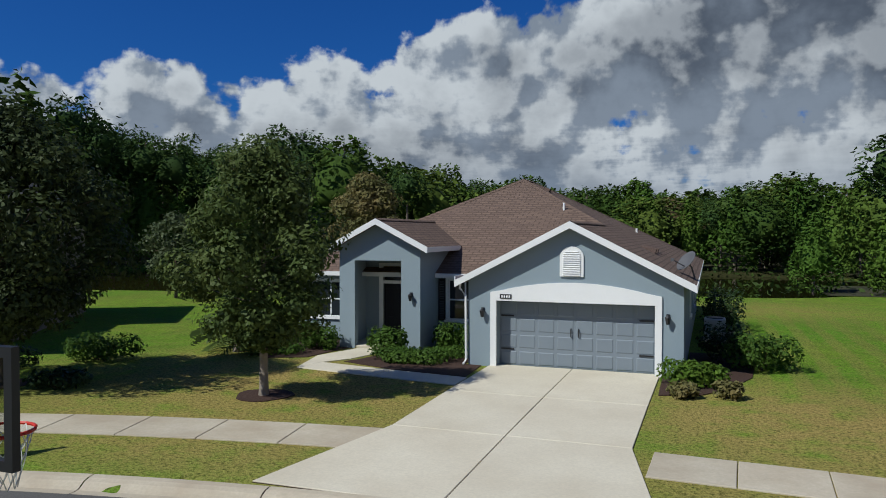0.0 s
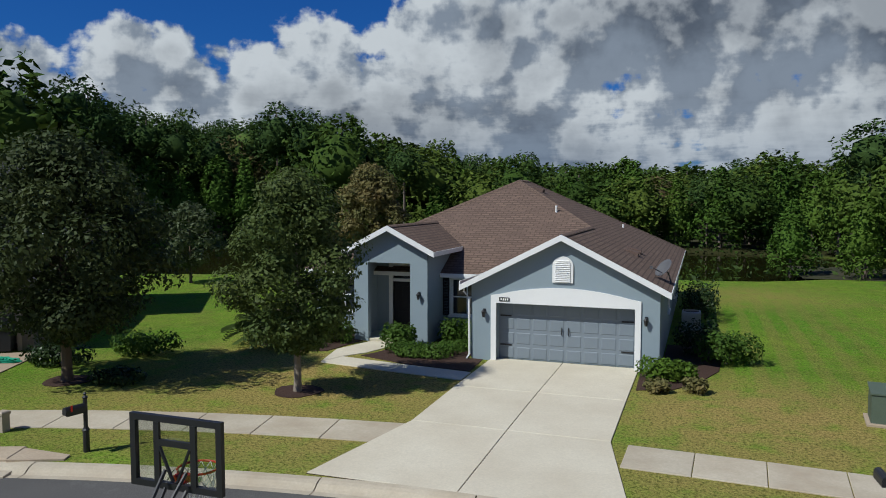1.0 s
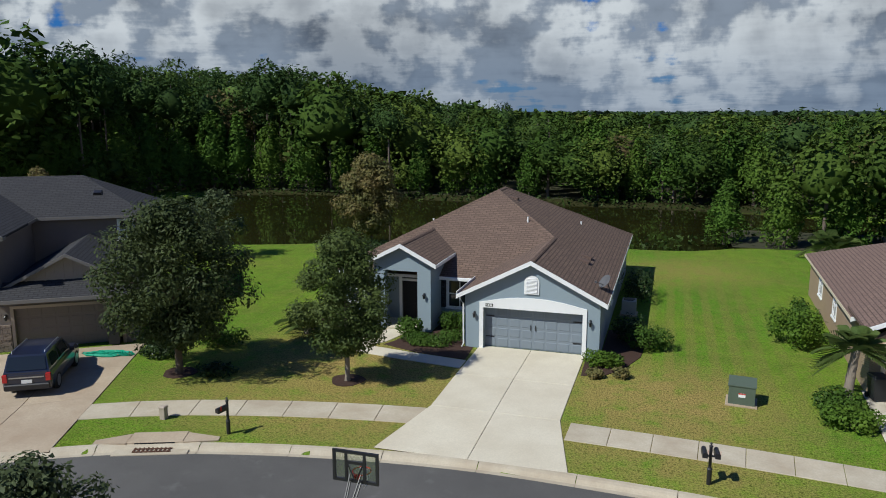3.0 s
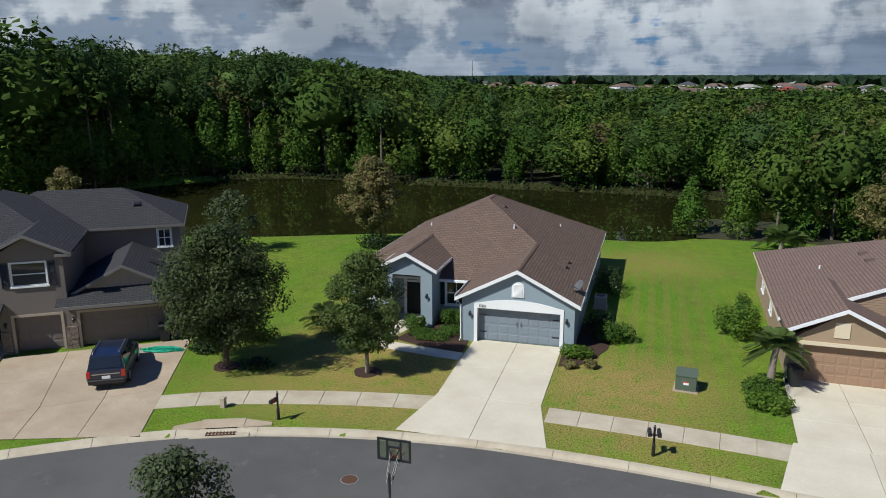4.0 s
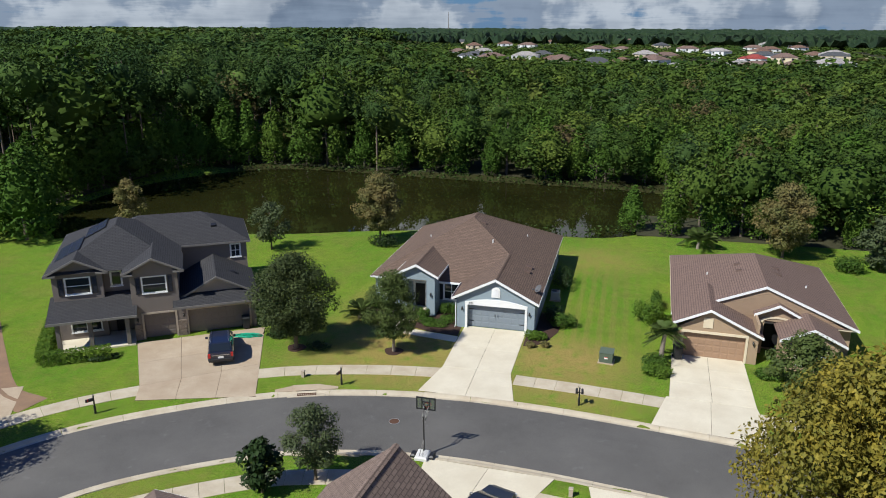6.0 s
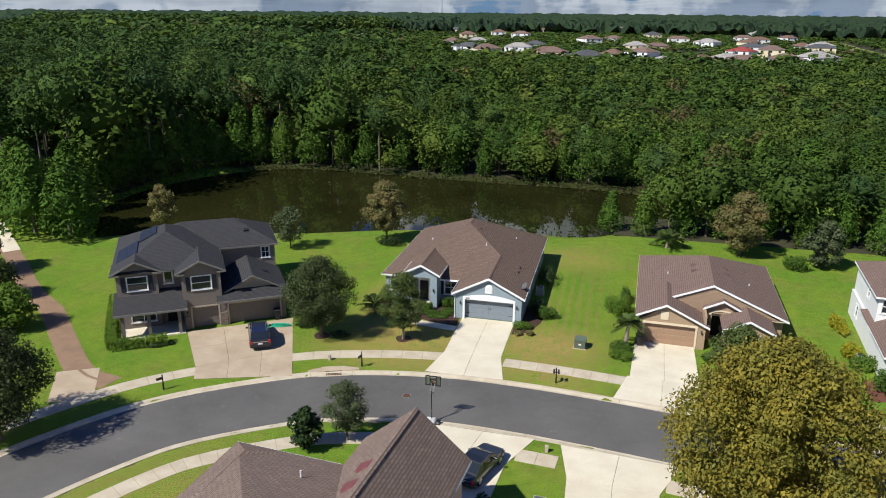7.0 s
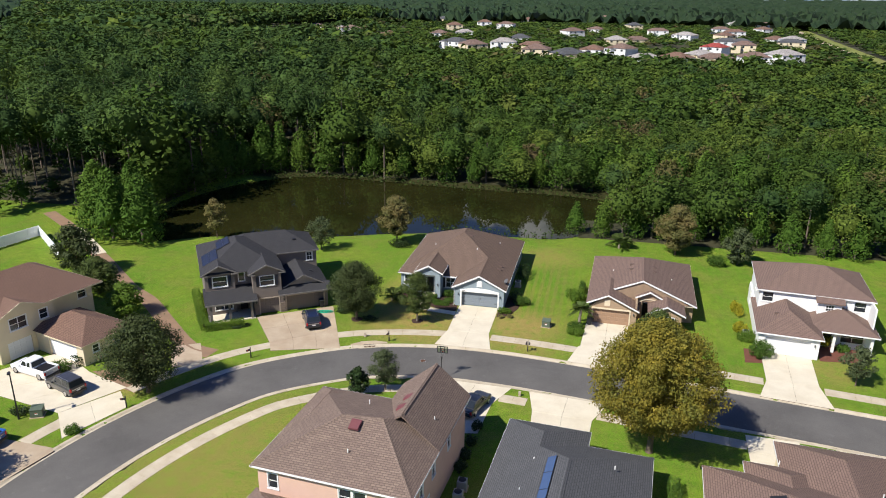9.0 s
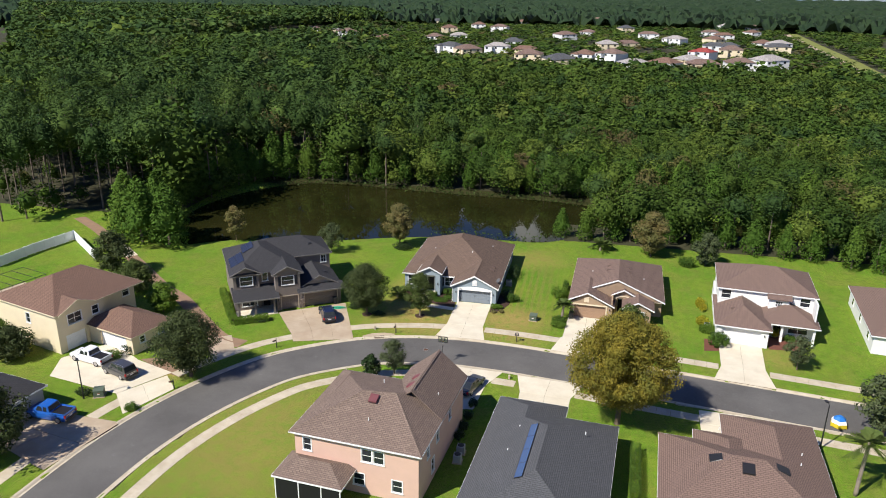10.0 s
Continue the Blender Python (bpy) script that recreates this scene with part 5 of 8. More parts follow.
# -- the white two-storey house --
def white_house():
    h = thing("house", Matrix.Translation((36.5, -5.1, 0)) @ pose(0, 0, 0, 0, 0, -5.5), "white two-storey stucco house with mauve-brown hipped roofs", "house")
    ST, WH, RF = MAT["stucco_white"], MAT["white"], MAT["shingle_mauve"]
    W = wall(h, (0.2, 0.3), (6.8, 0.3), 0, 2.6, ST, [(0.75, 5.63, 0, 2.13)], 0.35)
    garage_door(h, W, 0.75, 5.63, 2.13, MAT["white_door"], 8, 4, 0.25, "white panelled garage door", False)
    wall_lamp(h, W, 6.1, 1.75)
    tr = MB()
    wbox(tr, W, 0.6, 5.8, 0.0, 0.05, 2.15, 2.35)
    part("garage_trim", tr, WH, h)
    wall(h, (6.8, 0.3), (6.8, 4.6), 0, 2.6, ST)
    Wp = wall(h, (6.8, 4.6), (13.0, 4.6), 0, 2.6, ST, [(1.0, 1.95, 0.05, 2.2), (2.9, 5.4, 0.8, 2.2)])
    part("entry_door", wbox(MB(), Wp, 1.02, 1.93, -0.12, -0.06, 0.05, 2.2), MAT["dark"], h, "dark entry door")
    window(h, Wp, 2.9, 5.4, 0.8, 2.2, 2, 2)
    for u in (8.6, 12.6):
        part("porch_post", MB().bevel_box(u, u + 0.3, 3.0, 3.3, 0, 2.6, 0.02), ST, h)
    wall(h, (13.0, 4.6), (13.0, 17.1), 0, 5.45, ST)
    wall(h, (13.0, 17.1), (0.4, 17.1), 0, 5.45, ST)
    Ww = wall(h, (0.2, 17.1), (0.2, 0.3), 0, 2.6, ST, [(3.0, 4.0, 0.9, 2.1)])
    window(h, Ww, 3.0, 4.0, 0.9, 2.1)
    Ww = wall(h, (0.4, 17.1), (0.4, 7.2), 2.6, 5.45, ST, [(5.5, 6.4, 3.9, 5.0)])
    window(h, Ww, 5.5, 6.4, 3.9, 5.0)
    Wu = wall(h, (0.4, 7.2), (7.0, 7.2), 2.4, 5.45, ST, [(0.35, 1.65, 3.9, 5.15)])
    window(h, Wu, 0.35, 1.65, 3.9, 5.15, 1, 2)
    Wc = wall(h, (7.0, 6.2), (9.6, 6.2), 2.4, 5.0, ST, [(0.85, 1.75, 3.9, 4.7)])
    window(h, Wc, 0.85, 1.75, 3.9, 4.7, 3, 2)
    wall(h, (7.0, 7.2), (7.0, 6.2), 2.4, 5.0, ST)
    wall(h, (9.6, 6.2), (9.6, 7.2), 2.4, 5.0, ST)
    Wv = wall(h, (9.6, 7.2), (13.0, 7.2), 2.4, 5.45, ST, [(1.5, 2.8, 3.9, 5.15)])
    window(h, Wv, 1.5, 2.8, 3.9, 5.15, 1, 2)
    rf = Blocks()
    hip(rf.next(), -0.15, 7.15, -0.05, 11.0, 2.72, 0.5)
    hip(rf.next(), 5.5, 13.4, 2.6, 11.0, 2.74, 0.45)
    hip(rf.next(), 0.05, 13.35, 6.85, 17.45, 5.52, 0.42)
    rf.next().hexa([(6.7, 5.85, 4.95), (9.9, 5.85, 4.95), (9.9, 8.0, 5.85), (6.7, 8.0, 5.85)], [(6.7, 5.85, 5.07), (9.9, 5.85, 5.07), (9.9, 8.0, 5.97), (6.7, 8.0, 5.97)])
    rf.link(h, RF, "mauve-brown asphalt shingle roof", ("roof",))
    so = MB()
    eave_plate(so, -0.15, 7.15, -0.05, 6.8, 2.72)
    eave_plate(so, 7.2, 13.4, 2.6, 7.0, 2.74)
    eave_plate(so, 0.05, 13.35, 6.85, 17.45, 5.52)
    part("soffit", so, WH, h, "white soffit and fascia")
    roof_vent(h, sloped(2.2, 3.6, 2.72 + 0.5 * 2.35, 180, 26), 0.45)


MAT["white_door"] = mat("white_door_paint", (0.76, 0.77, 0.78), 0.5, stain=1, grain=40, amount=0.12, bump=0.05)
white_house()


# -- the cream two-storey house with a garage wing --
def cream_house():
    h = thing("house", Matrix.Translation((-46.6, -29.0, 0)) @ pose(0, 0, 0, 0, 0, 74), "cream two-storey stucco house with rust-brown roofs", "house")
    ST, WH, RF = MAT["stucco_cream"], MAT["white"], MAT["shingle_rust"]
    W = wall(h, (0.35, 0.3), (7.4, 0.3), 0, 5.5, ST, [(1.0, 3.9, 0, 2.2), (1.6, 3.6, 3.5, 4.9), (5.2, 6.2, 3.6, 4.8)])
    garage_door(h, W, 1.0, 3.9, 2.2, MAT["white_door"], 4, 4, 0.2, "white garage door", False)
    window(h, W, 1.6, 3.6, 3.5, 4.9, 2, 2)
    window(h, W, 5.2, 6.2, 3.6, 4.8)
    wall(h, (7.4, 0.3), (7.4, 1.8), 0, 5.5, ST)
    W = wall(h, (7.4, 1.8), (13.6, 1.8), 0, 5.5, ST, [(4.2, 5.3, 3.6, 4.9), (0.4, 1.4, 0.05, 2.3)])
    window(h, W, 4.2, 5.3, 3.6, 4.9)
    part("entry_door", wbox(MB(), W, 0.42, 1.38, -0.12, -0.06, 0.05, 2.3), MAT["dark"], h, "dark entry door")
    wall(h, (13.6, 1.8), (13.6, 13.0), 0, 5.5, ST)
    wall(h, (13.6, 13.0), (0.35, 13.0), 0, 5.5, ST)
    W = wall(h, (0.35, 13.0), (0.35, 0.3), 0, 5.5, ST, [(6.5, 7.3, 3.2, 4.6)])
    window(h, W, 6.5, 7.3, 3.2, 4.6)
    # garage wing, single storey
    wall(h, (4.75, -7.95), (11.1, -7.95), 0, 2.55, ST, [(1.2, 2.0, 1.2, 2.1), (4.2, 5.0, 1.2, 2.1)])
    pane_window(h, (4.75, -7.95), (11.1, -7.95), 1.2, 2.0, 1.2, 2.1)
    pane_window(h, (4.75, -7.95), (11.1, -7.95), 4.2, 5.0, 1.2, 2.1)
    W = wall(h, (4.75, 0.3), (4.75, -7.95), 0, 2.55, ST, [(2.2, 7.1, 0, 2.13)], 0.3)
    garage_door(h, W, 2.2, 7.1, 2.13, MAT["white_door"], 8, 4, 0.2, "white double garage door", False)
    wall(h, (11.1, -7.95), (11.1, 1.8), 0, 2.55, ST)
    rf = Blocks()
    hip(rf.next(), 0.0, 13.95, -0.05, 13.35, 5.55, 0.42, (5.0, 9.0))
    hip(rf.next(), 4.4, 11.45, -8.3, 1.6, 2.62, 0.48)
    gable_y(rf.next(), 0.4, 6.2, 3.3, 6.75, 0.42, -0.35, 3.6)
    rf.link(h, RF, "rust-brown asphalt shingle roof", ("roof",))
    fa = MB()
    rake(fa, 0.35, 6.25, 3.3, 6.75, 0.42, -0.35, 0.16)
    part("rake_boards", fa, MAT["stucco_cream"], h)
    so = MB()
    eave_plate(so, 0.0, 13.95, -0.05, 13.35, 5.55)
    eave_plate(so, 4.4, 11.45, -8.3, -0.1, 2.62)
    part("soffit", so, MAT["stucco_cream"], h)
    part("gable_face", MB().hexa([(0.7, -0.1, 5.5), (5.9, -0.1, 5.5), (3.3, -0.1, 6.6)], [(0.7, 0.1, 5.5), (5.9, 0.1, 5.5), (3.3, 0.1, 6.6)]), ST, h)
    roof_vent(h, sloped(2.6, 6.5, 5.55 + 0.42 * 2.6, 180, 23), 0.6, "white")
    roof_vent(h, sloped(4.2, 9.0, 5.55 + 0.42 * 4.0, 180, 23), 0.7, "shingle_mauve")


cream_house()


# -- houses on the near side of the street --
def pink_house():
    h = thing("house", Matrix.Translation((-7.6, -46.0, 0)) @ pose(0, 0, 0, 0, 0, -5.3), "pink stucco two-storey house with pinkish-brown shingle roof", "house")
    ST, WH, RF = MAT["stucco_pink"], MAT["white"], MAT["shingle_pinkish"]
    W = wall(h, (0.4, 0.4), (12.9, 0.4), 0, 5.5, ST, [(0.9, 1.7, 3.6, 4.95), (6.9, 7.9, 3.6, 4.95), (8.1, 9.1, 3.6, 4.95), (6.0, 7.1, 0.9, 2.2), (9.9, 10.9, 0.9, 2.2)])
    for a, b, z in ((0.9, 1.7, 3.6), (6.9, 7.9, 3.6), (8.1, 9.1, 3.6)):
        window(h, W, a, b, z, z + 1.35)
    window(h, W, 6.0, 7.1, 0.9, 2.2)
    window(h, W, 9.9, 10.9, 0.9, 2.2)
    We = wall(h, (12.9, 0.4), (12.9, 15.1), 0, 5.5, ST, [(2.4, 3.1, 3.4, 4.9), (3.8, 4.6, 0.9, 2.4), (5.3, 6.0, 3.4, 4.9), (9.4, 10.1, 3.4, 4.9)])
    for a, b, z in ((2.4, 3.1, 3.4), (3.8, 4.6, 0.9), (5.3, 6.0, 3.4), (9.4, 10.1, 3.4)):
        window(h, We, a, b, z, z + 1.5)
    wall(h, (12.9, 15.1), (7.0, 15.1), 0, 5.5, ST, (), 0.2, (2.84, 7.8))
    wall(h, (7.0, 15.1), (7.0, 12.0), 0, 5.5, ST)
    wall(h, (7.0, 12.0), (0.4, 12.0), 0, 5.5, ST)
    wall(h, (0.4, 12.0), (0.4, 0.4), 0, 5.5, ST)
    rf = Blocks()
    ze = 5.6
    caps = MB()
    zr = ze + 2.6
    c = [(0, 0, ze), (13.3, 0, ze), (13.3, 12.6, ze), (0, 12.6, ze)]
    R0, R1 = (5.5, 5.1, zr), (8.8, 5.6, zr)
    rf.next().poly([c[0], c[1], R1, R0]).poly([c[1], c[2], R1]).poly([c[2], c[3], R0, R1]).poly([c[3], c[0], R0]).poly(c[::-1])
    gable_y(rf.next(), 6.8, 13.32, 10.06, 8.3, 0.82, 6.3, 15.4)
    hip(rf.next(), -0.05, 3.2, 5.5, 12.62, ze - 0.01, 0.5)
    ridge_caps(caps, [(c[0], R0), (c[1], R1), (R0, R1), ((10.06, 6.6, 8.3), (10.06, 15.4, 8.3))])
    rf.link(h, RF, "pinkish-brown asphalt shingle roof", ("roof",))
    part("ridge_cap", caps, RF, h, uv=True)
    so = MB()
    eave_plate(so, 0, 13.3, 0, 12.6, ze)
    so.box(13.3, 13.35, 12.6, 15.4, ze - 0.2, ze - 0.02)
    part("soffit", so, WH, h, "white soffit and fascia")
    # screened lean-to at the back
    rf = Blocks()
    hip(rf.next(), -0.4, 6.7, -2.9, 1.2, 2.6, 0.5)
    rf.link(h, RF, "", ("porch_roof",))
    pf = MB()
    eave_plate(pf, -0.4, 6.7, -2.9, 0.3, 2.6)
    for u in (-0.2, 2.2, 4.5, 6.4):
        pf.box(u, u + 0.1, -2.75, -2.65, 0, 2.45)
    part("porch_frame", pf, WH, h, "white porch frame")
    part("porch_screen", MB().box(-0.15, 6.45, -2.7, -2.69, 0.05, 2.4), MAT["dark"], h, "dark insect screen")
    for x, y, az, w in ((9.25, 10.2, 180, 0.75), (9.25, 8.5, 180, 0.75)):
        roof_vent(h, sloped(x, y, 8.3 - 0.82 * 0.81, az, 39), w, "red_vent")
    roof_vent(h, sloped(6.9, 4.5, ze + 0.51 * 4.5, -90, 27), 0.9, "red_vent")
    stack(h, (7.2, 2.4, ze + 0.51 * 2.3), 0.3)
    stack(h, (12.0, 9.0, 8.3 - 0.82 * 1.94 - 0.05), 0.3)
    stack(h, (6.0, 9.4, ze + 0.36 * 3.2), 0.4)


MAT["red_vent"] = mat("dull_red_metal", (0.17, 0.06, 0.065), 0.5, stain=2, grain=30, amount=0.3, bump=0.05)
pink_house()


def slate_house():
    h = thing("house", Matrix.Translation((9.0, -50.0, 0)) @ pose(0, 0, 0, 0, 0, -4.5), "grey one-storey house with slate-grey shingle roof", "house")
    ST, RF = MAT["stucco_grey"], MAT["shingle_slate"]
    simple_box(h, 0.4, 12.6, -2.3, 17.1, 0, 2.65, ST)
    simple_box(h, 0.42, 7.1, 17.1, 19.4, 0, 2.65, ST, "s")
    rf, caps = Blocks(), MB()
    hip(rf.next(), 0, 13, -2.7, 17.5, 2.75, 0.455)
    hip(rf.next(), 0.02, 7.5, 8.0, 19.8, 2.72, 0.455)
    rf.link(h, RF, "slate-grey asphalt shingle roof", ("roof",))
    zr = 2.75 + 0.455 * 6.5
    ridge_caps(caps, [((6.5, 3.8, zr), (6.5, 11.0, zr)), ((13, 17.5, 2.75), (6.5, 11.0, zr)), ((0, -2.7, 2.75), (6.5, 3.8, zr)), ((13, -2.7, 2.75), (6.5, 3.8, zr)), ((3.76, 16.0, 4.41), (3.76, 12.0, 4.41))], 0.2)
    part("ridge_cap", caps, RF, h, uv=True)
    so = MB()
    eave_plate(so, 0, 13, -2.7, 17.5, 2.75)
    eave_plate(so, 0.02, 7.5, 17.53, 19.8, 2.72)
    part("soffit", so, MAT["white"], h, "pale soffit and fascia")
    # narrow blue solar strips along the west slope
    def on_slope(x, lift):
        return 2.75 + 0.455 * x + lift

    def strip(x0_, x1_, ya, yb, lo, hi):
        return MB().hexa([(x, y, on_slope(x, lo)) for x, y in ((x0_, ya), (x1_, ya), (x1_, yb), (x0_, yb))], [(x, y, on_slope(x, hi)) for x, y in ((x0_, ya), (x1_, ya), (x1_, yb), (x0_, yb))])
    arr = part("solar_rail", strip(4.75, 5.5, 2.9, 11.6, 0.05, 0.12), MAT["black"], h, "dark solar mounting rail")
    for k in range(4):
        part("solar_panel", strip(4.79, 5.46, 2.95 + k * 2.17, 5.02 + k * 2.17, 0.12, 0.15), MAT["solar_blue"], arr, "blue solar panel")
    stack(h, (3.6, 12.0, 4.2), 0.3)
    stack(h, (3.2, 8.0, 4.05), 0.3)
    stack(h, (10.0, 12.5, 4.4), 0.3)


MAT["solar_blue"] = mat("blue_solar_glass", (0.06, 0.10, 0.2), 0.25, stain=2, grain=20, amount=0.3, bump=0.0, spec=0.6)
slate_house()


def brown_house():
    h = thing("house", Matrix.Translation((27.0, -52.0, 0)) @ pose(0, 0, 0, 0, 0, -4.0), "one-storey house with wide brown shingle roof", "house")
    ST, RF = MAT["stucco_cream"], MAT["shingle_mauve"]
    simple_box(h, -0.6, 14.0, 6.0, 17.9, 0, 2.65, ST)
    simple_box(h, 5.6, 13.98, 17.9, 23.6, 0, 2.65, ST, "s")
    simple_box(h, 2.75, 5.6, 17.9, 19.7, 0, 2.65, ST, "s")
    rf, caps = Blocks(), MB()
    hip(rf.next(), -1.0, 14.4, 5.6, 18.3, 2.75, 0.45)
    hip(rf.next(), 5.2, 14.38, 9.0, 24.0, 2.71, 0.45)
    hip(rf.next(), 2.35, 8.6, 11.0, 20.1, 2.69, 0.45)
    zr = 2.75 + 0.45 * 6.35
    ridge_caps(caps, [((5.35, 11.95, zr), (8.05, 11.95, zr)), ((-1.0, 5.6, 2.75), (5.35, 11.95, zr)), ((14.4, 5.6, 2.75), (8.05, 11.95, zr)), ((9.8, 13.6, 4.78), (9.8, 19.4, 4.78)), ((-1.0, 18.3, 2.75), (3.0, 14.3, 4.55))], 0.2)
    rf.link(h, RF, "brown asphalt shingle roof", ("roof",))
    part("ridge_cap", caps, RF, h, uv=True)
    so = MB()
    eave_plate(so, -1.0, 14.4, 5.6, 18.3, 2.75)
    eave_plate(so, 5.2, 14.38, 18.33, 24.0, 2.71)
    eave_plate(so, 2.35, 5.18, 18.33, 20.1, 2.69)
    part("soffit", so, MAT["white"], h, "white soffit and fascia")
    for x, y, z, az in ((3.9, 12.1, 2.75 + 0.45 * 4.9, 180), (6.6, 10.9, 2.75 + 0.45 * 5.3, -90), (9.6, 12.0, 2.75 + 0.45 * 4.8, 0)):
        roof_vent(h, sloped(x, y, z, az, 24), 1.1, "black")
    for x, y in ((8.6, 8.2), (11.6, 14.5), (12.0, 16.5), (4.4, 16.6)):
        stack(h, (x, y, 2.75 + 0.45 * min(x + 1.0, 14.4 - x, y - 5.6)), 0.3)


brown_house()


def plain_house(m, w, d, material, roof, label, two=False, slope=0.42):
    """A house seen from afar: walls, windows, hipped roof, fascia."""
    h = thing("house", m, label, "house")
    z = 5.4 if two else 2.65
    Ws = simple_box(h, 0.4, w - 0.4, 0.4, d - 0.4, 0, z, material)
    for k in ("s", "e", "w"):
        L = (w if k == "s" else d) - 0.8
        n = max(1, int(L / 5))
        for i in range(n):
            s = L * (i + 0.5) / n - 0.6
            window(h, Ws[k], s, s + 1.2, z - 1.75, z - 0.45, 1, 2, depth=-0.03)
    rf = Blocks()
    hip(rf.next(), 0, w, 0, d, z + 0.1, slope)
    rf.link(h, roof, "asphalt shingle roof", ("roof",))
    so = MB()
    eave_plate(so, 0, w, 0, d, z + 0.1)
    part("soffit", so, MAT["white"], h)
    return h


plain_house(Matrix.Translation((56.2, -4.0, 0)) @ pose(0, 0, 0, 0, 0, -7), 15, 18.5, MAT["stucco_white"], MAT["shingle_mauve"], "white one-storey house with mauve-brown roof")
plain_house(Matrix.Translation((-58.5, -50.0, 0)) @ pose(0, 0, 0, 0, 0, -10), 17, 13.5, MAT["stucco_grey"], MAT["shingle_dark"], "grey one-storey house with charcoal roof")
plain_house(Matrix.Translation((47.5, -56.0, 0)) @ pose(0, 0, 0, 0, 0, -6), 14, 20, MAT["stucco_white"], MAT["shingle_slate"], "pale one-storey house with grey roof")


# ---- trees ----
def quads_mesh(name, V):
    """A mesh of loose four-cornered leaves, V of shape (n, 4, 3)."""
    n = len(V)
    me = bpy.data.meshes.new(name)
    me.vertices.add(4 * n)
    me.vertices.foreach_set("co", V.reshape(-1).astype(np.float32))
    me.loops.add(4 * n)
    me.loops.foreach_set("vertex_index", np.arange(4 * n, dtype=np.int32))
    me.polygons.add(n)
    me.polygons.foreach_set("loop_start", np.arange(0, 4 * n, 4, dtype=np.int32))
    me.polygons.foreach_set("loop_total", np.full(n, 4, np.int32))
    me.update(calc_edges=True)
    return me


def leaves(centres, outward, size, rng, aspect=0.62, lift=0.5, droop=0.0, spread=0.42):
    """Diamond leaves at the centres, facing roughly outwards and up."""
    n = len(centres)
    nrm = outward + rng.normal(0, spread, (n, 3)) + np.array([0, 0, lift])
    nrm /= np.linalg.norm(nrm, axis=1)[:, None] + 1e-9
    a = rng.normal(0, 1, (n, 3)) + np.array([0, 0, -droop])
    a -= nrm * (a * nrm).sum(1)[:, None]
    a /= np.linalg.norm(a, axis=1)[:, None] + 1e-9
    b = np.cross(nrm, a)
    s = (size * rng.uniform(0.6, 1.35, n))[:, None]
    bend = nrm * s * 0.18
    return np.stack([centres - a * s, centres + b * s * aspect - bend, centres + a * s, centres - b * s * aspect - bend], 1)


def blob_points(c, r, n, rng, inner=0.55):
    d = rng.normal(0, 1, (n, 3))
    d /= np.linalg.norm(d, axis=1)[:, None]
    k = rng.uniform(inner ** 3, 1, n) ** (1 / 3)
    k = k * (0.85 + 0.3 * rng.random(n))
    return np.asarray(c) + d * k[:, None] * np.asarray(r), d


def crown(h, base, rx, rng, blobs, per, size, widest=0.4, shell=0.75, blob=0.36, lift=0.5, aspect=0.55, taper=1.0, droop=0.0, spread=0.42, inner=0.55):
    """Leaves of a crown from height `base` to h with radius rx, as clumps of uneven size round an egg shape."""
    out, cents = [], []
    for i in range(blobs):
        t = (i + rng.random()) / blobs
        z = base + (h - base) * (0.06 + 0.88 * t)
        prof = math.sin(math.pi * min(1.0, (t / widest) * 0.5 if t < widest else 0.5 + 0.5 * (t - widest) / (1 - widest))) ** 0.7
        prof = max(prof, 0.16) * taper
        ang = i * 2.39996 + rng.uniform(-0.5, 0.5)
        rad = rx * prof * (shell if i % 3 else 0.3) * rng.uniform(0.8, 1.12)
        c = np.array([rad * math.cos(ang), rad * math.sin(ang), z])
        br = rx * blob * rng.uniform(0.7, 1.3)
        p, d = blob_points(c, (br, br, br * 0.72), int(per * rng.uniform(0.7, 1.3)), rng, inner)
        p[:, 2] = np.maximum(p[:, 2], base * 0.8)
        axis = (p - np.array([0, 0, (h + base) / 2])) / (np.array([rx, rx, (h - base) / 2]) + 1e-9)
        out.append(leaves(p, d + (0.9 * axis if spread < 0.3 else 0), size, rng, aspect, lift, droop, spread))
        cents.append(c)
    return np.concatenate(out), cents


def trunk_mesh(h, r, cents, rng, lean=0.0, n=8, limbs=9, top=0.8):
    mb = MB()
    pts = [(0, 0, -0.15), (0, 0, 0.0), (0.01, 0, 0.25)]
    rad = [r * 1.45, r * 1.25, r]
    for k in range(1, 7):
        z = h * top * k / 6
        pts.append((lean * k / 6 + rng.uniform(-0.05, 0.05) * r * 4, rng.uniform(-0.05, 0.05) * r * 4, max(z, 0.3)))
        rad.append(r * (1 - 0.85 * k / 6) + 0.01)
    mb.tube(pts, rad, n)
    order = sorted(cents, key=lambda c: -abs(c[0]) - abs(c[1]))[:limbs]
    for c in order:
        zb = max(0.25, min(c[2] - 0.25 * math.hypot(c[0], c[1]) - 0.2, h * 0.62))
        k = min(5, max(0, zb / (h * top) * 6))
        x = lean * k / 6
        m = (x + (c[0] - x) * 0.5, c[1] * 0.5, zb + (c[2] - zb) * 0.42)
        rr = max(0.02, r * 0.42 * (1 - zb / h))
        mb.tube([(x, 0, zb), m, tuple(c)], [rr, rr * 0.65, rr * 0.2], 5, False)
    return mb


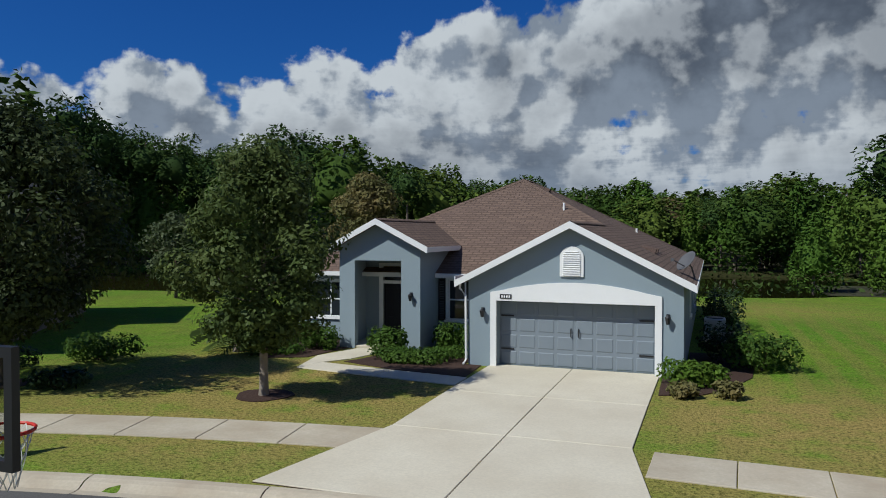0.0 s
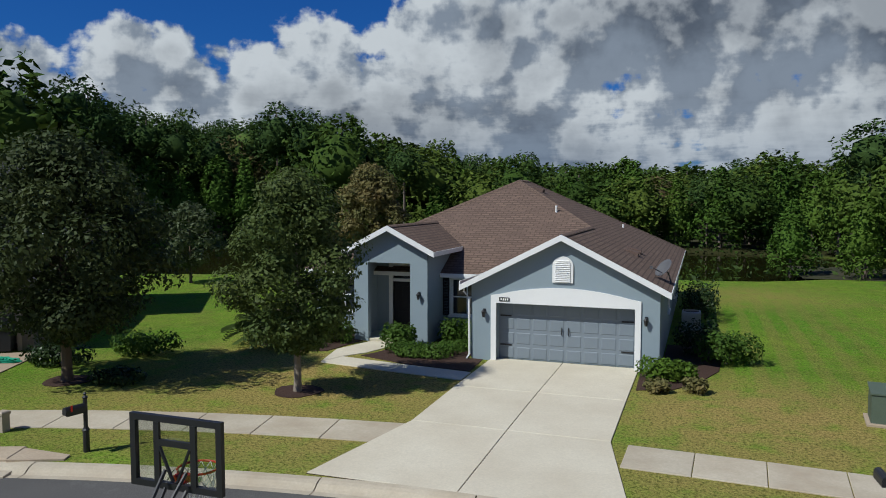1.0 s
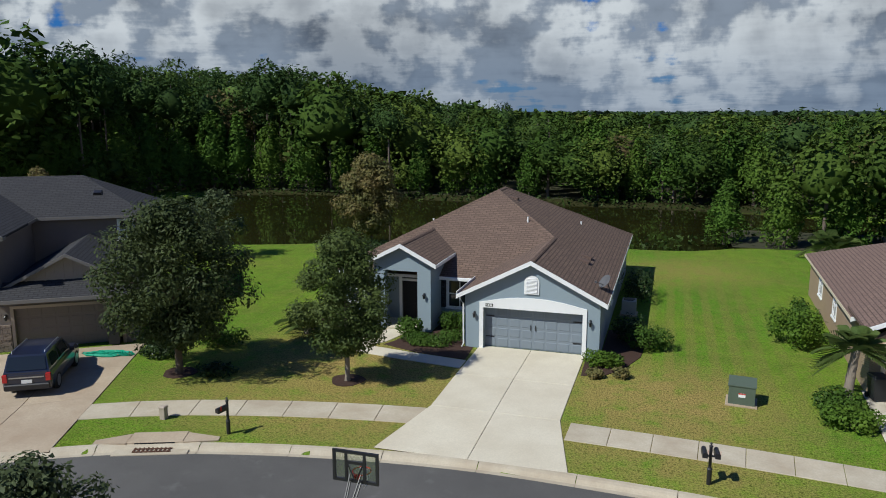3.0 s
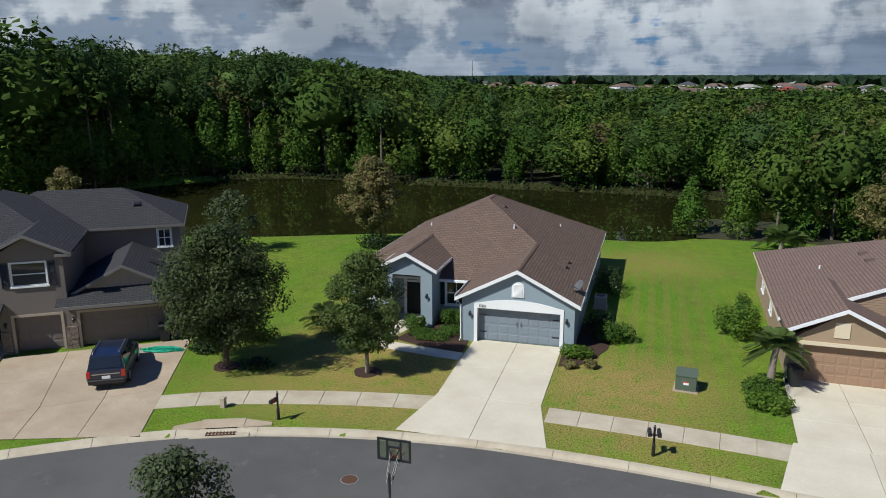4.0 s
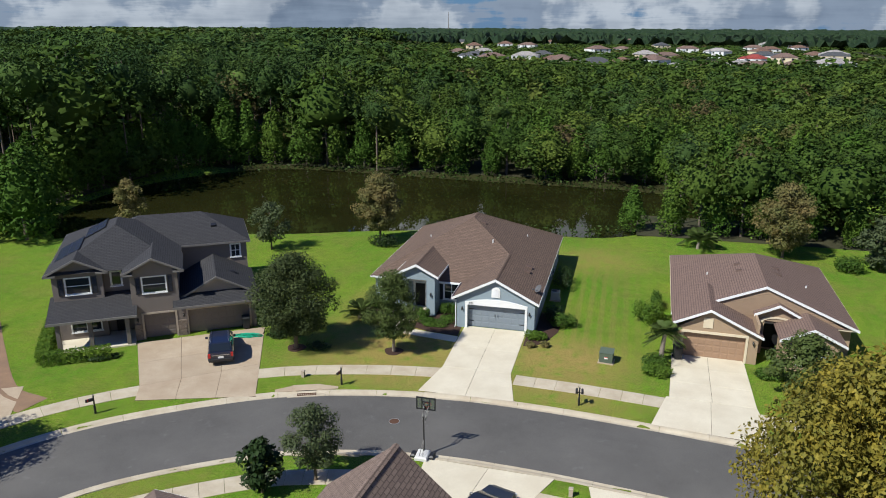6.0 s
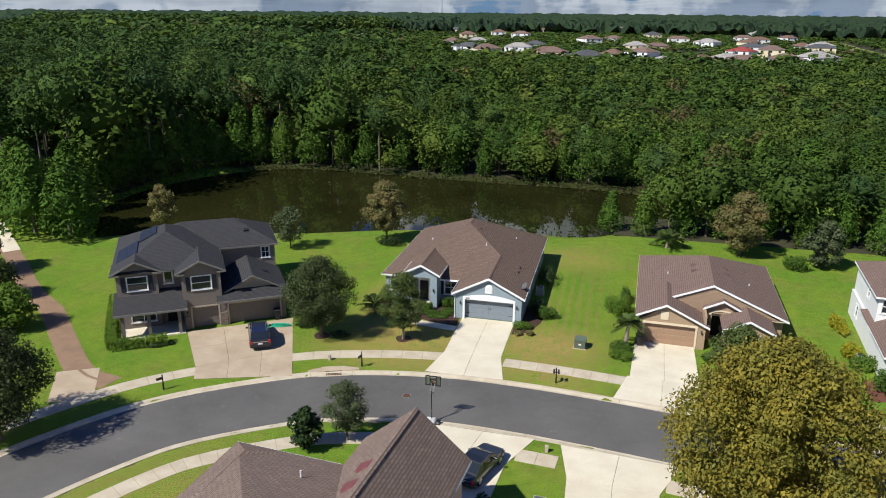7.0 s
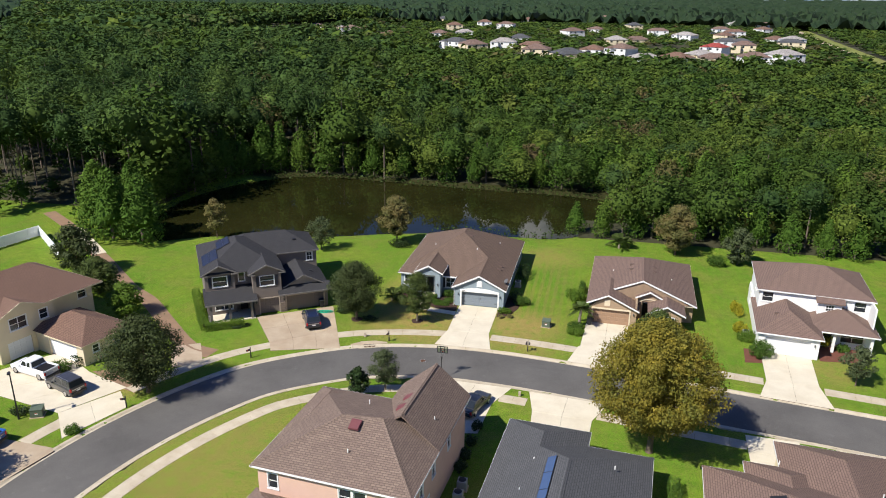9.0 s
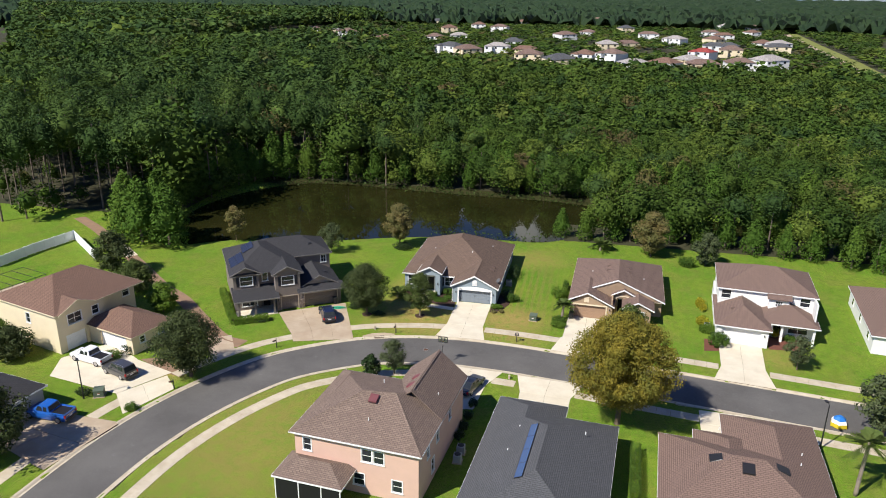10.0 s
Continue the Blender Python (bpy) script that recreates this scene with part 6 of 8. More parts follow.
def tree(name, at, h, rx, base, r, leafmat, label, seed, blobs=34, per=150, size=0.13, barkmat="bark", group="", turn=0.0, category="tree", **kw):
    rng = np.random.default_rng(seed)
    V, cents = crown(h, base, rx, rng, blobs, per, size, **kw)
    t = thing(name, pose(at[0], at[1], 0, 0, 0, turn), label, category, group)
    part("trunk", trunk_mesh(h, r, cents, rng), MAT[barkmat], t, smooth=True)
    me = quads_mesh("crown", V)
    part("crown", me, MAT[leafmat], t)
    return t


MAT["leaf_oak"] = leaf_mat("oak_leaves", (0.070, 0.105, 0.028), (0.11, 0.14, 0.04), 0.2)
MAT["leaf_oak_dark"] = leaf_mat("dark_oak_leaves", (0.050, 0.070, 0.025), (0.078, 0.098, 0.033), 0.15)
MAT["leaf_olive"] = leaf_mat("yellowing_leaves", (0.145, 0.150, 0.030), (0.34, 0.265, 0.04), 0.2)
MAT["leaf_bronze"] = leaf_mat("bronze_leaves", (0.14, 0.15, 0.05), (0.23, 0.17, 0.07), 0.2)
MAT["leaf_fresh"] = leaf_mat("fresh_green_leaves", (0.085, 0.16, 0.022), (0.15, 0.23, 0.03), 0.3)
MAT["leaf_shrub"] = leaf_mat("shrub_leaves", (0.055, 0.11, 0.018), (0.10, 0.17, 0.028), 0.25)
MAT["leaf_scrub"] = leaf_mat("shore_scrub_leaves", (0.03, 0.055, 0.012), (0.06, 0.095, 0.02), 0.1)
MAT["leaf_dark"] = leaf_mat("glossy_dark_leaves", (0.024, 0.045, 0.015), (0.04, 0.065, 0.02), 0.08, 0.35)
MAT["leaf_grey"] = leaf_mat("grey_green_leaves", (0.075, 0.10, 0.045), (0.11, 0.135, 0.06), 0.2)
MAT["leaf_yellow"] = leaf_mat("yellow_flowering_leaves", (0.22, 0.23, 0.02), (0.45, 0.38, 0.03), 0.3)
MAT["leaf_palm"] = leaf_mat("palm_fronds", (0.085, 0.13, 0.035), (0.14, 0.18, 0.05), 0.2)

tree("oak_tree", (-4.6, -6.15), 6.65, 2.35, 1.15, 0.12, "leaf_oak", "young oak with a dense egg-shaped crown on the front lawn", 11, 64, 330, 0.075, "pale_bark", widest=0.36, blob=0.30)
tree("oak_tree", (-12.3, -7.5), 7.9, 3.7, 1.3, 0.17, "leaf_oak_dark", "dark oak with a broad dense crown beside the driveway", 12, 90, 360, 0.088, widest=0.42, blob=0.27)
tree("yellowing_tree", (23.4, -28.6), 13.2, 6.6, 2.4, 0.3, "leaf_olive", "large tree with drooping yellow-olive foliage by the street", 13, 190, 430, 0.115, widest=0.45, blob=0.19, droop=1.2, lift=0.25, spread=0.6)
tree("oak_tree", (-27.7, -29.8), 8.6, 4.6, 1.4, 0.22, "leaf_oak_dark", "broad dark oak overhanging the street beside the footpath", 14, 90, 260, 0.12, widest=0.42, blob=0.27)
tree("small_tree", (-3.6, -23.6), 4.8, 1.9, 0.9, 0.09, "leaf_grey", "slim grey-green young tree on the verge", 15, 52, 170, 0.075, widest=0.45, blob=0.28)
tree("magnolia_tree", (-6.0, -25.4), 3.4, 1.25, 0.4, 0.07, "leaf_dark", "small dark glossy magnolia beside the sidewalk", 16, 30, 70, 0.16, widest=0.4, blob=0.36)
tree("bronze_tree", (-15.5, 22.6), 8.3, 3.0, 1.5, 0.14, "leaf_bronze", "bronze-leaved tree on the pond bank", 17, 66, 260, 0.13, widest=0.45, blob=0.27)
tree("bronze_tree", (29.8, 28.3), 8.4, 3.5, 1.0, 0.15, "leaf_bronze", "bronze-leaved tree behind the tan house", 18, 66, 260, 0.14, widest=0.42, blob=0.27)
tree("small_tree", (-46.2, 18.4), 6.9, 2.2, 1.2, 0.1, "leaf_bronze", "slender pale olive tree on the pond bank", 19, 36, 110, 0.14, blob=0.3)
tree("small_tree", (-26.6, 16.6), 5.6, 2.6, 1.0, 0.1, "leaf_grey", "thin grey-green tree behind the taupe house", 20, 34, 80, 0.15, blob=0.27)
tree("oak_tree", (-57.4, -2.2), 7.6, 3.5, 0.8, 0.18, "leaf_oak_dark", "dark rounded oak behind the cream house", 21, 50, 130, 0.19, blob=0.3)
tree("oak_tree", (-49.6, -8.0), 5.2, 3.0, 0.5, 0.14, "leaf_oak", "low rounded tree beside the footpath", 22, 44, 120, 0.18, blob=0.3)
tree("oak_tree", (-41.6, -13.5), 4.4, 2.6, 0.4, 0.12, "leaf_fresh", "low bright green tree beside the footpath", 23, 40, 120, 0.16, blob=0.3)
tree("oak_tree", (-38.2, -49.5), 8.4, 4.4, 1.2, 0.2, "leaf_oak_dark", "dark oak by the driveway of the charcoal-roofed house", 24, 60, 150, 0.18, blob=0.28)
tree("oak_tree", (51.5, -24.6), 7.4, 3.5, 1.2, 0.16, "leaf_grey", "grey-green oak at the street's far end", 25, 50, 130, 0.17, blob=0.28)
tree("crape_myrtle", (45.9, -10.8), 4.6, 1.9, 1.1, 0.08, "leaf_grey", "small grey-green tree staked in the lawn", 26, 36, 90, 0.12, blob=0.3)
tree("flowering_tree", (25.2, -6.2), 4.6, 2.7, 0.4, 0.1, "leaf_oak", "leafy green small tree in front of the tan house", 27, 46, 130, 0.14, blob=0.3)
tree("oak_tree", (-52.3, -30.8), 4.2, 3.1, 0.2, 0.14, "leaf_oak_dark", "large dark rounded bush tree beside the cream house", 28, 50, 120, 0.17, blob=0.3, lift=0.3)
tree("oak_tree", (-57.0, -28.5), 3.6, 2.8, 0.1, 0.12, "leaf_fresh", "pale green rounded bush tree beside the cream house", 29, 40, 110, 0.17, blob=0.3)
tree("oak_tree", (39.0, 26.0), 6.0, 2.6, 0.4, 0.12, "leaf_grey", "grey-green bushy tree behind the white house", 30, 40, 110, 0.17, blob=0.3)


def bush(name, at, rx, ry, h, leafmat, label, seed, n=900, size=0.07, turn=0.0, group="", category="shrub", clumps=9):
    """A shrub: clumps of leaves down to the ground, on a few stems."""
    rng = np.random.default_rng(seed)
    V = []
    for i in range(clumps):
        a = i * 2.4 + rng.uniform(-0.4, 0.4)
        k = 0.0 if i == 0 else rng.uniform(0.45, 0.72)
        c = (rx * k * math.cos(a), ry * k * math.sin(a), h * rng.uniform(0.42, 0.62))
        p, d = blob_points(c, (rx * 0.42, ry * 0.42, h * 0.45), n // clumps, rng, 0.6)
        p[:, 2] = np.abs(p[:, 2])
        V.append(leaves(p, d, size, rng, 0.6, 0.5))
    t = thing(name, pose(at[0], at[1], 0, 0, 0, turn), label, category, group)
    st = MB()
    for i in range(5):
        a = i * 1.26
        st.tube([(0.06 * math.cos(a), 0.06 * math.sin(a), -0.05), (rx * 0.45 * math.cos(a), ry * 0.45 * math.sin(a), h * 0.55)], [0.025, 0.01], 4, False)
    part("stems", st, MAT["bark"], t)
    part("foliage", quads_mesh("foliage", np.concatenate(V)), MAT[leafmat], t)
    return t


def hedge(name, pts, w, h, leafmat, label, seed, per=420, size=0.08):
    """A clipped hedge along a line."""
    rng = np.random.default_rng(seed)
    V = []
    for a, b in zip(pts[:-1], pts[1:]):
        L = math.hypot(b[0] - a[0], b[1] - a[1])
        n = int(per * L)
        t = rng.random(n)
        side = rng.integers(0, 3, n)
        o = np.where(side == 0, -w / 2, np.where(side == 1, w / 2, rng.uniform(-w / 2, w / 2, n))) + rng.normal(0, 0.06, n)
        z = np.where(side == 2, h, rng.uniform(0, h, n)) + rng.normal(0, 0.06, n)
        dx, dy = (b[0] - a[0]) / L, (b[1] - a[1]) / L
        p = np.stack([a[0] + dx * L * t - dy * o, a[1] + dy * L * t + dx * o, np.abs(z)], 1)
        out = np.stack([np.where(side == 2, 0, -dy * np.sign(o)), np.where(side == 2, 0, dx * np.sign(o)), np.where(side == 2, 1.0, 0)], 1)
        V.append(leaves(p, out, size, rng, 0.6, 0.3))
    th = thing(name, pose(0, 0, 0), label, "hedge")
    st = MB()
    for a, b in zip(pts[:-1], pts[1:]):
        for k in range(6):
            q = (a[0] + (b[0] - a[0]) * (k + 0.5) / 6, a[1] + (b[1] - a[1]) * (k + 0.5) / 6)
            st.tube([(*q, -0.05), (*q, h * 0.8)], [0.03, 0.015], 4, False)
    part("stems", st, MAT["bark"], th)
    part("foliage", quads_mesh("foliage", np.concatenate(V)), MAT[leafmat], th)


# planting round the grey-blue house
bush("shrub", (-4.3, 1.0), 0.75, 0.6, 1.0, "leaf_shrub", "rounded green shrub in front of the porch pillar", 40, 1500)
bush("shrub", (-2.3, 2.6), 0.95, 0.6, 1.05, "leaf_shrub", "loose green shrub under the front window", 41, 1500)
bush("shrub", (-7.2, 1.2), 0.95, 0.7, 1.05, "leaf_shrub", "rounded green shrub beside the porch", 42, 1500)
bush("shrub", (-9.0, 2.4), 0.9, 0.7, 0.9, "leaf_shrub", "low green shrub by the front wall", 43, 1000)
bush("ground_cover", (-2.9, -0.1), 1.75, 0.95, 0.45, "leaf_shrub", "low juniper ground cover in the mulch bed", 44, 2600, 0.06)
bush("ground_cover", (-1.9, 1.3), 0.9, 0.7, 0.4, "leaf_shrub", "low juniper ground cover in the mulch bed", 45, 1000, 0.06)
bush("ground_cover", (-8.2, -0.3), 1.4, 0.8, 0.4, "leaf_shrub", "low juniper ground cover beside the walk", 46, 1200, 0.06)
bush("shrub", (6.0, -1.0), 0.95, 0.6, 0.75, "leaf_fresh", "bright green shrub at the garage corner", 47, 1600)
bush("shrub", (7.9, 2.3), 1.15, 1.0, 1.25, "leaf_shrub", "round green shrub beside the east wall", 48, 1800)
bush("shrub", (6.9, 3.6), 0.9, 1.0, 1.3, "leaf_dark", "dark shrub against the east wall", 49, 1200)
bush("shrub", (6.9, 12.5), 1.1, 2.2, 1.9, "leaf_dark", "tall dark shrub against the east wall", 50, 1800)
bush("shrub", (5.8, -2.6), 0.45, 0.4, 0.45, "leaf_bronze", "small reddish shrub beside the driveway", 51, 500)
bush("shrub", (6.9, -2.3), 0.4, 0.4, 0.5, "leaf_bronze", "small reddish shrub beside the driveway", 52, 500)
bush("shrub", (-14.7, 21.4), 2.0, 1.3, 1.3, "leaf_dark", "dark low shrub under the bronze tree", 53, 1500, 0.1)
bush("shrub", (-10.6, -7.2), 1.0, 0.7, 0.5, "leaf_dark", "low shrub at the foot of the oak", 54, 700)
bush("shrub", (-14.6, -5.8), 1.6, 0.9, 0.8, "leaf_dark", "dark green shrub at the lawn's edge", 55, 1300)
bush("shrub", (-12.9, -3.4), 1.6, 0.8, 0.9, "leaf_shrub", "green shrub at the lawn's edge", 56, 1300)
# beside the tan house
bush("shrub", (15.0, 5.2), 1.4, 1.5, 1.9, "leaf_fresh", "large bright green shrub beside the tan house", 57, 2200, 0.09)
bush("shrub", (15.7, 8.8), 0.6, 1.6, 1.6, "leaf_shrub", "narrow green shrub against the tan house", 58, 1100, 0.09)
bush("shrub", (15.4, -5.2), 1.1, 0.9, 0.8, "leaf_fresh", "pale green shrub under the palm", 59, 1400, 0.08)
bush("shrub", (15.3, -3.4), 1.0, 1.0, 0.8, "leaf_shrub", "green shrub under the palm", 60, 1300, 0.08)
bush("shrub", (23.6, -3.6), 1.4, 0.8, 0.6, "leaf_shrub", "low green shrubs by the tan house's walk", 61, 1300, 0.08)
# white house
bush("shrub", (36.9, -5.9), 1.5, 1.4, 1.9, "leaf_shrub", "feathery green shrub by the white garage", 62, 1700, 0.11)
bush("shrub", (36.0, -1.9), 1.3, 1.1, 1.2, "leaf_fresh", "bright green shrub beside the white house", 63, 1300, 0.1)
bush("shrub", (35.6, 0.3), 1.0, 1.0, 1.3, "leaf_yellow", "yellow flowering shrub beside the white house", 64, 1300, 0.1)
bush("shrub", (36.2, 7.0), 0.9, 2.4, 1.0, "leaf_yellow", "yellow-green shrubs along the white house", 65, 1300, 0.1)
bush("shrub", (45.0, -1.2), 1.0, 1.0, 1.5, "leaf_yellow", "yellow-green shrub by the white porch", 66, 1200, 0.1)
bush("shrub", (46.8, -2.4), 0.9, 0.8, 0.8, "leaf_shrub", "low green shrub by the white porch", 67, 800, 0.1)
bush("shrub", (35.6, 24.5), 1.6, 1.4, 1.8, "leaf_shrub", "round shrub on the back lawn", 68, 1300, 0.12)
# taupe house, cream house
hedge("hedge", [(-36.6, -5.0), (-31.4, -12.6), (-29.4, -15.2), (-25.4, -12.6)], 0.9, 0.9, "leaf_fresh", "clipped bright green hedge round the taupe house", 69)
bush("shrub", (-25.9, -13.2), 1.6, 0.6, 0.4, "leaf_dark", "low dark shrub in front of the hedge", 70, 900, 0.08, 30)
hedge("hedge", [(-38.9, -27.0), (-36.0, -20.8)], 1.2, 1.1, "leaf_dark", "dark clipped hedge along the garage wing", 71)
bush("shrub", (-39.6, -28.2), 1.2, 1.1, 1.2, "leaf_shrub", "round clipped shrub at the garage wing", 72, 1200, 0.09)
bush("shrub", (-30.3, -38.2), 0.9, 0.7, 0.8, "leaf_shrub", "small shrub on the verge", 73, 600, 0.09)
bush("shrub", (-37.5, -36.6), 1.0, 0.8, 0.8, "leaf_dark", "small dark shrub on the lawn", 74, 600, 0.09)
# between the pink and the slate house
for k, (x, y) in enumerate(((7.2, -28.6), (7.1, -31.2), (7.0, -33.4), (6.9, -35.3))):
    bush("shrub", (x, y), 0.6, 0.8, 0.8, "leaf_dark", "dark shrub along the pink house's side wall", 75 + k, 600, 0.09)
hedge("hedge", [(25.2, -33.6), (24.9, -42.0)], 0.9, 1.2, "leaf_shrub", "narrow green hedge beside the brown-roofed house", 80)


def palm(at, trunk, r, seed, label, fronds=22, lean=0.15, fan=False):
    """A palm: ringed trunk and arching fronds of many leaflets."""
    rng = np.random.default_rng(seed)
    t = thing("palm_tree", pose(at[0], at[1], 0), label, "palm")
    pts, rad = [], []
    n = 10
    for k in range(n + 1):
        pts.append((lean * (k / n) ** 2, 0, trunk * k / n - 0.1))
        rad.append((0.17 + 0.02 * (k % 2)) * (1.15 - 0.3 * k / n))
    part("trunk", MB().tube(pts, rad, 10), MAT["pale_bark"], t, smooth=True)
    V = []
    top = np.array(pts[-1])
    for i in range(fronds):
        az = i * 2.39996 + rng.uniform(-0.2, 0.2)
        el = rng.uniform(-0.35, 1.2)
        d = np.array([math.cos(az) * math.cos(el), math.sin(az) * math.cos(el), math.sin(el)])
        side = np.cross(d, (0, 0, 1.0))
        side /= np.linalg.norm(side) + 1e-9
        L = r * rng.uniform(0.85, 1.1)
        m = 16
        for k in range(2, m):
            s = k / m
            p = top + d * L * s + np.array([0, 0, -0.55 * L * s * s])
            w = L * 0.33 * math.sin(math.pi * min(1, s * 0.95 + 0.05)) + 0.05
            if fan:
                w = L * 0.55 * s ** 1.5
            for sg in (-1, 1):
                q = p + side * sg * w + d * w * 0.55 + np.array([0, 0, -0.25 * w])
                a = np.array([0, 0, 0.022 * L]) + d * 0.05 * L
                V.append([p - a, (p + q) / 2 + a * 0.6, q, (p + q) / 2 - a * 0.6])
    part("fronds", quads_mesh("fronds", np.array(V)), MAT["leaf_palm"], t)


palm((15.8, -2.7), 2.5, 1.7, 31, "short sabal palm beside the tan garage", 26)
palm((-9.6, -0.3), 0.8, 2.0, 32, "low arching palm at the corner of the lawn", 26)
palm((20.9, 29.4), 1.3, 2.7, 33, "bushy palm on the pond bank", 24)
palm((45.6, -36.0), 6.0, 2.4, 34, "tall palm beside the brown-roofed house", 28)
palm((-28.3, -13.6), 0.3, 0.7, 35, "tiny palm in the flower bed", 12)


# ---- woods ----
def ico(level):
    """Points and triangles of a ball."""
    bm = bmesh.new()
    bmesh.ops.create_icosphere(bm, subdivisions=level, radius=1.0)
    v = np.array([q.co[:] for q in bm.verts])
    f = np.array([[q.index for q in p.verts] for p in bm.faces])
    bm.free()
    return v, f


BALL = {1: ico(1), 2: ico(2)}


def crown_shell(h, lo, rx, n, size, rng, profile, lumps=16, swell=0.42, aspect=0.5, lift=0.35, spread=0.95, level=2):
    """A crown as one uneven leafy mass: sprays on a lumpy shell from height lo to h, round a darker inside."""
    L = rng.normal(0, 1, (lumps, 3)) * np.array([1, 1, 0.8])
    L /= np.linalg.norm(L, axis=1)[:, None]
    amp = rng.uniform(0.5, 1.0, lumps)
    zc, zh = (h + lo) / 2, (h - lo) / 2

    def radius(d):
        near = np.exp((d @ L.T - 1) * 8.0) * amp
        return 1 - swell * 0.5 + swell * near.max(1)

    def spot(d, k):
        t = np.clip((d[:, 2] + 1) / 2, 0, 1)
        w = profile(t) / np.sqrt(np.maximum(1 - d[:, 2] ** 2, 0.06))
        q = radius(d) * k
        return np.stack([d[:, 0] * rx * w * q, d[:, 1] * rx * w * q, zc + d[:, 2] * zh * (0.78 + 0.22 * radius(d)) * k], 1)

    v, f = BALL[level]
    inside_ = (spot(v, 0.58), f)
    d = rng.normal(0, 1, (n, 3))
    d /= np.linalg.norm(d, axis=1)[:, None]
    p = spot(d, rng.uniform(0.80, 1.05, n))
    p[:, 2] = np.maximum(p[:, 2], 0.15)
    nd = d + 1.3 * (d - L[np.argmax((d @ L.T) * amp, axis=1)])
    nd /= np.linalg.norm(nd, axis=1)[:, None] + 1e-9
    q = leaves(p, nd, size, rng, aspect, lift, 0.0, spread)
    k = np.arange(n)[:, None] * 4
    return join([inside_, (q.reshape(-1, 3), np.concatenate([k + np.array([0, 1, 2]), k + np.array([0, 2, 3])]))])


def join(parts_):
    V, F, n = [], [], 0
    for v, f in parts_:
        V.append(v)
        F.append(f + n)
        n += len(v)
    return np.concatenate(V), np.concatenate(F)


def pine(rng, h, n, size, young=False, aspect=0.42):
    """Loblolly pine: a ragged crown high on the stem; a young one is a cone clothed to the ground."""
    if young:
        return crown_shell(h, 0.02 * h, h * rng.uniform(0.27, 0.34), n, size, rng, lambda t: np.maximum(1 - t, 0) ** 0.55 * np.minimum(1, 0.55 + t * 2.2), 26, 0.75, aspect, 0.45, 0.75)
    lo = h * rng.uniform(0.42, 0.56)
    return crown_shell(h, lo, h * rng.uniform(0.15, 0.20), n, size, rng, lambda t: np.sin(np.pi * np.clip(0.12 + 0.80 * t, 0, 1)) ** 0.7, 12, 0.95, aspect, 0.45, 0.75, level=2 if n > 300 else 1)


def broad(rng, h, n, size):
    """Broadleaf crown: an uneven leafy dome over a skirt."""
    return crown_shell(h, 0.22 * h, h * rng.uniform(0.30, 0.38), n, size, rng, lambda t: np.sin(np.pi * np.clip(0.22 + 0.74 * t, 0, 1)) ** 0.6, 14, 0.8, 0.6, 0.4, 0.7, level=2 if n > 300 else 1)


def woods_trunk(h, r, up_to):
    """A plain tapering stem."""
    k = 5
    a = np.arange(k) * 2 * math.pi / k
    lo = np.stack([r * np.cos(a), r * np.sin(a), np.zeros(k)], 1)
    hi = np.stack([0.4 * r * np.cos(a), 0.4 * r * np.sin(a), np.full(k, h * up_to)], 1)
    i = np.arange(k)
    j = (i + 1) % k
    return np.concatenate([lo, hi]), np.concatenate([np.stack([i, j, j + k], 1), np.stack([i, j + k, i + k], 1)])


def place(t, at, s, turn):
    V, F = t
    c, q = math.cos(turn), math.sin(turn)
    W = V * np.asarray(s)
    return np.stack([W[:, 0] * c - W[:, 1] * q + at[0], W[:, 0] * q + W[:, 1] * c + at[1], W[:, 2]], -1), F


def tri_mesh(name, parts_, tints=None):
    V, F = join(parts_)
    me = bpy.data.meshes.new(name)
    me.vertices.add(len(V))
    me.vertices.foreach_set("co", V.reshape(-1).astype(np.float32))
    me.loops.add(3 * len(F))
    me.loops.foreach_set("vertex_index", F.reshape(-1).astype(np.int32))
    me.polygons.add(len(F))
    me.polygons.foreach_set("loop_start", np.arange(0, 3 * len(F), 3, dtype=np.int32))
    me.polygons.foreach_set("loop_total", np.full(len(F), 3, np.int32))
    if tints is not None:
        at = me.attributes.new("tint", "FLOAT", "POINT")
        at.data.foreach_set("value", np.repeat(np.asarray(tints, np.float32), [len(p[0]) for p in parts_]))
    me.update(calc_edges=True)
    me.shade_smooth()
    return me


MAT["woods_pine"] = woods_mat("pine_needles", ((0.030, 0.062, 0.020), (0.054, 0.100, 0.026), (0.090, 0.142, 0.032), (0.095, 0.100, 0.040)))
MAT["woods_mixed"] = woods_mat("mixed_foliage", ((0.026, 0.056, 0.012), (0.056, 0.104, 0.018), (0.118, 0.162, 0.028), (0.120, 0.090, 0.042)))
MAT["woods_edge"] = woods_mat("young_pine_needles", ((0.050, 0.108, 0.018), (0.076, 0.146, 0.022), (0.105, 0.170, 0.026), (0.095, 0.122, 0.03)))
# pine colours lowered: shade between distant crowns is painted into the base colour
MAT["woods_far_shaded"] = woods_mat("distant_pine_crowns", ((0.022, 0.042, 0.020), (0.034, 0.058, 0.026), (0.046, 0.072, 0.028), (0.05, 0.06, 0.03)))
MAT["woods_bark"] = mat("pine_bark", (0.17, 0.135, 0.11), 0.95, stain=1.5, grain=12, amount=0.7, bump=0.4)


def tree_height(x, y, rng):
    """Tall pines to the west, lower mixed wood to the east."""
    q = x + 0.30 * (y - 65)
    base = float(np.interp(q, (-72, -47, -29, -4, 60), (20.4, 18.0, 14.8, 11.7, 10.2)))
    k = float(np.interp(q, (-60, 0), (0, 1)))
    return base * rng.uniform(0.78, 1.10), k


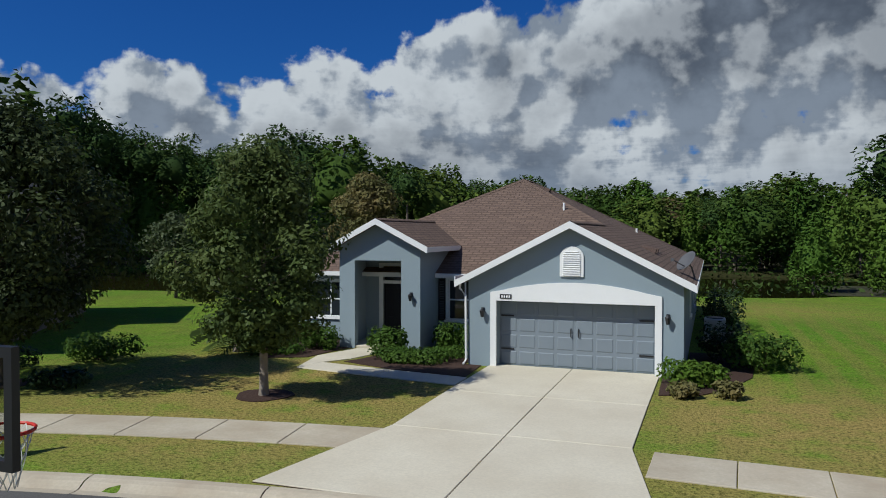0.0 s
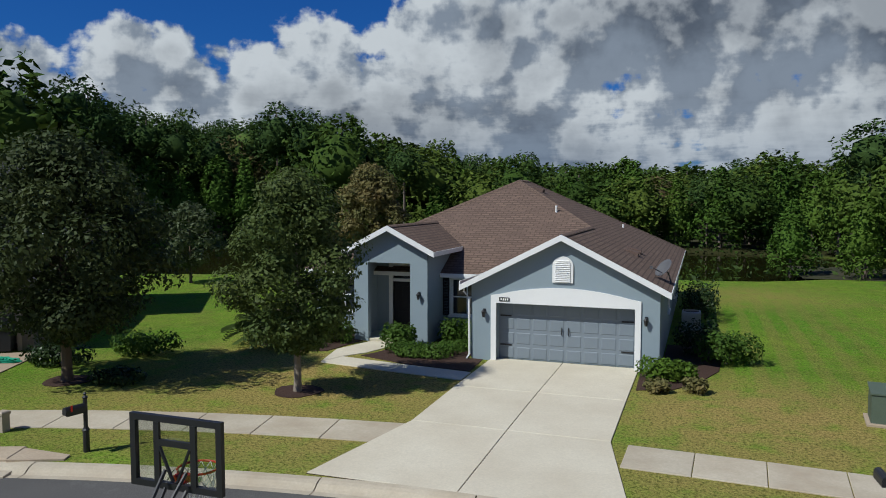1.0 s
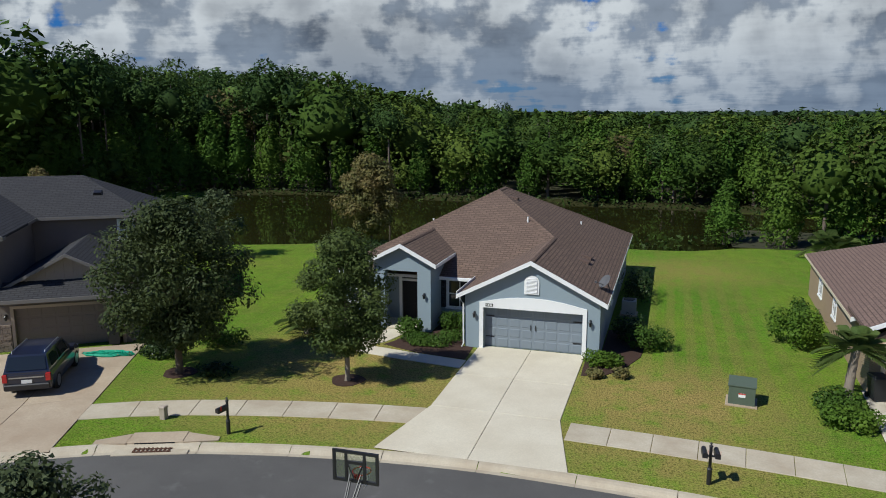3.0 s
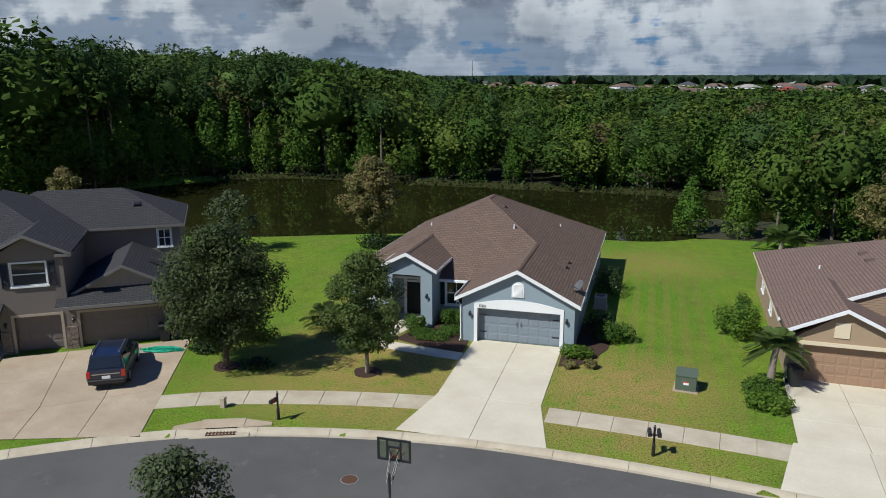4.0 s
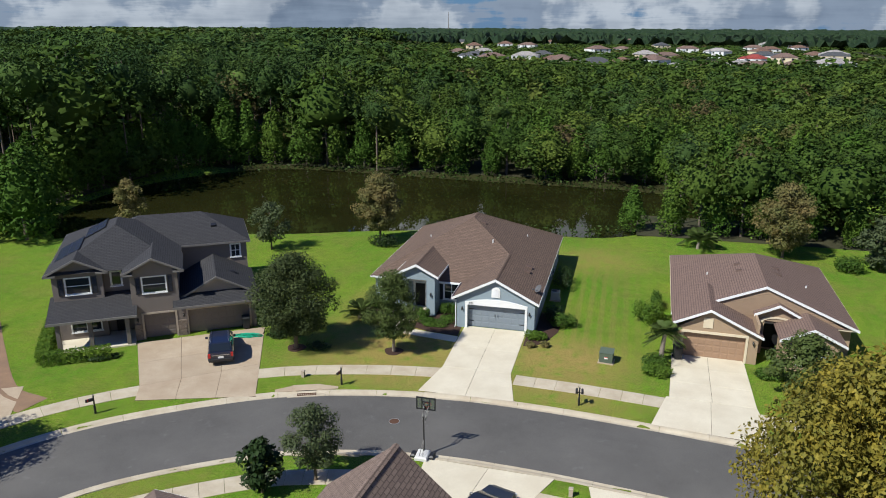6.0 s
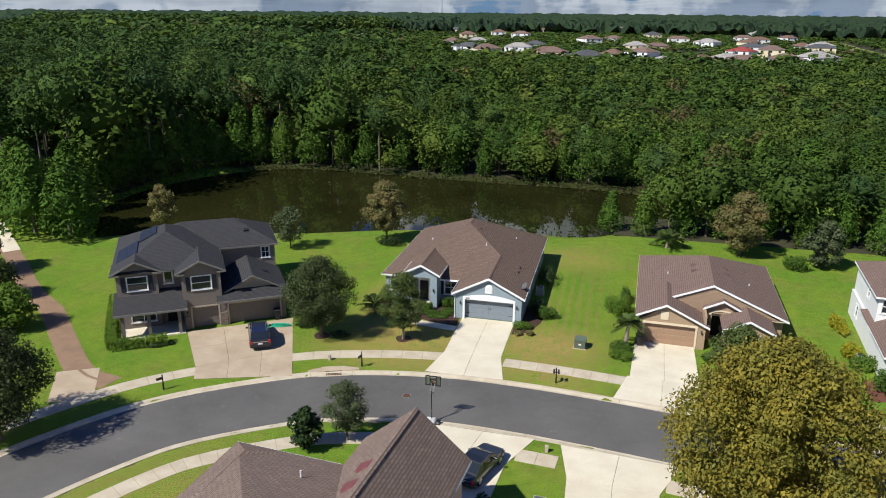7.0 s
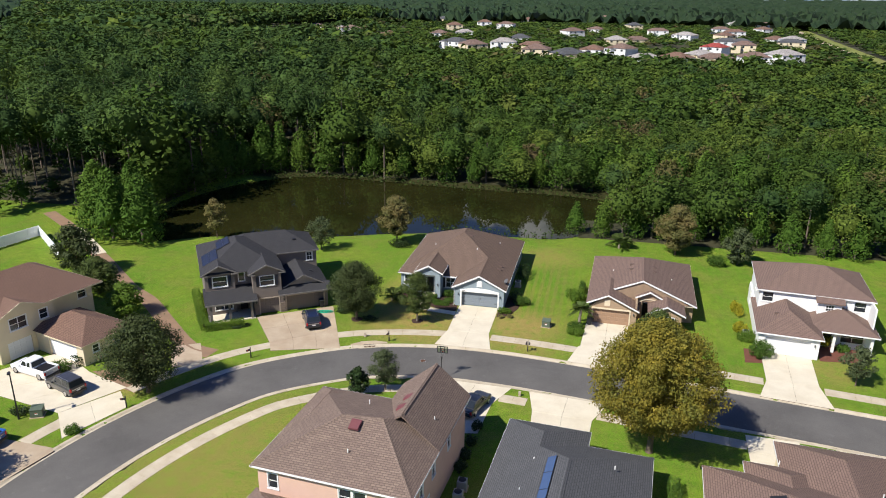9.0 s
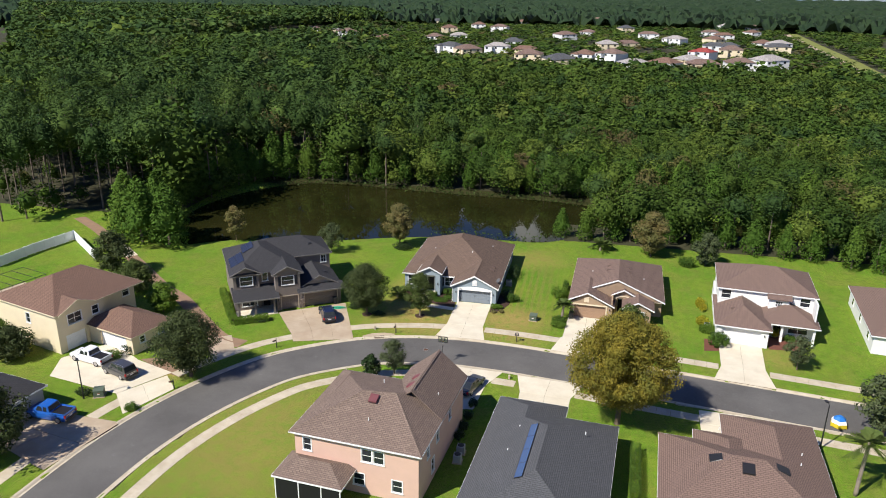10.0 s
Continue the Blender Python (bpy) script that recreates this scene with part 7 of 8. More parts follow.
def open_ground(x, y):
    """Lawns, pond and clearings, where no wood stands."""
    if y < 62 and POND_TEST(x, y):
        return True
    if x > 11:
        return y < 32.5 - max(0, x - 50) * 0.3
    if x > -64:
        return y < 64
    return y < 27 + (x + 64) * -0.05 if x > -90 else y < 16


def POND_TEST(x, y):
    ins, d = inside(np.array([x]), np.array([y]), POND)
    return bool(ins[0]) or d[0] < 1.6


SUBURB = [(-272, 629), (-271, 680), (-257, 701), (-178, 567), (-198, 879), (-140, 603), (-122, 631), (-163, 960), (-132, 808), (-93, 452), (-77, 430), (-60, 462), (-100, 764), (-40, 473), (-110, 1171), (-142, 1246), (-65, 1198), (7, 1055), (5, 445), (-8, 370),
          (24, 425), (37, 388), (37, 573), (57, 396), (103, 1001), (136, 927), (165, 909), (126, 744), (114, 621), (103, 529), (87, 460), (74, 425), (193, 877), (156, 622), (151, 535), (99, 381), (120, 405), (76, 366), (132, 690), (120, 570), (110, 490), (160, 575), (-225, 600), (-150, 720), (-60, 560), (-20, 640), (20, 520), (60, 680), (-90, 900), (40, 800), (0, 740), (80, 610), (-30, 400), (170, 760)]
LAWNS = [(-237, 788, 16), (-41, 1019, 20), (50, 501, 12), (64, 492, 11), (-94, 530, 8), (-62, 440, 8), (116, 300, 8), (90, 500, 7), (96, 440, 7)]
FAR_ROAD = [(140, 180), (150, 250), (160, 319), (167, 369), (181, 475), (204, 687), (258, 1147)]


def far_road_x(y):
    return float(np.interp(y, [p[1] for p in FAR_ROAD], [p[0] for p in FAR_ROAD]))


def woods():
    rng = np.random.default_rng(77)
    lib = {
        "pine": ([pine(rng, 20.0, 760, 0.34) for _ in range(9)], [pine(rng, 20.0, 190, 0.72) for _ in range(8)], [pine(rng, 20.0, 26, 1.6, aspect=0.6) for _ in range(8)]),
        "broad": ([broad(rng, 13.0, 1000, 0.31) for _ in range(9)], [broad(rng, 13.0, 240, 0.64) for _ in range(9)], [broad(rng, 13.0, 30, 1.5) for _ in range(9)])}
    got = {"pine": ([], []), "broad": ([], [])}
    stems = []
    # rows of the wood, thinning out with distance
    y = 18.0
    while y < 980:
        step = 6.4 if y < 105 else (7.6 if y < 270 else (9.0 if y < 520 else 11.0))
        far = 0 if y < 105 else (1 if y < 270 else 2)
        x = -95 - (y - 18) * 0.84
        right = 72 + y * 0.29
        while x < right:
            px, py = x + rng.uniform(-0.46, 0.46) * step, y + rng.uniform(-0.46, 0.46) * step
            x += step
            if open_ground(px, py):
                continue
            if py > 300 and any((px - a) ** 2 + (py - b) ** 2 < 12 ** 2 or (abs(px - a) < 8 and 0 < b - py < 42) for a, b in SUBURB):
                continue
            if py > 270 and -5 < px - far_road_x(py) < 14:
                continue
            if any((px - a) ** 2 + 0.25 * (py - b) ** 2 < r * r for a, b, r in LAWNS):
                continue
            if py > 330 and px > -290 and rng.random() < 0.22:
                continue
            h, k = tree_height(px, py, rng)
            if py > 330 and px > -280:
                h *= 0.52
            if py < 84 and -40 < px < 14:
                h *= 0.85
            kind = "pine" if rng.random() > 0.12 + 0.72 * k else "broad"
            src = lib[kind][far]
            s = h / (20.0 if kind == "pine" else 13.0)
            w = max(s, 0.66 if kind == "pine" else 0.8) * rng.uniform(0.95, 1.4) * (1.0, 1.15, 1.35)[far]
            got[kind][0].append(place(src[rng.integers(len(src))], (px, py), (w, w, s), rng.uniform(0, 6.28)))
            got[kind][1].append(rng.random())
            if far == 0 and (kind == "pine" or rng.random() < 0.4):
                stems.append(place(woods_trunk(h, rng.uniform(0.13, 0.24), 0.92), (px, py), 1.0, 0.0))
            # understorey below the tall pines
            if far == 0 and kind == "pine" and h > 12 and rng.random() < 0.45:
                w = rng.uniform(0.32, 0.55)
                got["broad"][0].append(place(lib["broad"][1][rng.integers(9)], (px + 2.2, py - 1.5), (w * 1.2, w * 1.2, w), rng.uniform(0, 6.28)))
                got["broad"][1].append(rng.random())
        y += step * 0.88
    for name, kind, m, label in (("pine_woods", "pine", "woods_pine", "tall dark pine wood beyond the pond"), ("mixed_woods", "broad", "woods_mixed", "dense mixed green wood to the horizon")):
        me = tri_mesh(name, *got[kind])
        me.materials.append(MAT[m])
        tagged(new(name, me), label, "woods", kind="stuff")
    me = tri_mesh("wood_stems", stems)
    me.materials.append(MAT["woods_bark"])
    tagged(new("wood_stems", me), "bare grey-brown stems inside the wood", "woods", kind="stuff")


woods()


def edge_trees():
    """Young pines and bushes along the shore, each on its own."""
    rng = np.random.default_rng(5)
    made = []
    for i in range(7):
        me = tri_mesh("crown", [pine(rng, 10.0, 1750, 0.26, True, 0.48)], [rng.uniform(0.2, 0.9)])
        tr = MB().tube([(0, 0, -0.2), (0, 0, 4), (0.1, 0, 9.3)], [0.2, 0.14, 0.03], 7).mesh("trunk")
        t = thing("pine_tree", pose(0, 0, 0), "young bushy pine clothed to the ground by the pond", "tree", "pines round the pond")
        part("trunk", tr, MAT["woods_bark"], t)
        part("crown", me, MAT["woods_edge"], t)
        made.append(t)
    spots = [(-62, 12.5, 1.3), (-56.5, 12.6, 1.15), (-66.5, 15.5, 1.25), (-60, 17.5, 1.1), (-70, 20, 1.2)]
    for x in (-45, -39.5, -33.5, -26.5, -21, -16.5, -9.5, -1.5, 3.5, 9, 15, 19):
        spots.append((x + rng.uniform(-0.8, 0.8), 66.4 + rng.uniform(-0.6, 1.4) - 0.0004 * (x + 15) ** 2, rng.uniform(0.72, 1.02)))
    for x in np.arange(-48, 22, 7.5):
        spots.append((x + rng.uniform(-1.5, 1.5), 73 + rng.uniform(-1, 2), rng.uniform(0.85, 1.15)))
    for x, y, in ((-66.5, 52), (-68, 45), (-68.5, 38), (-68, 31), (-66, 25), (-62.5, 60), (-56, 66), (-51, 66.5), (-67.5, 48.5), (-68.5, 41.5), (-68.5, 34.5), (-65, 56.5), (-59, 63.5)):
        spots.append((x, y, rng.uniform(0.95, 1.25)))
    for x in np.arange(14, 70, 5.0):
        for y0 in (35.5, 41.0):
            yy = y0 + rng.uniform(-1.2, 1.2) - max(0, x - 48) * 0.3
            if x < 20 and y0 > 37:
                continue
            spots.append((x + rng.uniform(-1.2, 1.2), yy, rng.uniform(0.55, 0.9)))
    for x in np.arange(20, 66, 6):
        spots.append((x + rng.uniform(-1.2, 1.2), 60 + rng.uniform(-1, 1), rng.uniform(0.8, 1.15)))
    for i, (x, y, s) in enumerate(spots):
        m = pose(x, y, -0.05, 0, 0, rng.uniform(0, 360)) @ Matrix.Diagonal((s * rng.uniform(0.9, 1.2), s * rng.uniform(0.9, 1.2), s, 1))
        if i < len(made):
            made[i].matrix_basis = m
        else:
            src = made[i % len(made)]
            t = thing("pine_tree", m, "young bushy pine clothed to the ground by the pond", "tree", "pines round the pond")
            for ch in src.children:
                o = new(ch.name.split(".")[0], ch.data)
                o.parent = t
    # reeds and scrub at the water's edge
    V = []
    for (x0, y0), (x1, y1) in zip(POND[:-1], POND[1:]):
        if y0 < 31 and x0 < 8:
            continue
        n = 22
        t = rng.random(n)
        p = np.stack([x0 + (x1 - x0) * t, y0 + (y1 - y0) * t, np.zeros(n)], 1) + np.stack([rng.normal(0, 0.9, n), rng.normal(0, 0.9, n), rng.uniform(-0.3, 0.7, n)], 1)
        V.append(leaves(p, rng.normal(0, 0.4, (n, 3)), 0.26, rng, 0.5, 0.6))
    me = quads_mesh("shore_scrub", np.concatenate(V))
    me.materials.append(MAT["leaf_scrub"])
    tagged(new("shore_scrub", me), "low green scrub along the pond shore", "scrub", kind="stuff")


edge_trees()


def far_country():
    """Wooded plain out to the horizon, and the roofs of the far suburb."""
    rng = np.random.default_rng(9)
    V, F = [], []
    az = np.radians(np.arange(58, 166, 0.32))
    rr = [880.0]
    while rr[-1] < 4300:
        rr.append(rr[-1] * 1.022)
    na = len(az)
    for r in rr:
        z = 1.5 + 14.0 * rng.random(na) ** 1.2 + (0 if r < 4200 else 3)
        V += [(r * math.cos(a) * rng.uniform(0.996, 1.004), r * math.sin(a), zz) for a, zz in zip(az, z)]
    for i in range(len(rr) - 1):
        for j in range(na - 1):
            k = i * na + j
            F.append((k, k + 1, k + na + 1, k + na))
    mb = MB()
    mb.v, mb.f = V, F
    # the carpet casts little shade itself, so its colour carries the canopy's
    ob = part("far_woods", mb, MAT["woods_far_shaded"])
    tagged(ob, "wooded plain to the horizon, canopy shade in its colour", "woods", kind="stuff")
    roofs = [MAT["shingle_mauve"], MAT["shingle_pale"], MAT["shingle_mauve"], MAT["shingle_rust"], MAT["shingle_slate"]]
    walls = [MAT["stucco_white"], MAT["stucco_cream"], MAT["stucco_white"]]
    for i, (x, y) in enumerate(SUBURB):
        two = rng.random() < 0.7
        roof = MAT["red_roof"] if (x, y) == (87, 460) else roofs[i % 5]
        names = {"red_roof": "red", "shingle_mauve": "brown", "shingle_slate": "grey", "shingle_pale": "pale", "shingle_rust": "rust-brown"}
        word = next((w for k, w in names.items() if MAT[k] == roof), "brown")
        h = thing("house", pose(x, y, 0, 0, 0, rng.uniform(-40, 40)), f"distant {'two' if two else 'one'}-storey house with {word} roof among trees", "house", "houses of the far suburb")
        w, d, z = rng.uniform(16, 21), rng.uniform(11, 15), 5.6 if two else 3.0
        part("wall", MB().box(-w / 2 + 0.4, w / 2 - 0.4, -d / 2 + 0.4, d / 2 - 0.4, 0, z), walls[i % 3], h)
        rf = MB()
        hip(rf, -w / 2, w / 2, -d / 2, d / 2, z, 0.42)
        hip(rf, -w / 2 + 1, -w / 2 + 7, -d / 2 - 3, 0, z - 0.1, 0.5)
        part("roof", rf, roof, h, uv=True)
        part("garage", MB().box(-w / 2 + 1.3, -w / 2 + 6.7, -d / 2 - 2.7, -d / 2 + 0.5, 0, z - 0.12), walls[i % 3], h)
        for k in range(3):
            xx = -w / 2 + 2 + k * (w - 4) / 2.4
            part("window", MB().box(xx, xx + 1.5, -d / 2 + 0.3 if xx > -w / 2 + 6 else -d / 2 - 2.75, -d / 2 + 0.39 if xx > -w / 2 + 6 else -d / 2 - 2.66, z - 1.9, z - 0.6), MAT["glass"], h)
    mast = MB().tube([(-955, 3900, 0), (-955, 3900, 95)], [2.2, 1.2], 5)
    single("radio_mast", mast, MAT["pale_trim"], "tall thin radio mast on the horizon", "mast")
    for name, w0, w1, z, m, label in (("far_road", -2.6, 3.4, 0.10, "old_concrete", "straight grey road between distant woods"), ("far_verge", 3.4, 13, 0.06, "verge", "dry yellow-green verge beside the distant road")):
        mb = MB()
        for (x0, y0), (x1, y1) in zip(FAR_ROAD[2:-1], FAR_ROAD[3:]):
            mb.poly([(x0 + w0, y0, z), (x0 + w1, y0, z), (x1 + w1, y1, z), (x1 + w0, y1, z)])
        single(name, mb, MAT[m], label, "road" if m != "verge" else "verge", kind="structure")


MAT["shingle_pale"] = shingle_mat("pale_grey_shingles", (0.36, 0.33, 0.31), (0.28, 0.26, 0.25))
MAT["verge"] = mat("dry_verge", (0.19, 0.21, 0.05), 0.95, stain=0.08, grain=2, amount=0.6, bump=0.2)
MAT["red_roof"] = shingle_mat("red_roof_tiles", (0.30, 0.06, 0.05), (0.24, 0.05, 0.045))
far_country()


# ---- vehicles ----
MAT["rubber"] = mat("tyre_rubber", (0.02, 0.02, 0.02), 0.85, stain=5, grain=40, amount=0.3, bump=0.1)
MAT["alloy"] = mat("wheel_alloy", (0.55, 0.55, 0.56), 0.35, 0.9, stain=5, grain=40, amount=0.2, bump=0.0)
MAT["tail_light"] = mat("red_lens", (0.45, 0.02, 0.02), 0.2, stain=5, grain=40, amount=0.2, bump=0.0, spec=0.6)
MAT["head_light"] = mat("clear_lens", (0.7, 0.7, 0.7), 0.15, stain=5, grain=40, amount=0.2, bump=0.0, spec=0.6)


def paint(name, col):
    m, n, l, p = nodes_of(name)
    tc = n.new("ShaderNodeTexCoord").outputs["Object"]
    a = noise_node(n, l, tc, 3.0, 4)
    l.new(mix_node(n, l, range_node(n, l, a, 0.4, 0.7, 0, 0.3), col, tuple(v * 0.8 for v in col)), p.inputs["Base Color"])
    p.inputs["Roughness"].default_value, p.inputs["Coat Weight"].default_value, p.inputs["Coat Roughness"].default_value = 0.35, 0.8, 0.06
    return m


def loft(sections):
    """A body from cross sections along x: (x, half width at the bottom, at the belt, at the top, z bottom, z belt, z top)."""
    mb = MB()
    rings = []
    for x, wb, wm, wt, z0, z1, z2 in sections:
        ring = [(x, -wb, z0), (x, -wm, (z0 + z1) / 2), (x, -wm, z1), (x, -wt, z2), (x, wt, z2), (x, wm, z1), (x, wm, (z0 + z1) / 2), (x, wb, z0)]
        rings.append(range(len(mb.v), len(mb.v) + 8))
        mb.v += ring
    for a, b in zip(rings[:-1], rings[1:]):
        for k in range(8):
            j = (k + 1) % 8
            mb.f.append((a[k], a[j], b[j], b[k]))
    mb.f.append(tuple(reversed(rings[0])))
    mb.f.append(tuple(rings[-1]))
    return mb


def wheels(v, xs, half, r):
    for x in xs:
        for sg in (-1, 1):
            w = part("wheel", MB().lathe([(r * 0.7, -0.1), (r * 0.95, -0.1), (r, -0.06), (r, 0.06), (r * 0.95, 0.1), (r * 0.7, 0.1)], 18), MAT["rubber"], v, "black tyre", m=pose(x, sg * half, r, 90, 0, 0))
            part("rim", MB().lathe([(r * 0.68, -0.105), (r * 0.62, -0.09), (r * 0.2, -0.07), (r * 0.2, 0.07), (r * 0.62, 0.09), (r * 0.68, 0.105)], 14), MAT["alloy"], w, "alloy rim")


def vehicle(name, m, kind, material, label, category):
    """A parked vehicle heading along its own +x."""
    v = thing(name, m, label, category)
    L, W, r = {"suv": (4.8, 0.95, 0.37), "pickup": (5.6, 0.98, 0.39), "sedan": (4.7, 0.91, 0.34)}[kind]
    f, b = L / 2, -L / 2
    belt, roof = {"suv": (1.05, 1.78), "pickup": (1.1, 1.82), "sedan": (0.92, 1.45)}[kind]
    low = 0.28
    body = loft([(b, W * 0.86, W * 0.9, W * 0.82, low + 0.12, belt - 0.25, belt - 0.06), (b + 0.12, W * 0.92, W, W * 0.92, low, belt - 0.2, belt), (b + 1.0, W * 0.94, W, W * 0.94, low, belt - 0.15, belt), (0.4, W * 0.94, W, W * 0.95, low, belt - 0.15, belt),
                 (f - 1.25, W * 0.94, W, W * 0.94, low, belt - 0.18, belt - 0.02), (f - 0.35, W * 0.9, W * 0.97, W * 0.85, low, belt - 0.32, belt - 0.12), (f, W * 0.7, W * 0.82, W * 0.7, low + 0.1, belt - 0.42, belt - 0.28)])
    bo = part("body", body, material, v)
    if kind == "suv":
        c0, c1, r0, r1 = b + 0.05, f - 1.35, b + 0.35, f - 2.15
    elif kind == "pickup":
        c0, c1, r0, r1 = b + 1.95, f - 1.3, b + 2.15, f - 2.15
    else:
        c0, c1, r0, r1 = b + 0.55, f - 1.2, b + 1.35, f - 2.1
    cab = loft([(c0, W * 0.93, W * 0.93, W * 0.9, belt - 0.06, belt, belt + 0.02), (r0, W * 0.93, W * 0.9, W * 0.76, belt - 0.06, belt + 0.1, roof - 0.03), ((r0 + r1) / 2, W * 0.94, W * 0.91, W * 0.79, belt - 0.06, belt + 0.1, roof), (r1, W * 0.93, W * 0.9, W * 0.76, belt - 0.06, belt + 0.1, roof - 0.04), (c1, W * 0.92, W * 0.92, W * 0.88, belt - 0.06, belt, belt + 0.02)])
    part("cabin", cab, material, v)
    # glazing, set a little proud of the cabin
    zl, zh = belt + 0.12, roof - 0.12

    def at_side(x, z, sg):
        k = (z - belt - 0.1) / (roof - belt - 0.1)
        return (x, sg * (W * (0.905 - 0.135 * k) + 0.012), z)
    cuts = [r0 + 0.12, (r0 + r1) / 2 - 0.05, (r0 + r1) / 2 + 0.05, r1 - 0.02]
    for sg in (-1, 1):
        for xa, xb in ((cuts[0], cuts[1]), (cuts[2], cuts[3])):
            q = [at_side(xa, zl, sg), at_side(xb + (0.25 if xb == cuts[3] else 0), zl, sg), at_side(xb, zh, sg), at_side(xa + 0.05, zh, sg)]
            part("side_window", MB().hexa(q, [(p[0], p[1] - sg * 0.01, p[2]) for p in q]), MAT["glass"], v, "tinted side window")
    for xa, xb, nm, sg in ((c1, r1, "windscreen", 1), (c0, r0, "rear_window", -1)):
        def on(t, s):
            z = belt + 0.02 + t * (roof - 0.05 - belt)
            return (xa + (xb - xa) * t + sg * 0.03, s * W * (0.82 - 0.12 * t), z + 0.02)
        q = [on(0.12, -1), on(0.12, 1), on(0.88, 1), on(0.88, -1)]
        part(nm, MB().hexa(q, [(p[0] - sg * 0.012, p[1], p[2] - 0.012) for p in q]), MAT["glass"], v, "tinted glass")
    if kind == "pickup":
        bed = MB()
        bed.box(b + 0.1, b + 1.85, -W * 0.8, W * 0.8, belt - 0.02, belt + 0.004)
        part("bed", bed, MAT["dark"], v, "dark open cargo bed")
        for sg in (-1, 1):
            part("bed_rail", MB().box(b + 0.06, b + 1.9, sg * W * 0.93 - 0.06, sg * W * 0.93 + 0.06, belt - 0.02, belt + 0.12), material, v)
        part("tailgate", MB().bevel_box(b + 0.0, b + 0.09, -W * 0.9, W * 0.9, belt - 0.55, belt + 0.12, 0.02), material, v)
    if kind == "suv":
        for sg in (-1, 1):
            part("roof_rail", MB().tube([(r0 + 0.15, sg * W * 0.66, roof - 0.02), (r0 + 0.25, sg * W * 0.66, roof + 0.05), (r1 - 0.2, sg * W * 0.66, roof + 0.05), (r1 - 0.1, sg * W * 0.66, roof - 0.02)], 0.02, 6), MAT["alloy"], v, "silver roof rail")
    part("rear_bumper", MB().bevel_box(b - 0.1, b + 0.16, -W * 0.9, W * 0.9, low + 0.1, low + 0.33, 0.04), MAT["black"], v)
    part("front_bumper", MB().bevel_box(f - 0.2, f + 0.06, -W * 0.8, W * 0.8, low + 0.05, low + 0.28, 0.04), MAT["black"], v)
    part("chrome_strip", MB().box(b - 0.02, b + 0.02, -W * 0.7, W * 0.7, belt - 0.2, belt - 0.15), MAT["alloy"], v)
    part("number_plate", MB().box(b - 0.03, b + 0.0, -0.2, 0.2, belt - 0.42, belt - 0.28), MAT["white"], v, "pale plate with no text")
    for sg in (-1, 1):
        part("tail_light", MB().bevel_box(b - 0.03, b + 0.12, sg * W * 0.86 - 0.09, sg * W * 0.86 + 0.09, belt - 0.35, belt - 0.02, 0.02), MAT["tail_light"], v, "red tail light")
        part("headlight", MB().bevel_box(f - 0.32, f - 0.06, sg * W * 0.7 - 0.16, sg * W * 0.7 + 0.14, belt - 0.42, belt - 0.25, 0.03), MAT["head_light"], v, "clear headlight")
        part("mirror", MB().bevel_box(r1 + 0.2, r1 + 0.32, sg * (W + 0.1) - 0.1, sg * (W + 0.1) + 0.1, belt + 0.02, belt + 0.18, 0.03), material, v)
    wheels(v, (b + 0.95, f - 0.95), W - 0.1, r)
    return v


MAT["paint_navy"] = paint("navy_car_paint", (0.012, 0.016, 0.035))
MAT["paint_white"] = paint("white_car_paint", (0.75, 0.76, 0.78))
MAT["paint_grey"] = paint("dark_grey_car_paint", (0.05, 0.05, 0.052))
MAT["paint_blue"] = paint("blue_car_paint", (0.012, 0.10, 0.42))
MAT["paint_black"] = paint("black_car_paint", (0.012, 0.014, 0.018))
vehicle("suv", pose(-17.55, -9.85, 0.035, 0, 0, 120), "suv", MAT["paint_navy"], "dark navy sport utility vehicle parked on the tan driveway", "car")
vehicle("pickup_truck", pose(-42.0, -29.2, 0.035, 0, 0, 168), "pickup", MAT["paint_white"], "white pickup truck parked before the cream house", "truck")
vehicle("suv", pose(-36.4, -31.4, 0.035, 0, 0, 160), "suv", MAT["paint_grey"], "dark grey sport utility vehicle on the pale driveway", "car")
vehicle("pickup_truck", pose(-38.0, -41.6, 0.035, 0, 0, 178), "pickup", MAT["paint_blue"], "bright blue pickup truck on the dusty driveway", "truck")
vehicle("sedan", pose(6.3, -24.9, 0.035, 0, 0, 72), "sedan", MAT["paint_black"], "black sedan parked beside the pink house", "car")


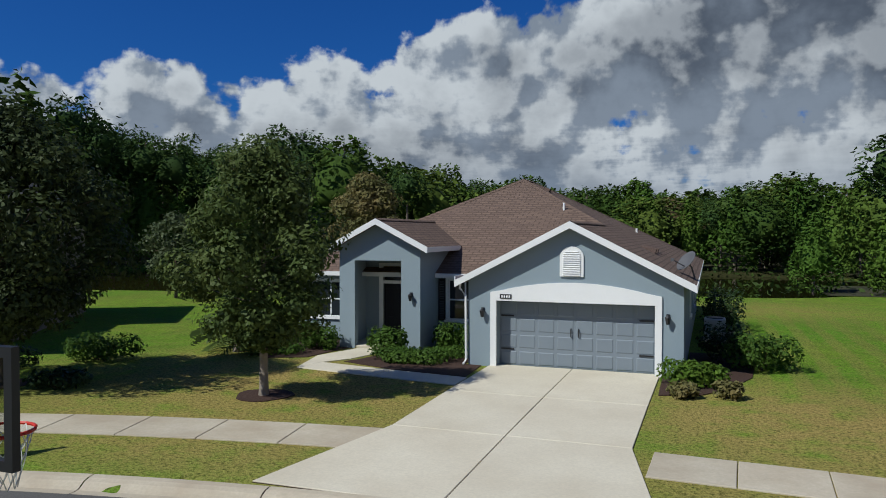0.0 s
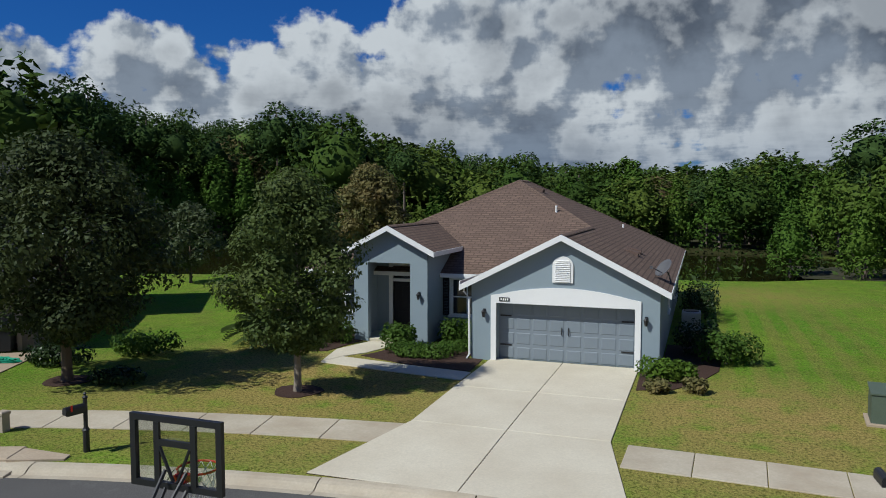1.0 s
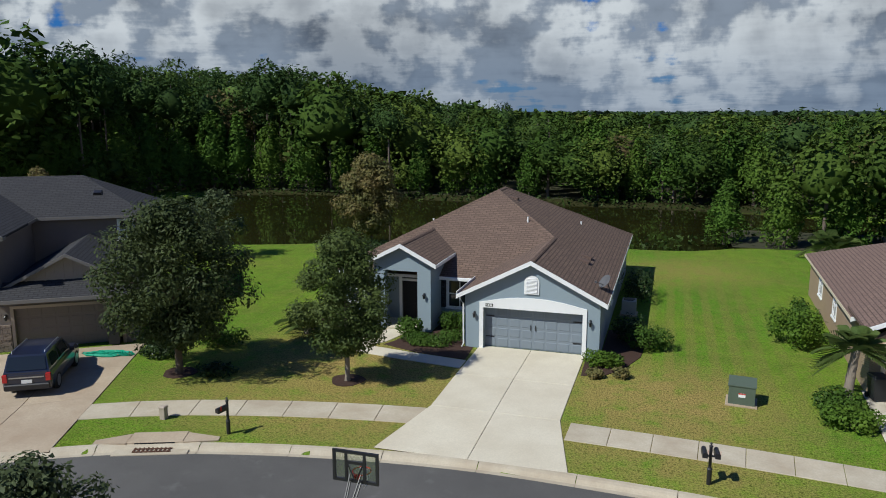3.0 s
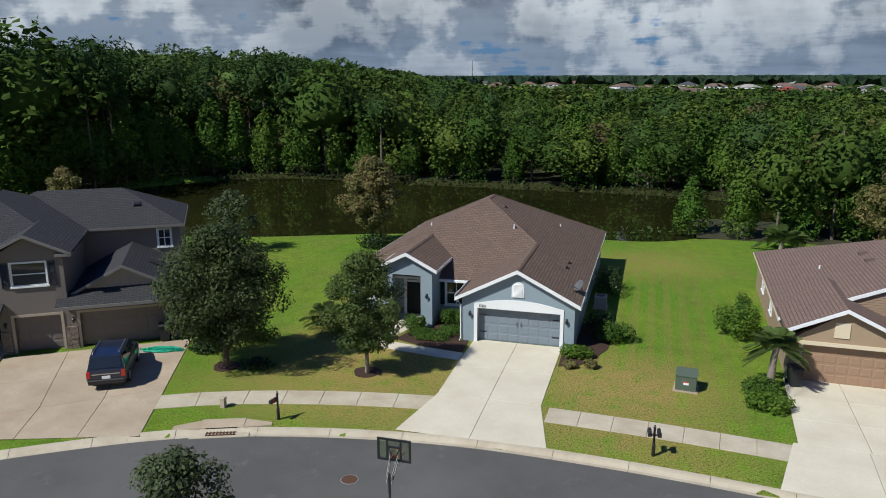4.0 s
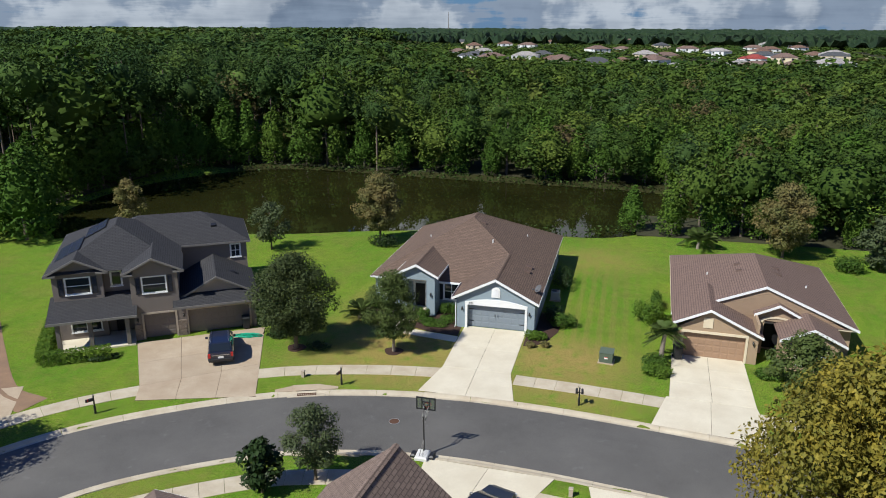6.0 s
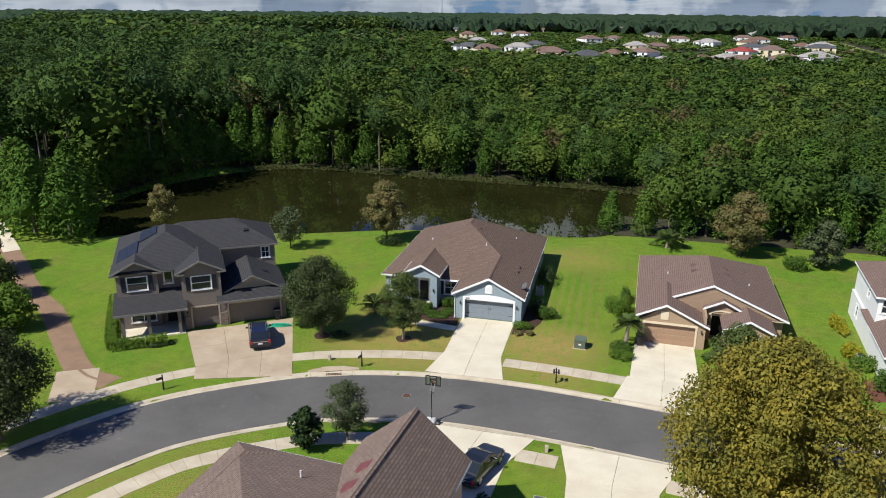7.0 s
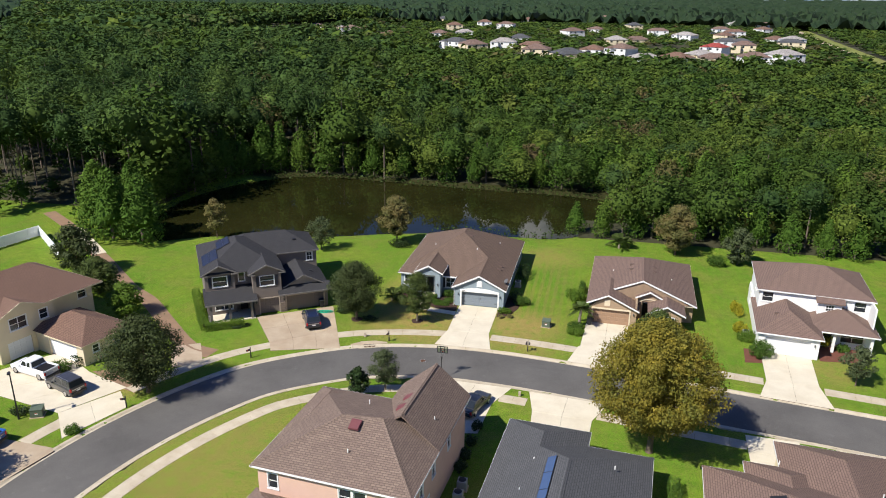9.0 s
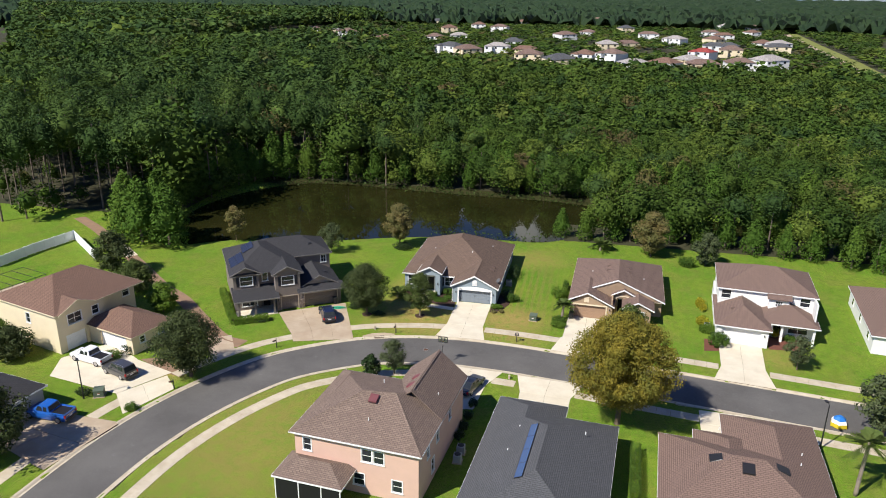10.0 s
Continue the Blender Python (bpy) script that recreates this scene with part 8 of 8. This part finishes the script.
# ---- street things ----
def basketball_hoop():
    h = thing("basketball_hoop", pose(1.62, -19.62, 0), "portable basketball hoop with black frame and clear backboard", "hoop")
    base = MB().bevel_box(-0.38, 0.38, -0.75, 0.25, 0.03, 0.26, 0.07)
    part("base", base, MAT["pale_plastic"], h, "white weighted base")
    part("sandbag", MB().bevel_box(0.42, 0.72, -0.45, 0.1, 0.03, 0.24, 0.08), MAT["black"], h, "dark ballast bag")
    part("sandbag", MB().bevel_box(-0.72, -0.42, -0.5, 0.05, 0.03, 0.24, 0.08), MAT["black"], h, "dark ballast bag")
    for x in (-0.3, 0.3):
        part("base_wheel", MB().lathe([(0.09, -0.03), (0.09, 0.03)], 12), MAT["rubber"], h, m=pose(x, 0.27, 0.12, 0, 90, 0))
    part("pole", MB().tube([(0, 0.08, 0.2), (0, 0.06, 1.2), (0, 0.02, 2.55)], [0.05, 0.045, 0.045], 10), MAT["black"], h)
    part("brace", MB().tube([(-0.12, -0.62, 0.24), (0, 0.02, 1.0)], 0.02, 6).tube([(0.12, -0.62, 0.24), (0, 0.02, 1.0)], 0.02, 6), MAT["black"], h)
    part("bracket", MB().tube([(-0.09, 0.02, 2.45), (-0.14, 0.52, 2.95)], 0.022, 6).tube([(0.09, 0.02, 2.45), (0.14, 0.52, 2.95)], 0.022, 6).tube([(-0.09, 0.0, 2.2), (-0.14, 0.52, 2.75)], 0.022, 6).tube([(0.09, 0.0, 2.2), (0.14, 0.52, 2.75)], 0.022, 6), MAT["black"], h)
    # board in its frame, facing the street
    bw, z0, z1, y = 0.6, 2.74, 3.55, 0.54
    fr = MB()
    fr.box(-bw, -bw + 0.07, y - 0.03, y + 0.03, z0, z1).box(bw - 0.07, bw, y - 0.03, y + 0.03, z0, z1)
    fr.box(-bw + 0.07, bw - 0.07, y - 0.03, y + 0.03, z0, z0 + 0.07).box(-bw + 0.07, bw - 0.07, y - 0.03, y + 0.03, z1 - 0.07, z1)
    for x in (-0.24, 0.24):
        fr.box(x - 0.035, x + 0.035, y - 0.035, y + 0.0, z0 + 0.07, z1 - 0.07)
    fr.box(-0.205, 0.205, y - 0.035, y, z0 + 0.48, z0 + 0.55)
    fr.tube([(-0.2, y - 0.03, z0 + 0.48), (-0.03, y - 0.03, z0 + 0.1)], 0.02, 6).tube([(0.2, y - 0.03, z0 + 0.48), (0.03, y - 0.03, z0 + 0.1)], 0.02, 6)
    frame_ = part("board_frame", fr, MAT["black"], h, "black backboard frame")
    part("backboard", MB().box(-bw + 0.06, bw - 0.06, y + 0.005, y + 0.015, z0 + 0.05, z1 - 0.05), MAT["clear_sheet"], frame_, "clear acrylic backboard")
    n = 20
    c = (0, y + 0.36, 2.86)
    ring = [(c[0] + 0.23 * math.cos(2 * math.pi * k / n), c[1] + 0.23 * math.sin(2 * math.pi * k / n), c[2]) for k in range(n + 1)]
    rim = part("rim", MB().tube(ring, 0.014, 6, False).box(-0.08, 0.08, y + 0.03, y + 0.15, 2.8, 2.88), MAT["red_rim"], h, "red steel rim")
    net = MB()
    for k in range(12):
        a, b = 2 * math.pi * k / 12, 2 * math.pi * (k + 1) / 12
        for s in (1, -1):
            pts = []
            for j in range(6):
                t = j / 5
                w = a + s * (b - a) * t * 2.5
                rr = 0.22 - 0.11 * t
                pts.append((c[0] + rr * math.cos(w), c[1] + rr * math.sin(w), c[2] - 0.42 * t))
            net.tube(pts, 0.005, 3, False)
    part("net", net, MAT["pale_plastic"], rim, "white cord net")


def clear_sheet():
    m, n, l, p = nodes_of("clear_acrylic")
    tr = n.new("ShaderNodeBsdfTransparent")
    tr.inputs[0].default_value = (0.82, 0.85, 0.84, 1)
    gl = n.new("ShaderNodeBsdfGlossy")
    gl.inputs["Roughness"].default_value = 0.08
    mx = n.new("ShaderNodeMixShader")
    mx.inputs[0].default_value = 0.1
    l.new(tr.outputs[0], mx.inputs[1])
    l.new(gl.outputs[0], mx.inputs[2])
    l.new(mx.outputs[0], n["Material Output"].inputs["Surface"])
    return m


MAT["clear_sheet"] = clear_sheet()
MAT["pale_plastic"] = mat("pale_plastic", (0.66, 0.65, 0.62), 0.6, stain=4, grain=30, amount=0.3, bump=0.05)
MAT["red_rim"] = mat("red_steel", (0.55, 0.03, 0.015), 0.45, stain=4, grain=30, amount=0.3, bump=0.02)
MAT["util_green"] = mat("utility_green", (0.10, 0.13, 0.095), 0.6, stain=2, grain=30, amount=0.4, bump=0.05)
MAT["cast_iron"] = mat("rusty_iron", (0.11, 0.055, 0.035), 0.85, stain=4, grain=30, amount=0.6, bump=0.3)
MAT["hose_green"] = mat("green_hose", (0.02, 0.33, 0.20), 0.5, stain=4, grain=30, amount=0.2, bump=0.0)
MAT["bin_black"] = mat("black_bin_plastic", (0.03, 0.032, 0.034), 0.6, stain=4, grain=30, amount=0.3, bump=0.05)
MAT["steel"] = mat("galvanised_steel", (0.42, 0.43, 0.43), 0.5, 0.5, stain=3, grain=30, amount=0.3, bump=0.05)
MAT["vinyl"] = mat("white_vinyl", (0.78, 0.79, 0.80), 0.5, stain=2, grain=30, amount=0.15, bump=0.03)
basketball_hoop()


def mailbox(at, turn, double=False):
    m = thing("mailbox", pose(at[0], at[1], 0, 0, 0, turn), "black metal " + ("double mailbox" if double else "mailbox") + " on an ornate post", "mailbox")
    part("post", MB().lathe([(0.075, -0.05), (0.075, 0.5), (0.09, 0.52), (0.06, 0.56), (0.05, 0.6), (0.05, 1.26), (0.065, 1.28), (0.065, 1.3), (0.02, 1.34), (0.045, 1.38), (0.0, 1.43)], 10), MAT["black"], m)
    for x in ((-0.19, 0.19) if double else (0.0,)):
        pts = [(-0.08, 0), (0.08, 0)] + [(0.08 * math.cos(a), 0.11 + 0.08 * math.sin(a)) for a in np.linspace(0, math.pi, 7)]
        y0, y1 = -0.5 if not double else -0.25, -0.03 if not double else 0.25
        b = MB().hexa([(x + p[0], y0, 0.98 + p[1]) for p in pts], [(x + p[0], y1, 0.98 + p[1]) for p in pts])
        box = part("box", b, MAT["black"], m)
        part("flag", MB().box(x + 0.085, x + 0.095, y0 + 0.1, y0 + 0.14, 1.05, 1.2), MAT["red_rim"], box, "small red flag")
        part("door", MB().hexa([(x + 0.9 * p[0], y0 - 0.012, 0.985 + 0.92 * p[1]) for p in pts], [(x + 0.9 * p[0], y0, 0.985 + 0.92 * p[1]) for p in pts]), MAT["black"], box)
    part("arm", MB().box(-0.24 if double else -0.03, 0.24 if double else 0.03, -0.45 if not double else -0.04, 0.04, 0.94, 0.98), MAT["black"], m)


mailbox((-6.48, -12.45), -12)
mailbox((10.2, -11.2), 4, True)
mailbox((-20.7, -20.35), -35)
mailbox((-28.0, -33.1), -60)


def utility_box(m, w=1.0, d=0.9, h=0.92):
    u = thing("utility_box", m, "dull green pad-mounted transformer box on a concrete pad", "utility box")
    part("pad", MB().bevel_box(-w / 2 - 0.1, w / 2 + 0.1, -d / 2 - 0.1, d / 2 + 0.1, -0.05, 0.07, 0.015), MAT["old_concrete"], u)
    b = MB().hexa([(-w / 2, -d / 2, 0.07), (w / 2, -d / 2, 0.07), (w / 2, d / 2, 0.07), (-w / 2, d / 2, 0.07)], [(-w / 2, -d / 2, h - 0.1), (w / 2, -d / 2, h - 0.1), (w / 2, d / 2, h), (-w / 2, d / 2, h)])
    part("cabinet", b, MAT["util_green"], u)
    part("lid", MB().hexa([(-w / 2 - 0.03, -d / 2 - 0.03, h - 0.1), (w / 2 + 0.03, -d / 2 - 0.03, h - 0.1), (w / 2 + 0.03, d / 2 + 0.03, h), (-w / 2 - 0.03, d / 2 + 0.03, h)], [(-w / 2 - 0.03, -d / 2 - 0.03, h - 0.06), (w / 2 + 0.03, -d / 2 - 0.03, h - 0.06), (w / 2 + 0.03, d / 2 + 0.03, h + 0.04), (-w / 2 - 0.03, d / 2 + 0.03, h + 0.04)]), MAT["util_green"], u)
    part("label_plate", MB().box(-0.12, 0.14, -d / 2 - 0.006, -d / 2, 0.38, 0.55), MAT["white"], u, "white warning sticker")
    part("label_band", MB().box(-0.12, 0.14, -d / 2 - 0.009, -d / 2 - 0.006, 0.5, 0.55), MAT["red_rim"], u, "red band on the sticker")


utility_box(pose(11.75, -3.75, 0, 0, 0, -6))
utility_box(pose(-35.6, -36.4, 0, 0, 0, 25), 1.1, 1.0, 0.95)


def storm_drain():
    d = thing("storm_drain", pose(-8.45, -14.12, 0, 0, 0, 21), "concrete kerb inlet with a rusty iron grate", "drain")
    part("inlet_top", MB().bevel_box(-1.0, 1.0, 0.15, 1.0, -0.1, 0.1, 0.03), MAT["old_concrete"], d, "raised concrete inlet cover")
    # no hole is cut; a near-black face paints the shade inside the inlet
    part("throat", MB().box(-0.7, 0.7, 0.12, 0.16, -0.1, 0.07), MAT["dark"], d, "dark face painted as the shaded inlet opening")
    part("apron", MB().bevel_box(-1.3, 1.3, -0.55, 0.15, -0.12, -0.045, 0.01), MAT["walk"], d)
    g = MB()
    for k in range(9):
        g.box(-0.62 + k * 0.15, -0.56 + k * 0.15, -0.4, 0.08, -0.045, -0.015)
    for y in (-0.4, -0.17, 0.05):
        g.box(-0.62, 0.7, y, y + 0.05, -0.04, -0.012)
    part("grate", g, MAT["cast_iron"], d, "rusty iron grate")
    for sg in (-1, 1):
        part("wing", MB().hexa([(sg * 1.0, 0.1, -0.1), (sg * 2.2, 0.25, -0.1), (sg * 2.2, 0.55, -0.1), (sg * 1.0, 0.9, -0.1)][::sg], [(sg * 1.0, 0.1, 0.09), (sg * 2.2, 0.25, 0.04), (sg * 2.2, 0.55, 0.04), (sg * 1.0, 0.9, 0.09)][::sg]), MAT["old_concrete"], d)


storm_drain()
mh = thing("manhole_cover", pose(-1.3, -16.3, -0.035), "round iron manhole cover in the asphalt", "manhole")
part("ring", MB().lathe([(0.36, 0.0), (0.36, 0.012), (0.33, 0.014), (0.33, 0.0)], 24), MAT["steel"], mh)
part("lid", MB().lathe([(0.32, 0.0), (0.32, 0.012), (0.0, 0.014)], 24), MAT["cast_iron"], mh)
for x, y in ((-9.65, -12.0), (10.5, -21.5)):
    c = thing("cable_pedestal", pose(x, y, 0), "short tan cable pedestal on the verge", "pedestal")
    part("housing", MB().bevel_box(-0.11, 0.11, -0.11, 0.11, -0.05, 0.48, 0.03), MAT["tan_trim"], c)
    part("cap", MB().bevel_box(-0.13, 0.13, -0.13, 0.13, 0.44, 0.53, 0.03), MAT["tan_trim"], c)
# coiled green hose on the tan driveway
rng_h = random.Random(4)
pts = []
for k in range(160):
    a = k * 0.42
    rr = 0.55 + 0.4 * math.sin(k * 0.37) * rng_h.uniform(0.4, 1)
    pts.append((-17.2 + rr * 1.35 * math.cos(a), -6.4 + rr * 0.55 * math.sin(a) + 0.3 * math.cos(a), 0.06 + 0.05 * rng_h.random()))
single("garden_hose", MB().tube(pts, 0.03, 5), MAT["hose_green"], "tangled bright green garden hose on the driveway", "hose", smooth=True)


def wheelie_bin(at, turn):
    b = thing("wheeled_bin", pose(at[0], at[1], 0.035, 0, 0, turn), "black wheeled rubbish bin beside the garage", "bin")
    part("tub", MB().hexa([(-0.24, -0.26, 0.05), (0.24, -0.26, 0.05), (0.24, 0.26, 0.05), (-0.24, 0.26, 0.05)], [(-0.31, -0.36, 0.98), (0.31, -0.36, 0.98), (0.31, 0.36, 0.98), (-0.31, 0.36, 0.98)]), MAT["bin_black"], b)
    part("lid", MB().hexa([(-0.33, -0.4, 0.98), (0.33, -0.4, 0.98), (0.33, 0.4, 0.98), (-0.33, 0.4, 0.98)], [(-0.28, -0.34, 1.08), (0.28, -0.34, 1.08), (0.28, 0.36, 1.05), (-0.28, 0.36, 1.05)]), MAT["bin_black"], b)
    for sg in (-1, 1):
        part("wheel", MB().lathe([(0.12, -0.03), (0.12, 0.03)], 12), MAT["rubber"], b, m=pose(sg * 0.28, 0.3, 0.12, 0, 90, 0))


wheelie_bin((17.05, -1.9), 10)
wheelie_bin((-18.1, -4.9), 33)


def street_lamp(at, turn):
    s = thing("street_lamp", pose(at[0], at[1], 0, 0, 0, turn), "slim black street lamp post", "street lamp")
    part("pole", MB().tube([(0, 0, -0.1), (0, 0, 0.4), (0, 0, 5.3)], [0.13, 0.08, 0.055], 10), MAT["black"], s)
    part("arm", MB().tube([(0, 0, 5.25), (0.15, 0, 5.35), (0.5, 0, 5.36)], 0.03, 6), MAT["black"], s)
    part("head", MB().bevel_box(0.35, 0.85, -0.15, 0.15, 5.3, 5.42, 0.03), MAT["black"], s, "flat black lamp head")


street_lamp((-36.95, -37.4), -50)
street_lamp((44.3, -28.6), 100)


def ac_unit(at):
    a = thing("ac_unit", pose(at[0], at[1], 0), "grey air conditioner condenser on a pad", "air conditioner")
    part("pad", MB().box(-0.5, 0.5, -0.5, 0.5, -0.02, 0.08), MAT["old_concrete"], a)
    c = part("cabinet", MB().bevel_box(-0.4, 0.4, -0.4, 0.4, 0.08, 0.9, 0.04), MAT["steel"], a)
    part("fan_guard", MB().lathe([(0.33, 0.9), (0.33, 0.93), (0.28, 0.93), (0.1, 0.95), (0.0, 0.95)], 16), MAT["black"], c)


ac_unit((7.55, -37.8))
ac_unit((7.5, -39.4))
ac_unit((36.1, -0.9))
ac_unit((6.6, 8.6))


def vinyl_fence():
    f = tagged(new("fence"), "white vinyl privacy fence round the back yard", "fence", kind="structure")
    pts = [(-88, -8), (-78.3, -4.2), (-77.5, 3.5), (-75.6, 11.6), (-64.5, 2.6)]
    for a, b in zip(pts[:-1], pts[1:]):
        L = math.hypot(b[0] - a[0], b[1] - a[1])
        n = max(1, round(L / 2.0))
        turn = math.degrees(math.atan2(b[1] - a[1], b[0] - a[0]))
        for k in range(n):
            m = pose(a[0] + (b[0] - a[0]) * k / n, a[1] + (b[1] - a[1]) * k / n, 0, 0, 0, turn)
            part("fence_post", MB().bevel_box(-0.07, 0.07, -0.07, 0.07, -0.05, 1.9, 0.02), MAT["vinyl"], f, m=m)
            part("fence_panel", MB().box(0.07, L / n - 0.07, -0.025, 0.025, 0.08, 1.75).box(0.07, L / n - 0.07, -0.045, 0.045, 1.7, 1.82), MAT["vinyl"], f, m=m)


vinyl_fence()


def mulch_bed(poly, material, label):
    single("mulch_bed", MB().prism(poly, -0.05, 0.025), MAT[material], label, "flower bed", kind="structure")


mulch_bed([(-5.0, -0.9), (-2.9, -1.65), (-0.4, -1.95), (-0.5, -0.05), (-1.1, 0.0), (-1.1, 3.5), (-3.3, 3.5), (-3.3, 1.7), (-4.2, 1.6), (-4.7, -0.3)], "mulch", "dark mulch bed before the porch")
mulch_bed([(5.15, -2.6), (6.2, -2.2), (6.9, -1.2), (7.6, 0.8), (7.8, 3.2), (7.2, 5.0), (5.75, 5.0), (5.75, -0.05), (5.1, -0.1)], "mulch", "dark mulch bed at the garage corner")
mulch_bed([(-10.2, 3.4), (-10.0, 0.8), (-8.0, -1.2), (-6.6, -0.6), (-6.2, 1.7), (-6.7, 3.5)], "mulch", "dark mulch bed beside the porch")
mulch_bed([(43.6, -5.6), (48.0, -5.2), (49.4, -2.4), (49.0, -1.0), (43.9, -1.5)], "red_mulch", "red mulch bed before the white house")
mulch_bed([(35.0, -8.0), (37.4, -7.6), (37.3, -4.6), (35.4, -4.2)], "red_mulch", "red mulch bed by the white garage")
for x, y in ((-4.6, -6.15), (-12.3, -7.5)):
    pts = [(x + 0.75 * math.cos(a) * (1 + 0.12 * math.sin(3 * a)), y + 0.75 * math.sin(a)) for a in np.linspace(0, 2 * math.pi, 15)[:-1]]
    mulch_bed(pts, "mulch", "ring of mulch round the oak's foot")
mulch_bed([(-34.0, -26.4), (-30.2, -28.4), (-28.9, -30.4), (-31.0, -29.8), (-36.2, -27.4)], "dirt", "bare sandy strip by the driveway")

# a child's inflated toy and the screen cage
toy = thing("play_tent", pose(47.5, -23.3, 0, 0, 0, 15), "blue, white and yellow play tent on the verge", "toy")
for k, (z0, z1, r0, r1, mm) in enumerate(((0, 0.45, 0.95, 0.9, "toy_yellow"), (0.45, 0.8, 0.9, 0.72, "white"), (0.8, 1.15, 0.72, 0.3, "toy_blue"))):
    part("panel", MB().lathe([(r0, z0), (r1, z1)], 6), MAT[mm] if mm in MAT else MAT.setdefault(mm, mat(mm, (0.55, 0.42, 0.02) if "yellow" in mm else (0.02, 0.16, 0.5), 0.6, amount=0.15)), toy)
cage = thing("pool_enclosure", pose(-66.0, -19.0, 0, 0, 0, 74), "dark screened pool enclosure behind the cream house", "enclosure")
for k in range(6):
    part("frame_post", MB().box(k * 1.8, k * 1.8 + 0.06, 0, 0.06, 0, 2.6).box(k * 1.8, k * 1.8 + 0.06, 0, 6.0, 2.6, 2.66), MAT["black"], cage)
part("frame_beam", MB().box(0, 9.06, 0, 0.06, 2.55, 2.61).box(0, 9.06, 5.94, 6.0, 2.55, 2.61), MAT["black"], cage)
part("pool_deck", MB().box(0, 9, 0.1, 6, 0.0, 0.06), MAT["old_concrete"], cage)
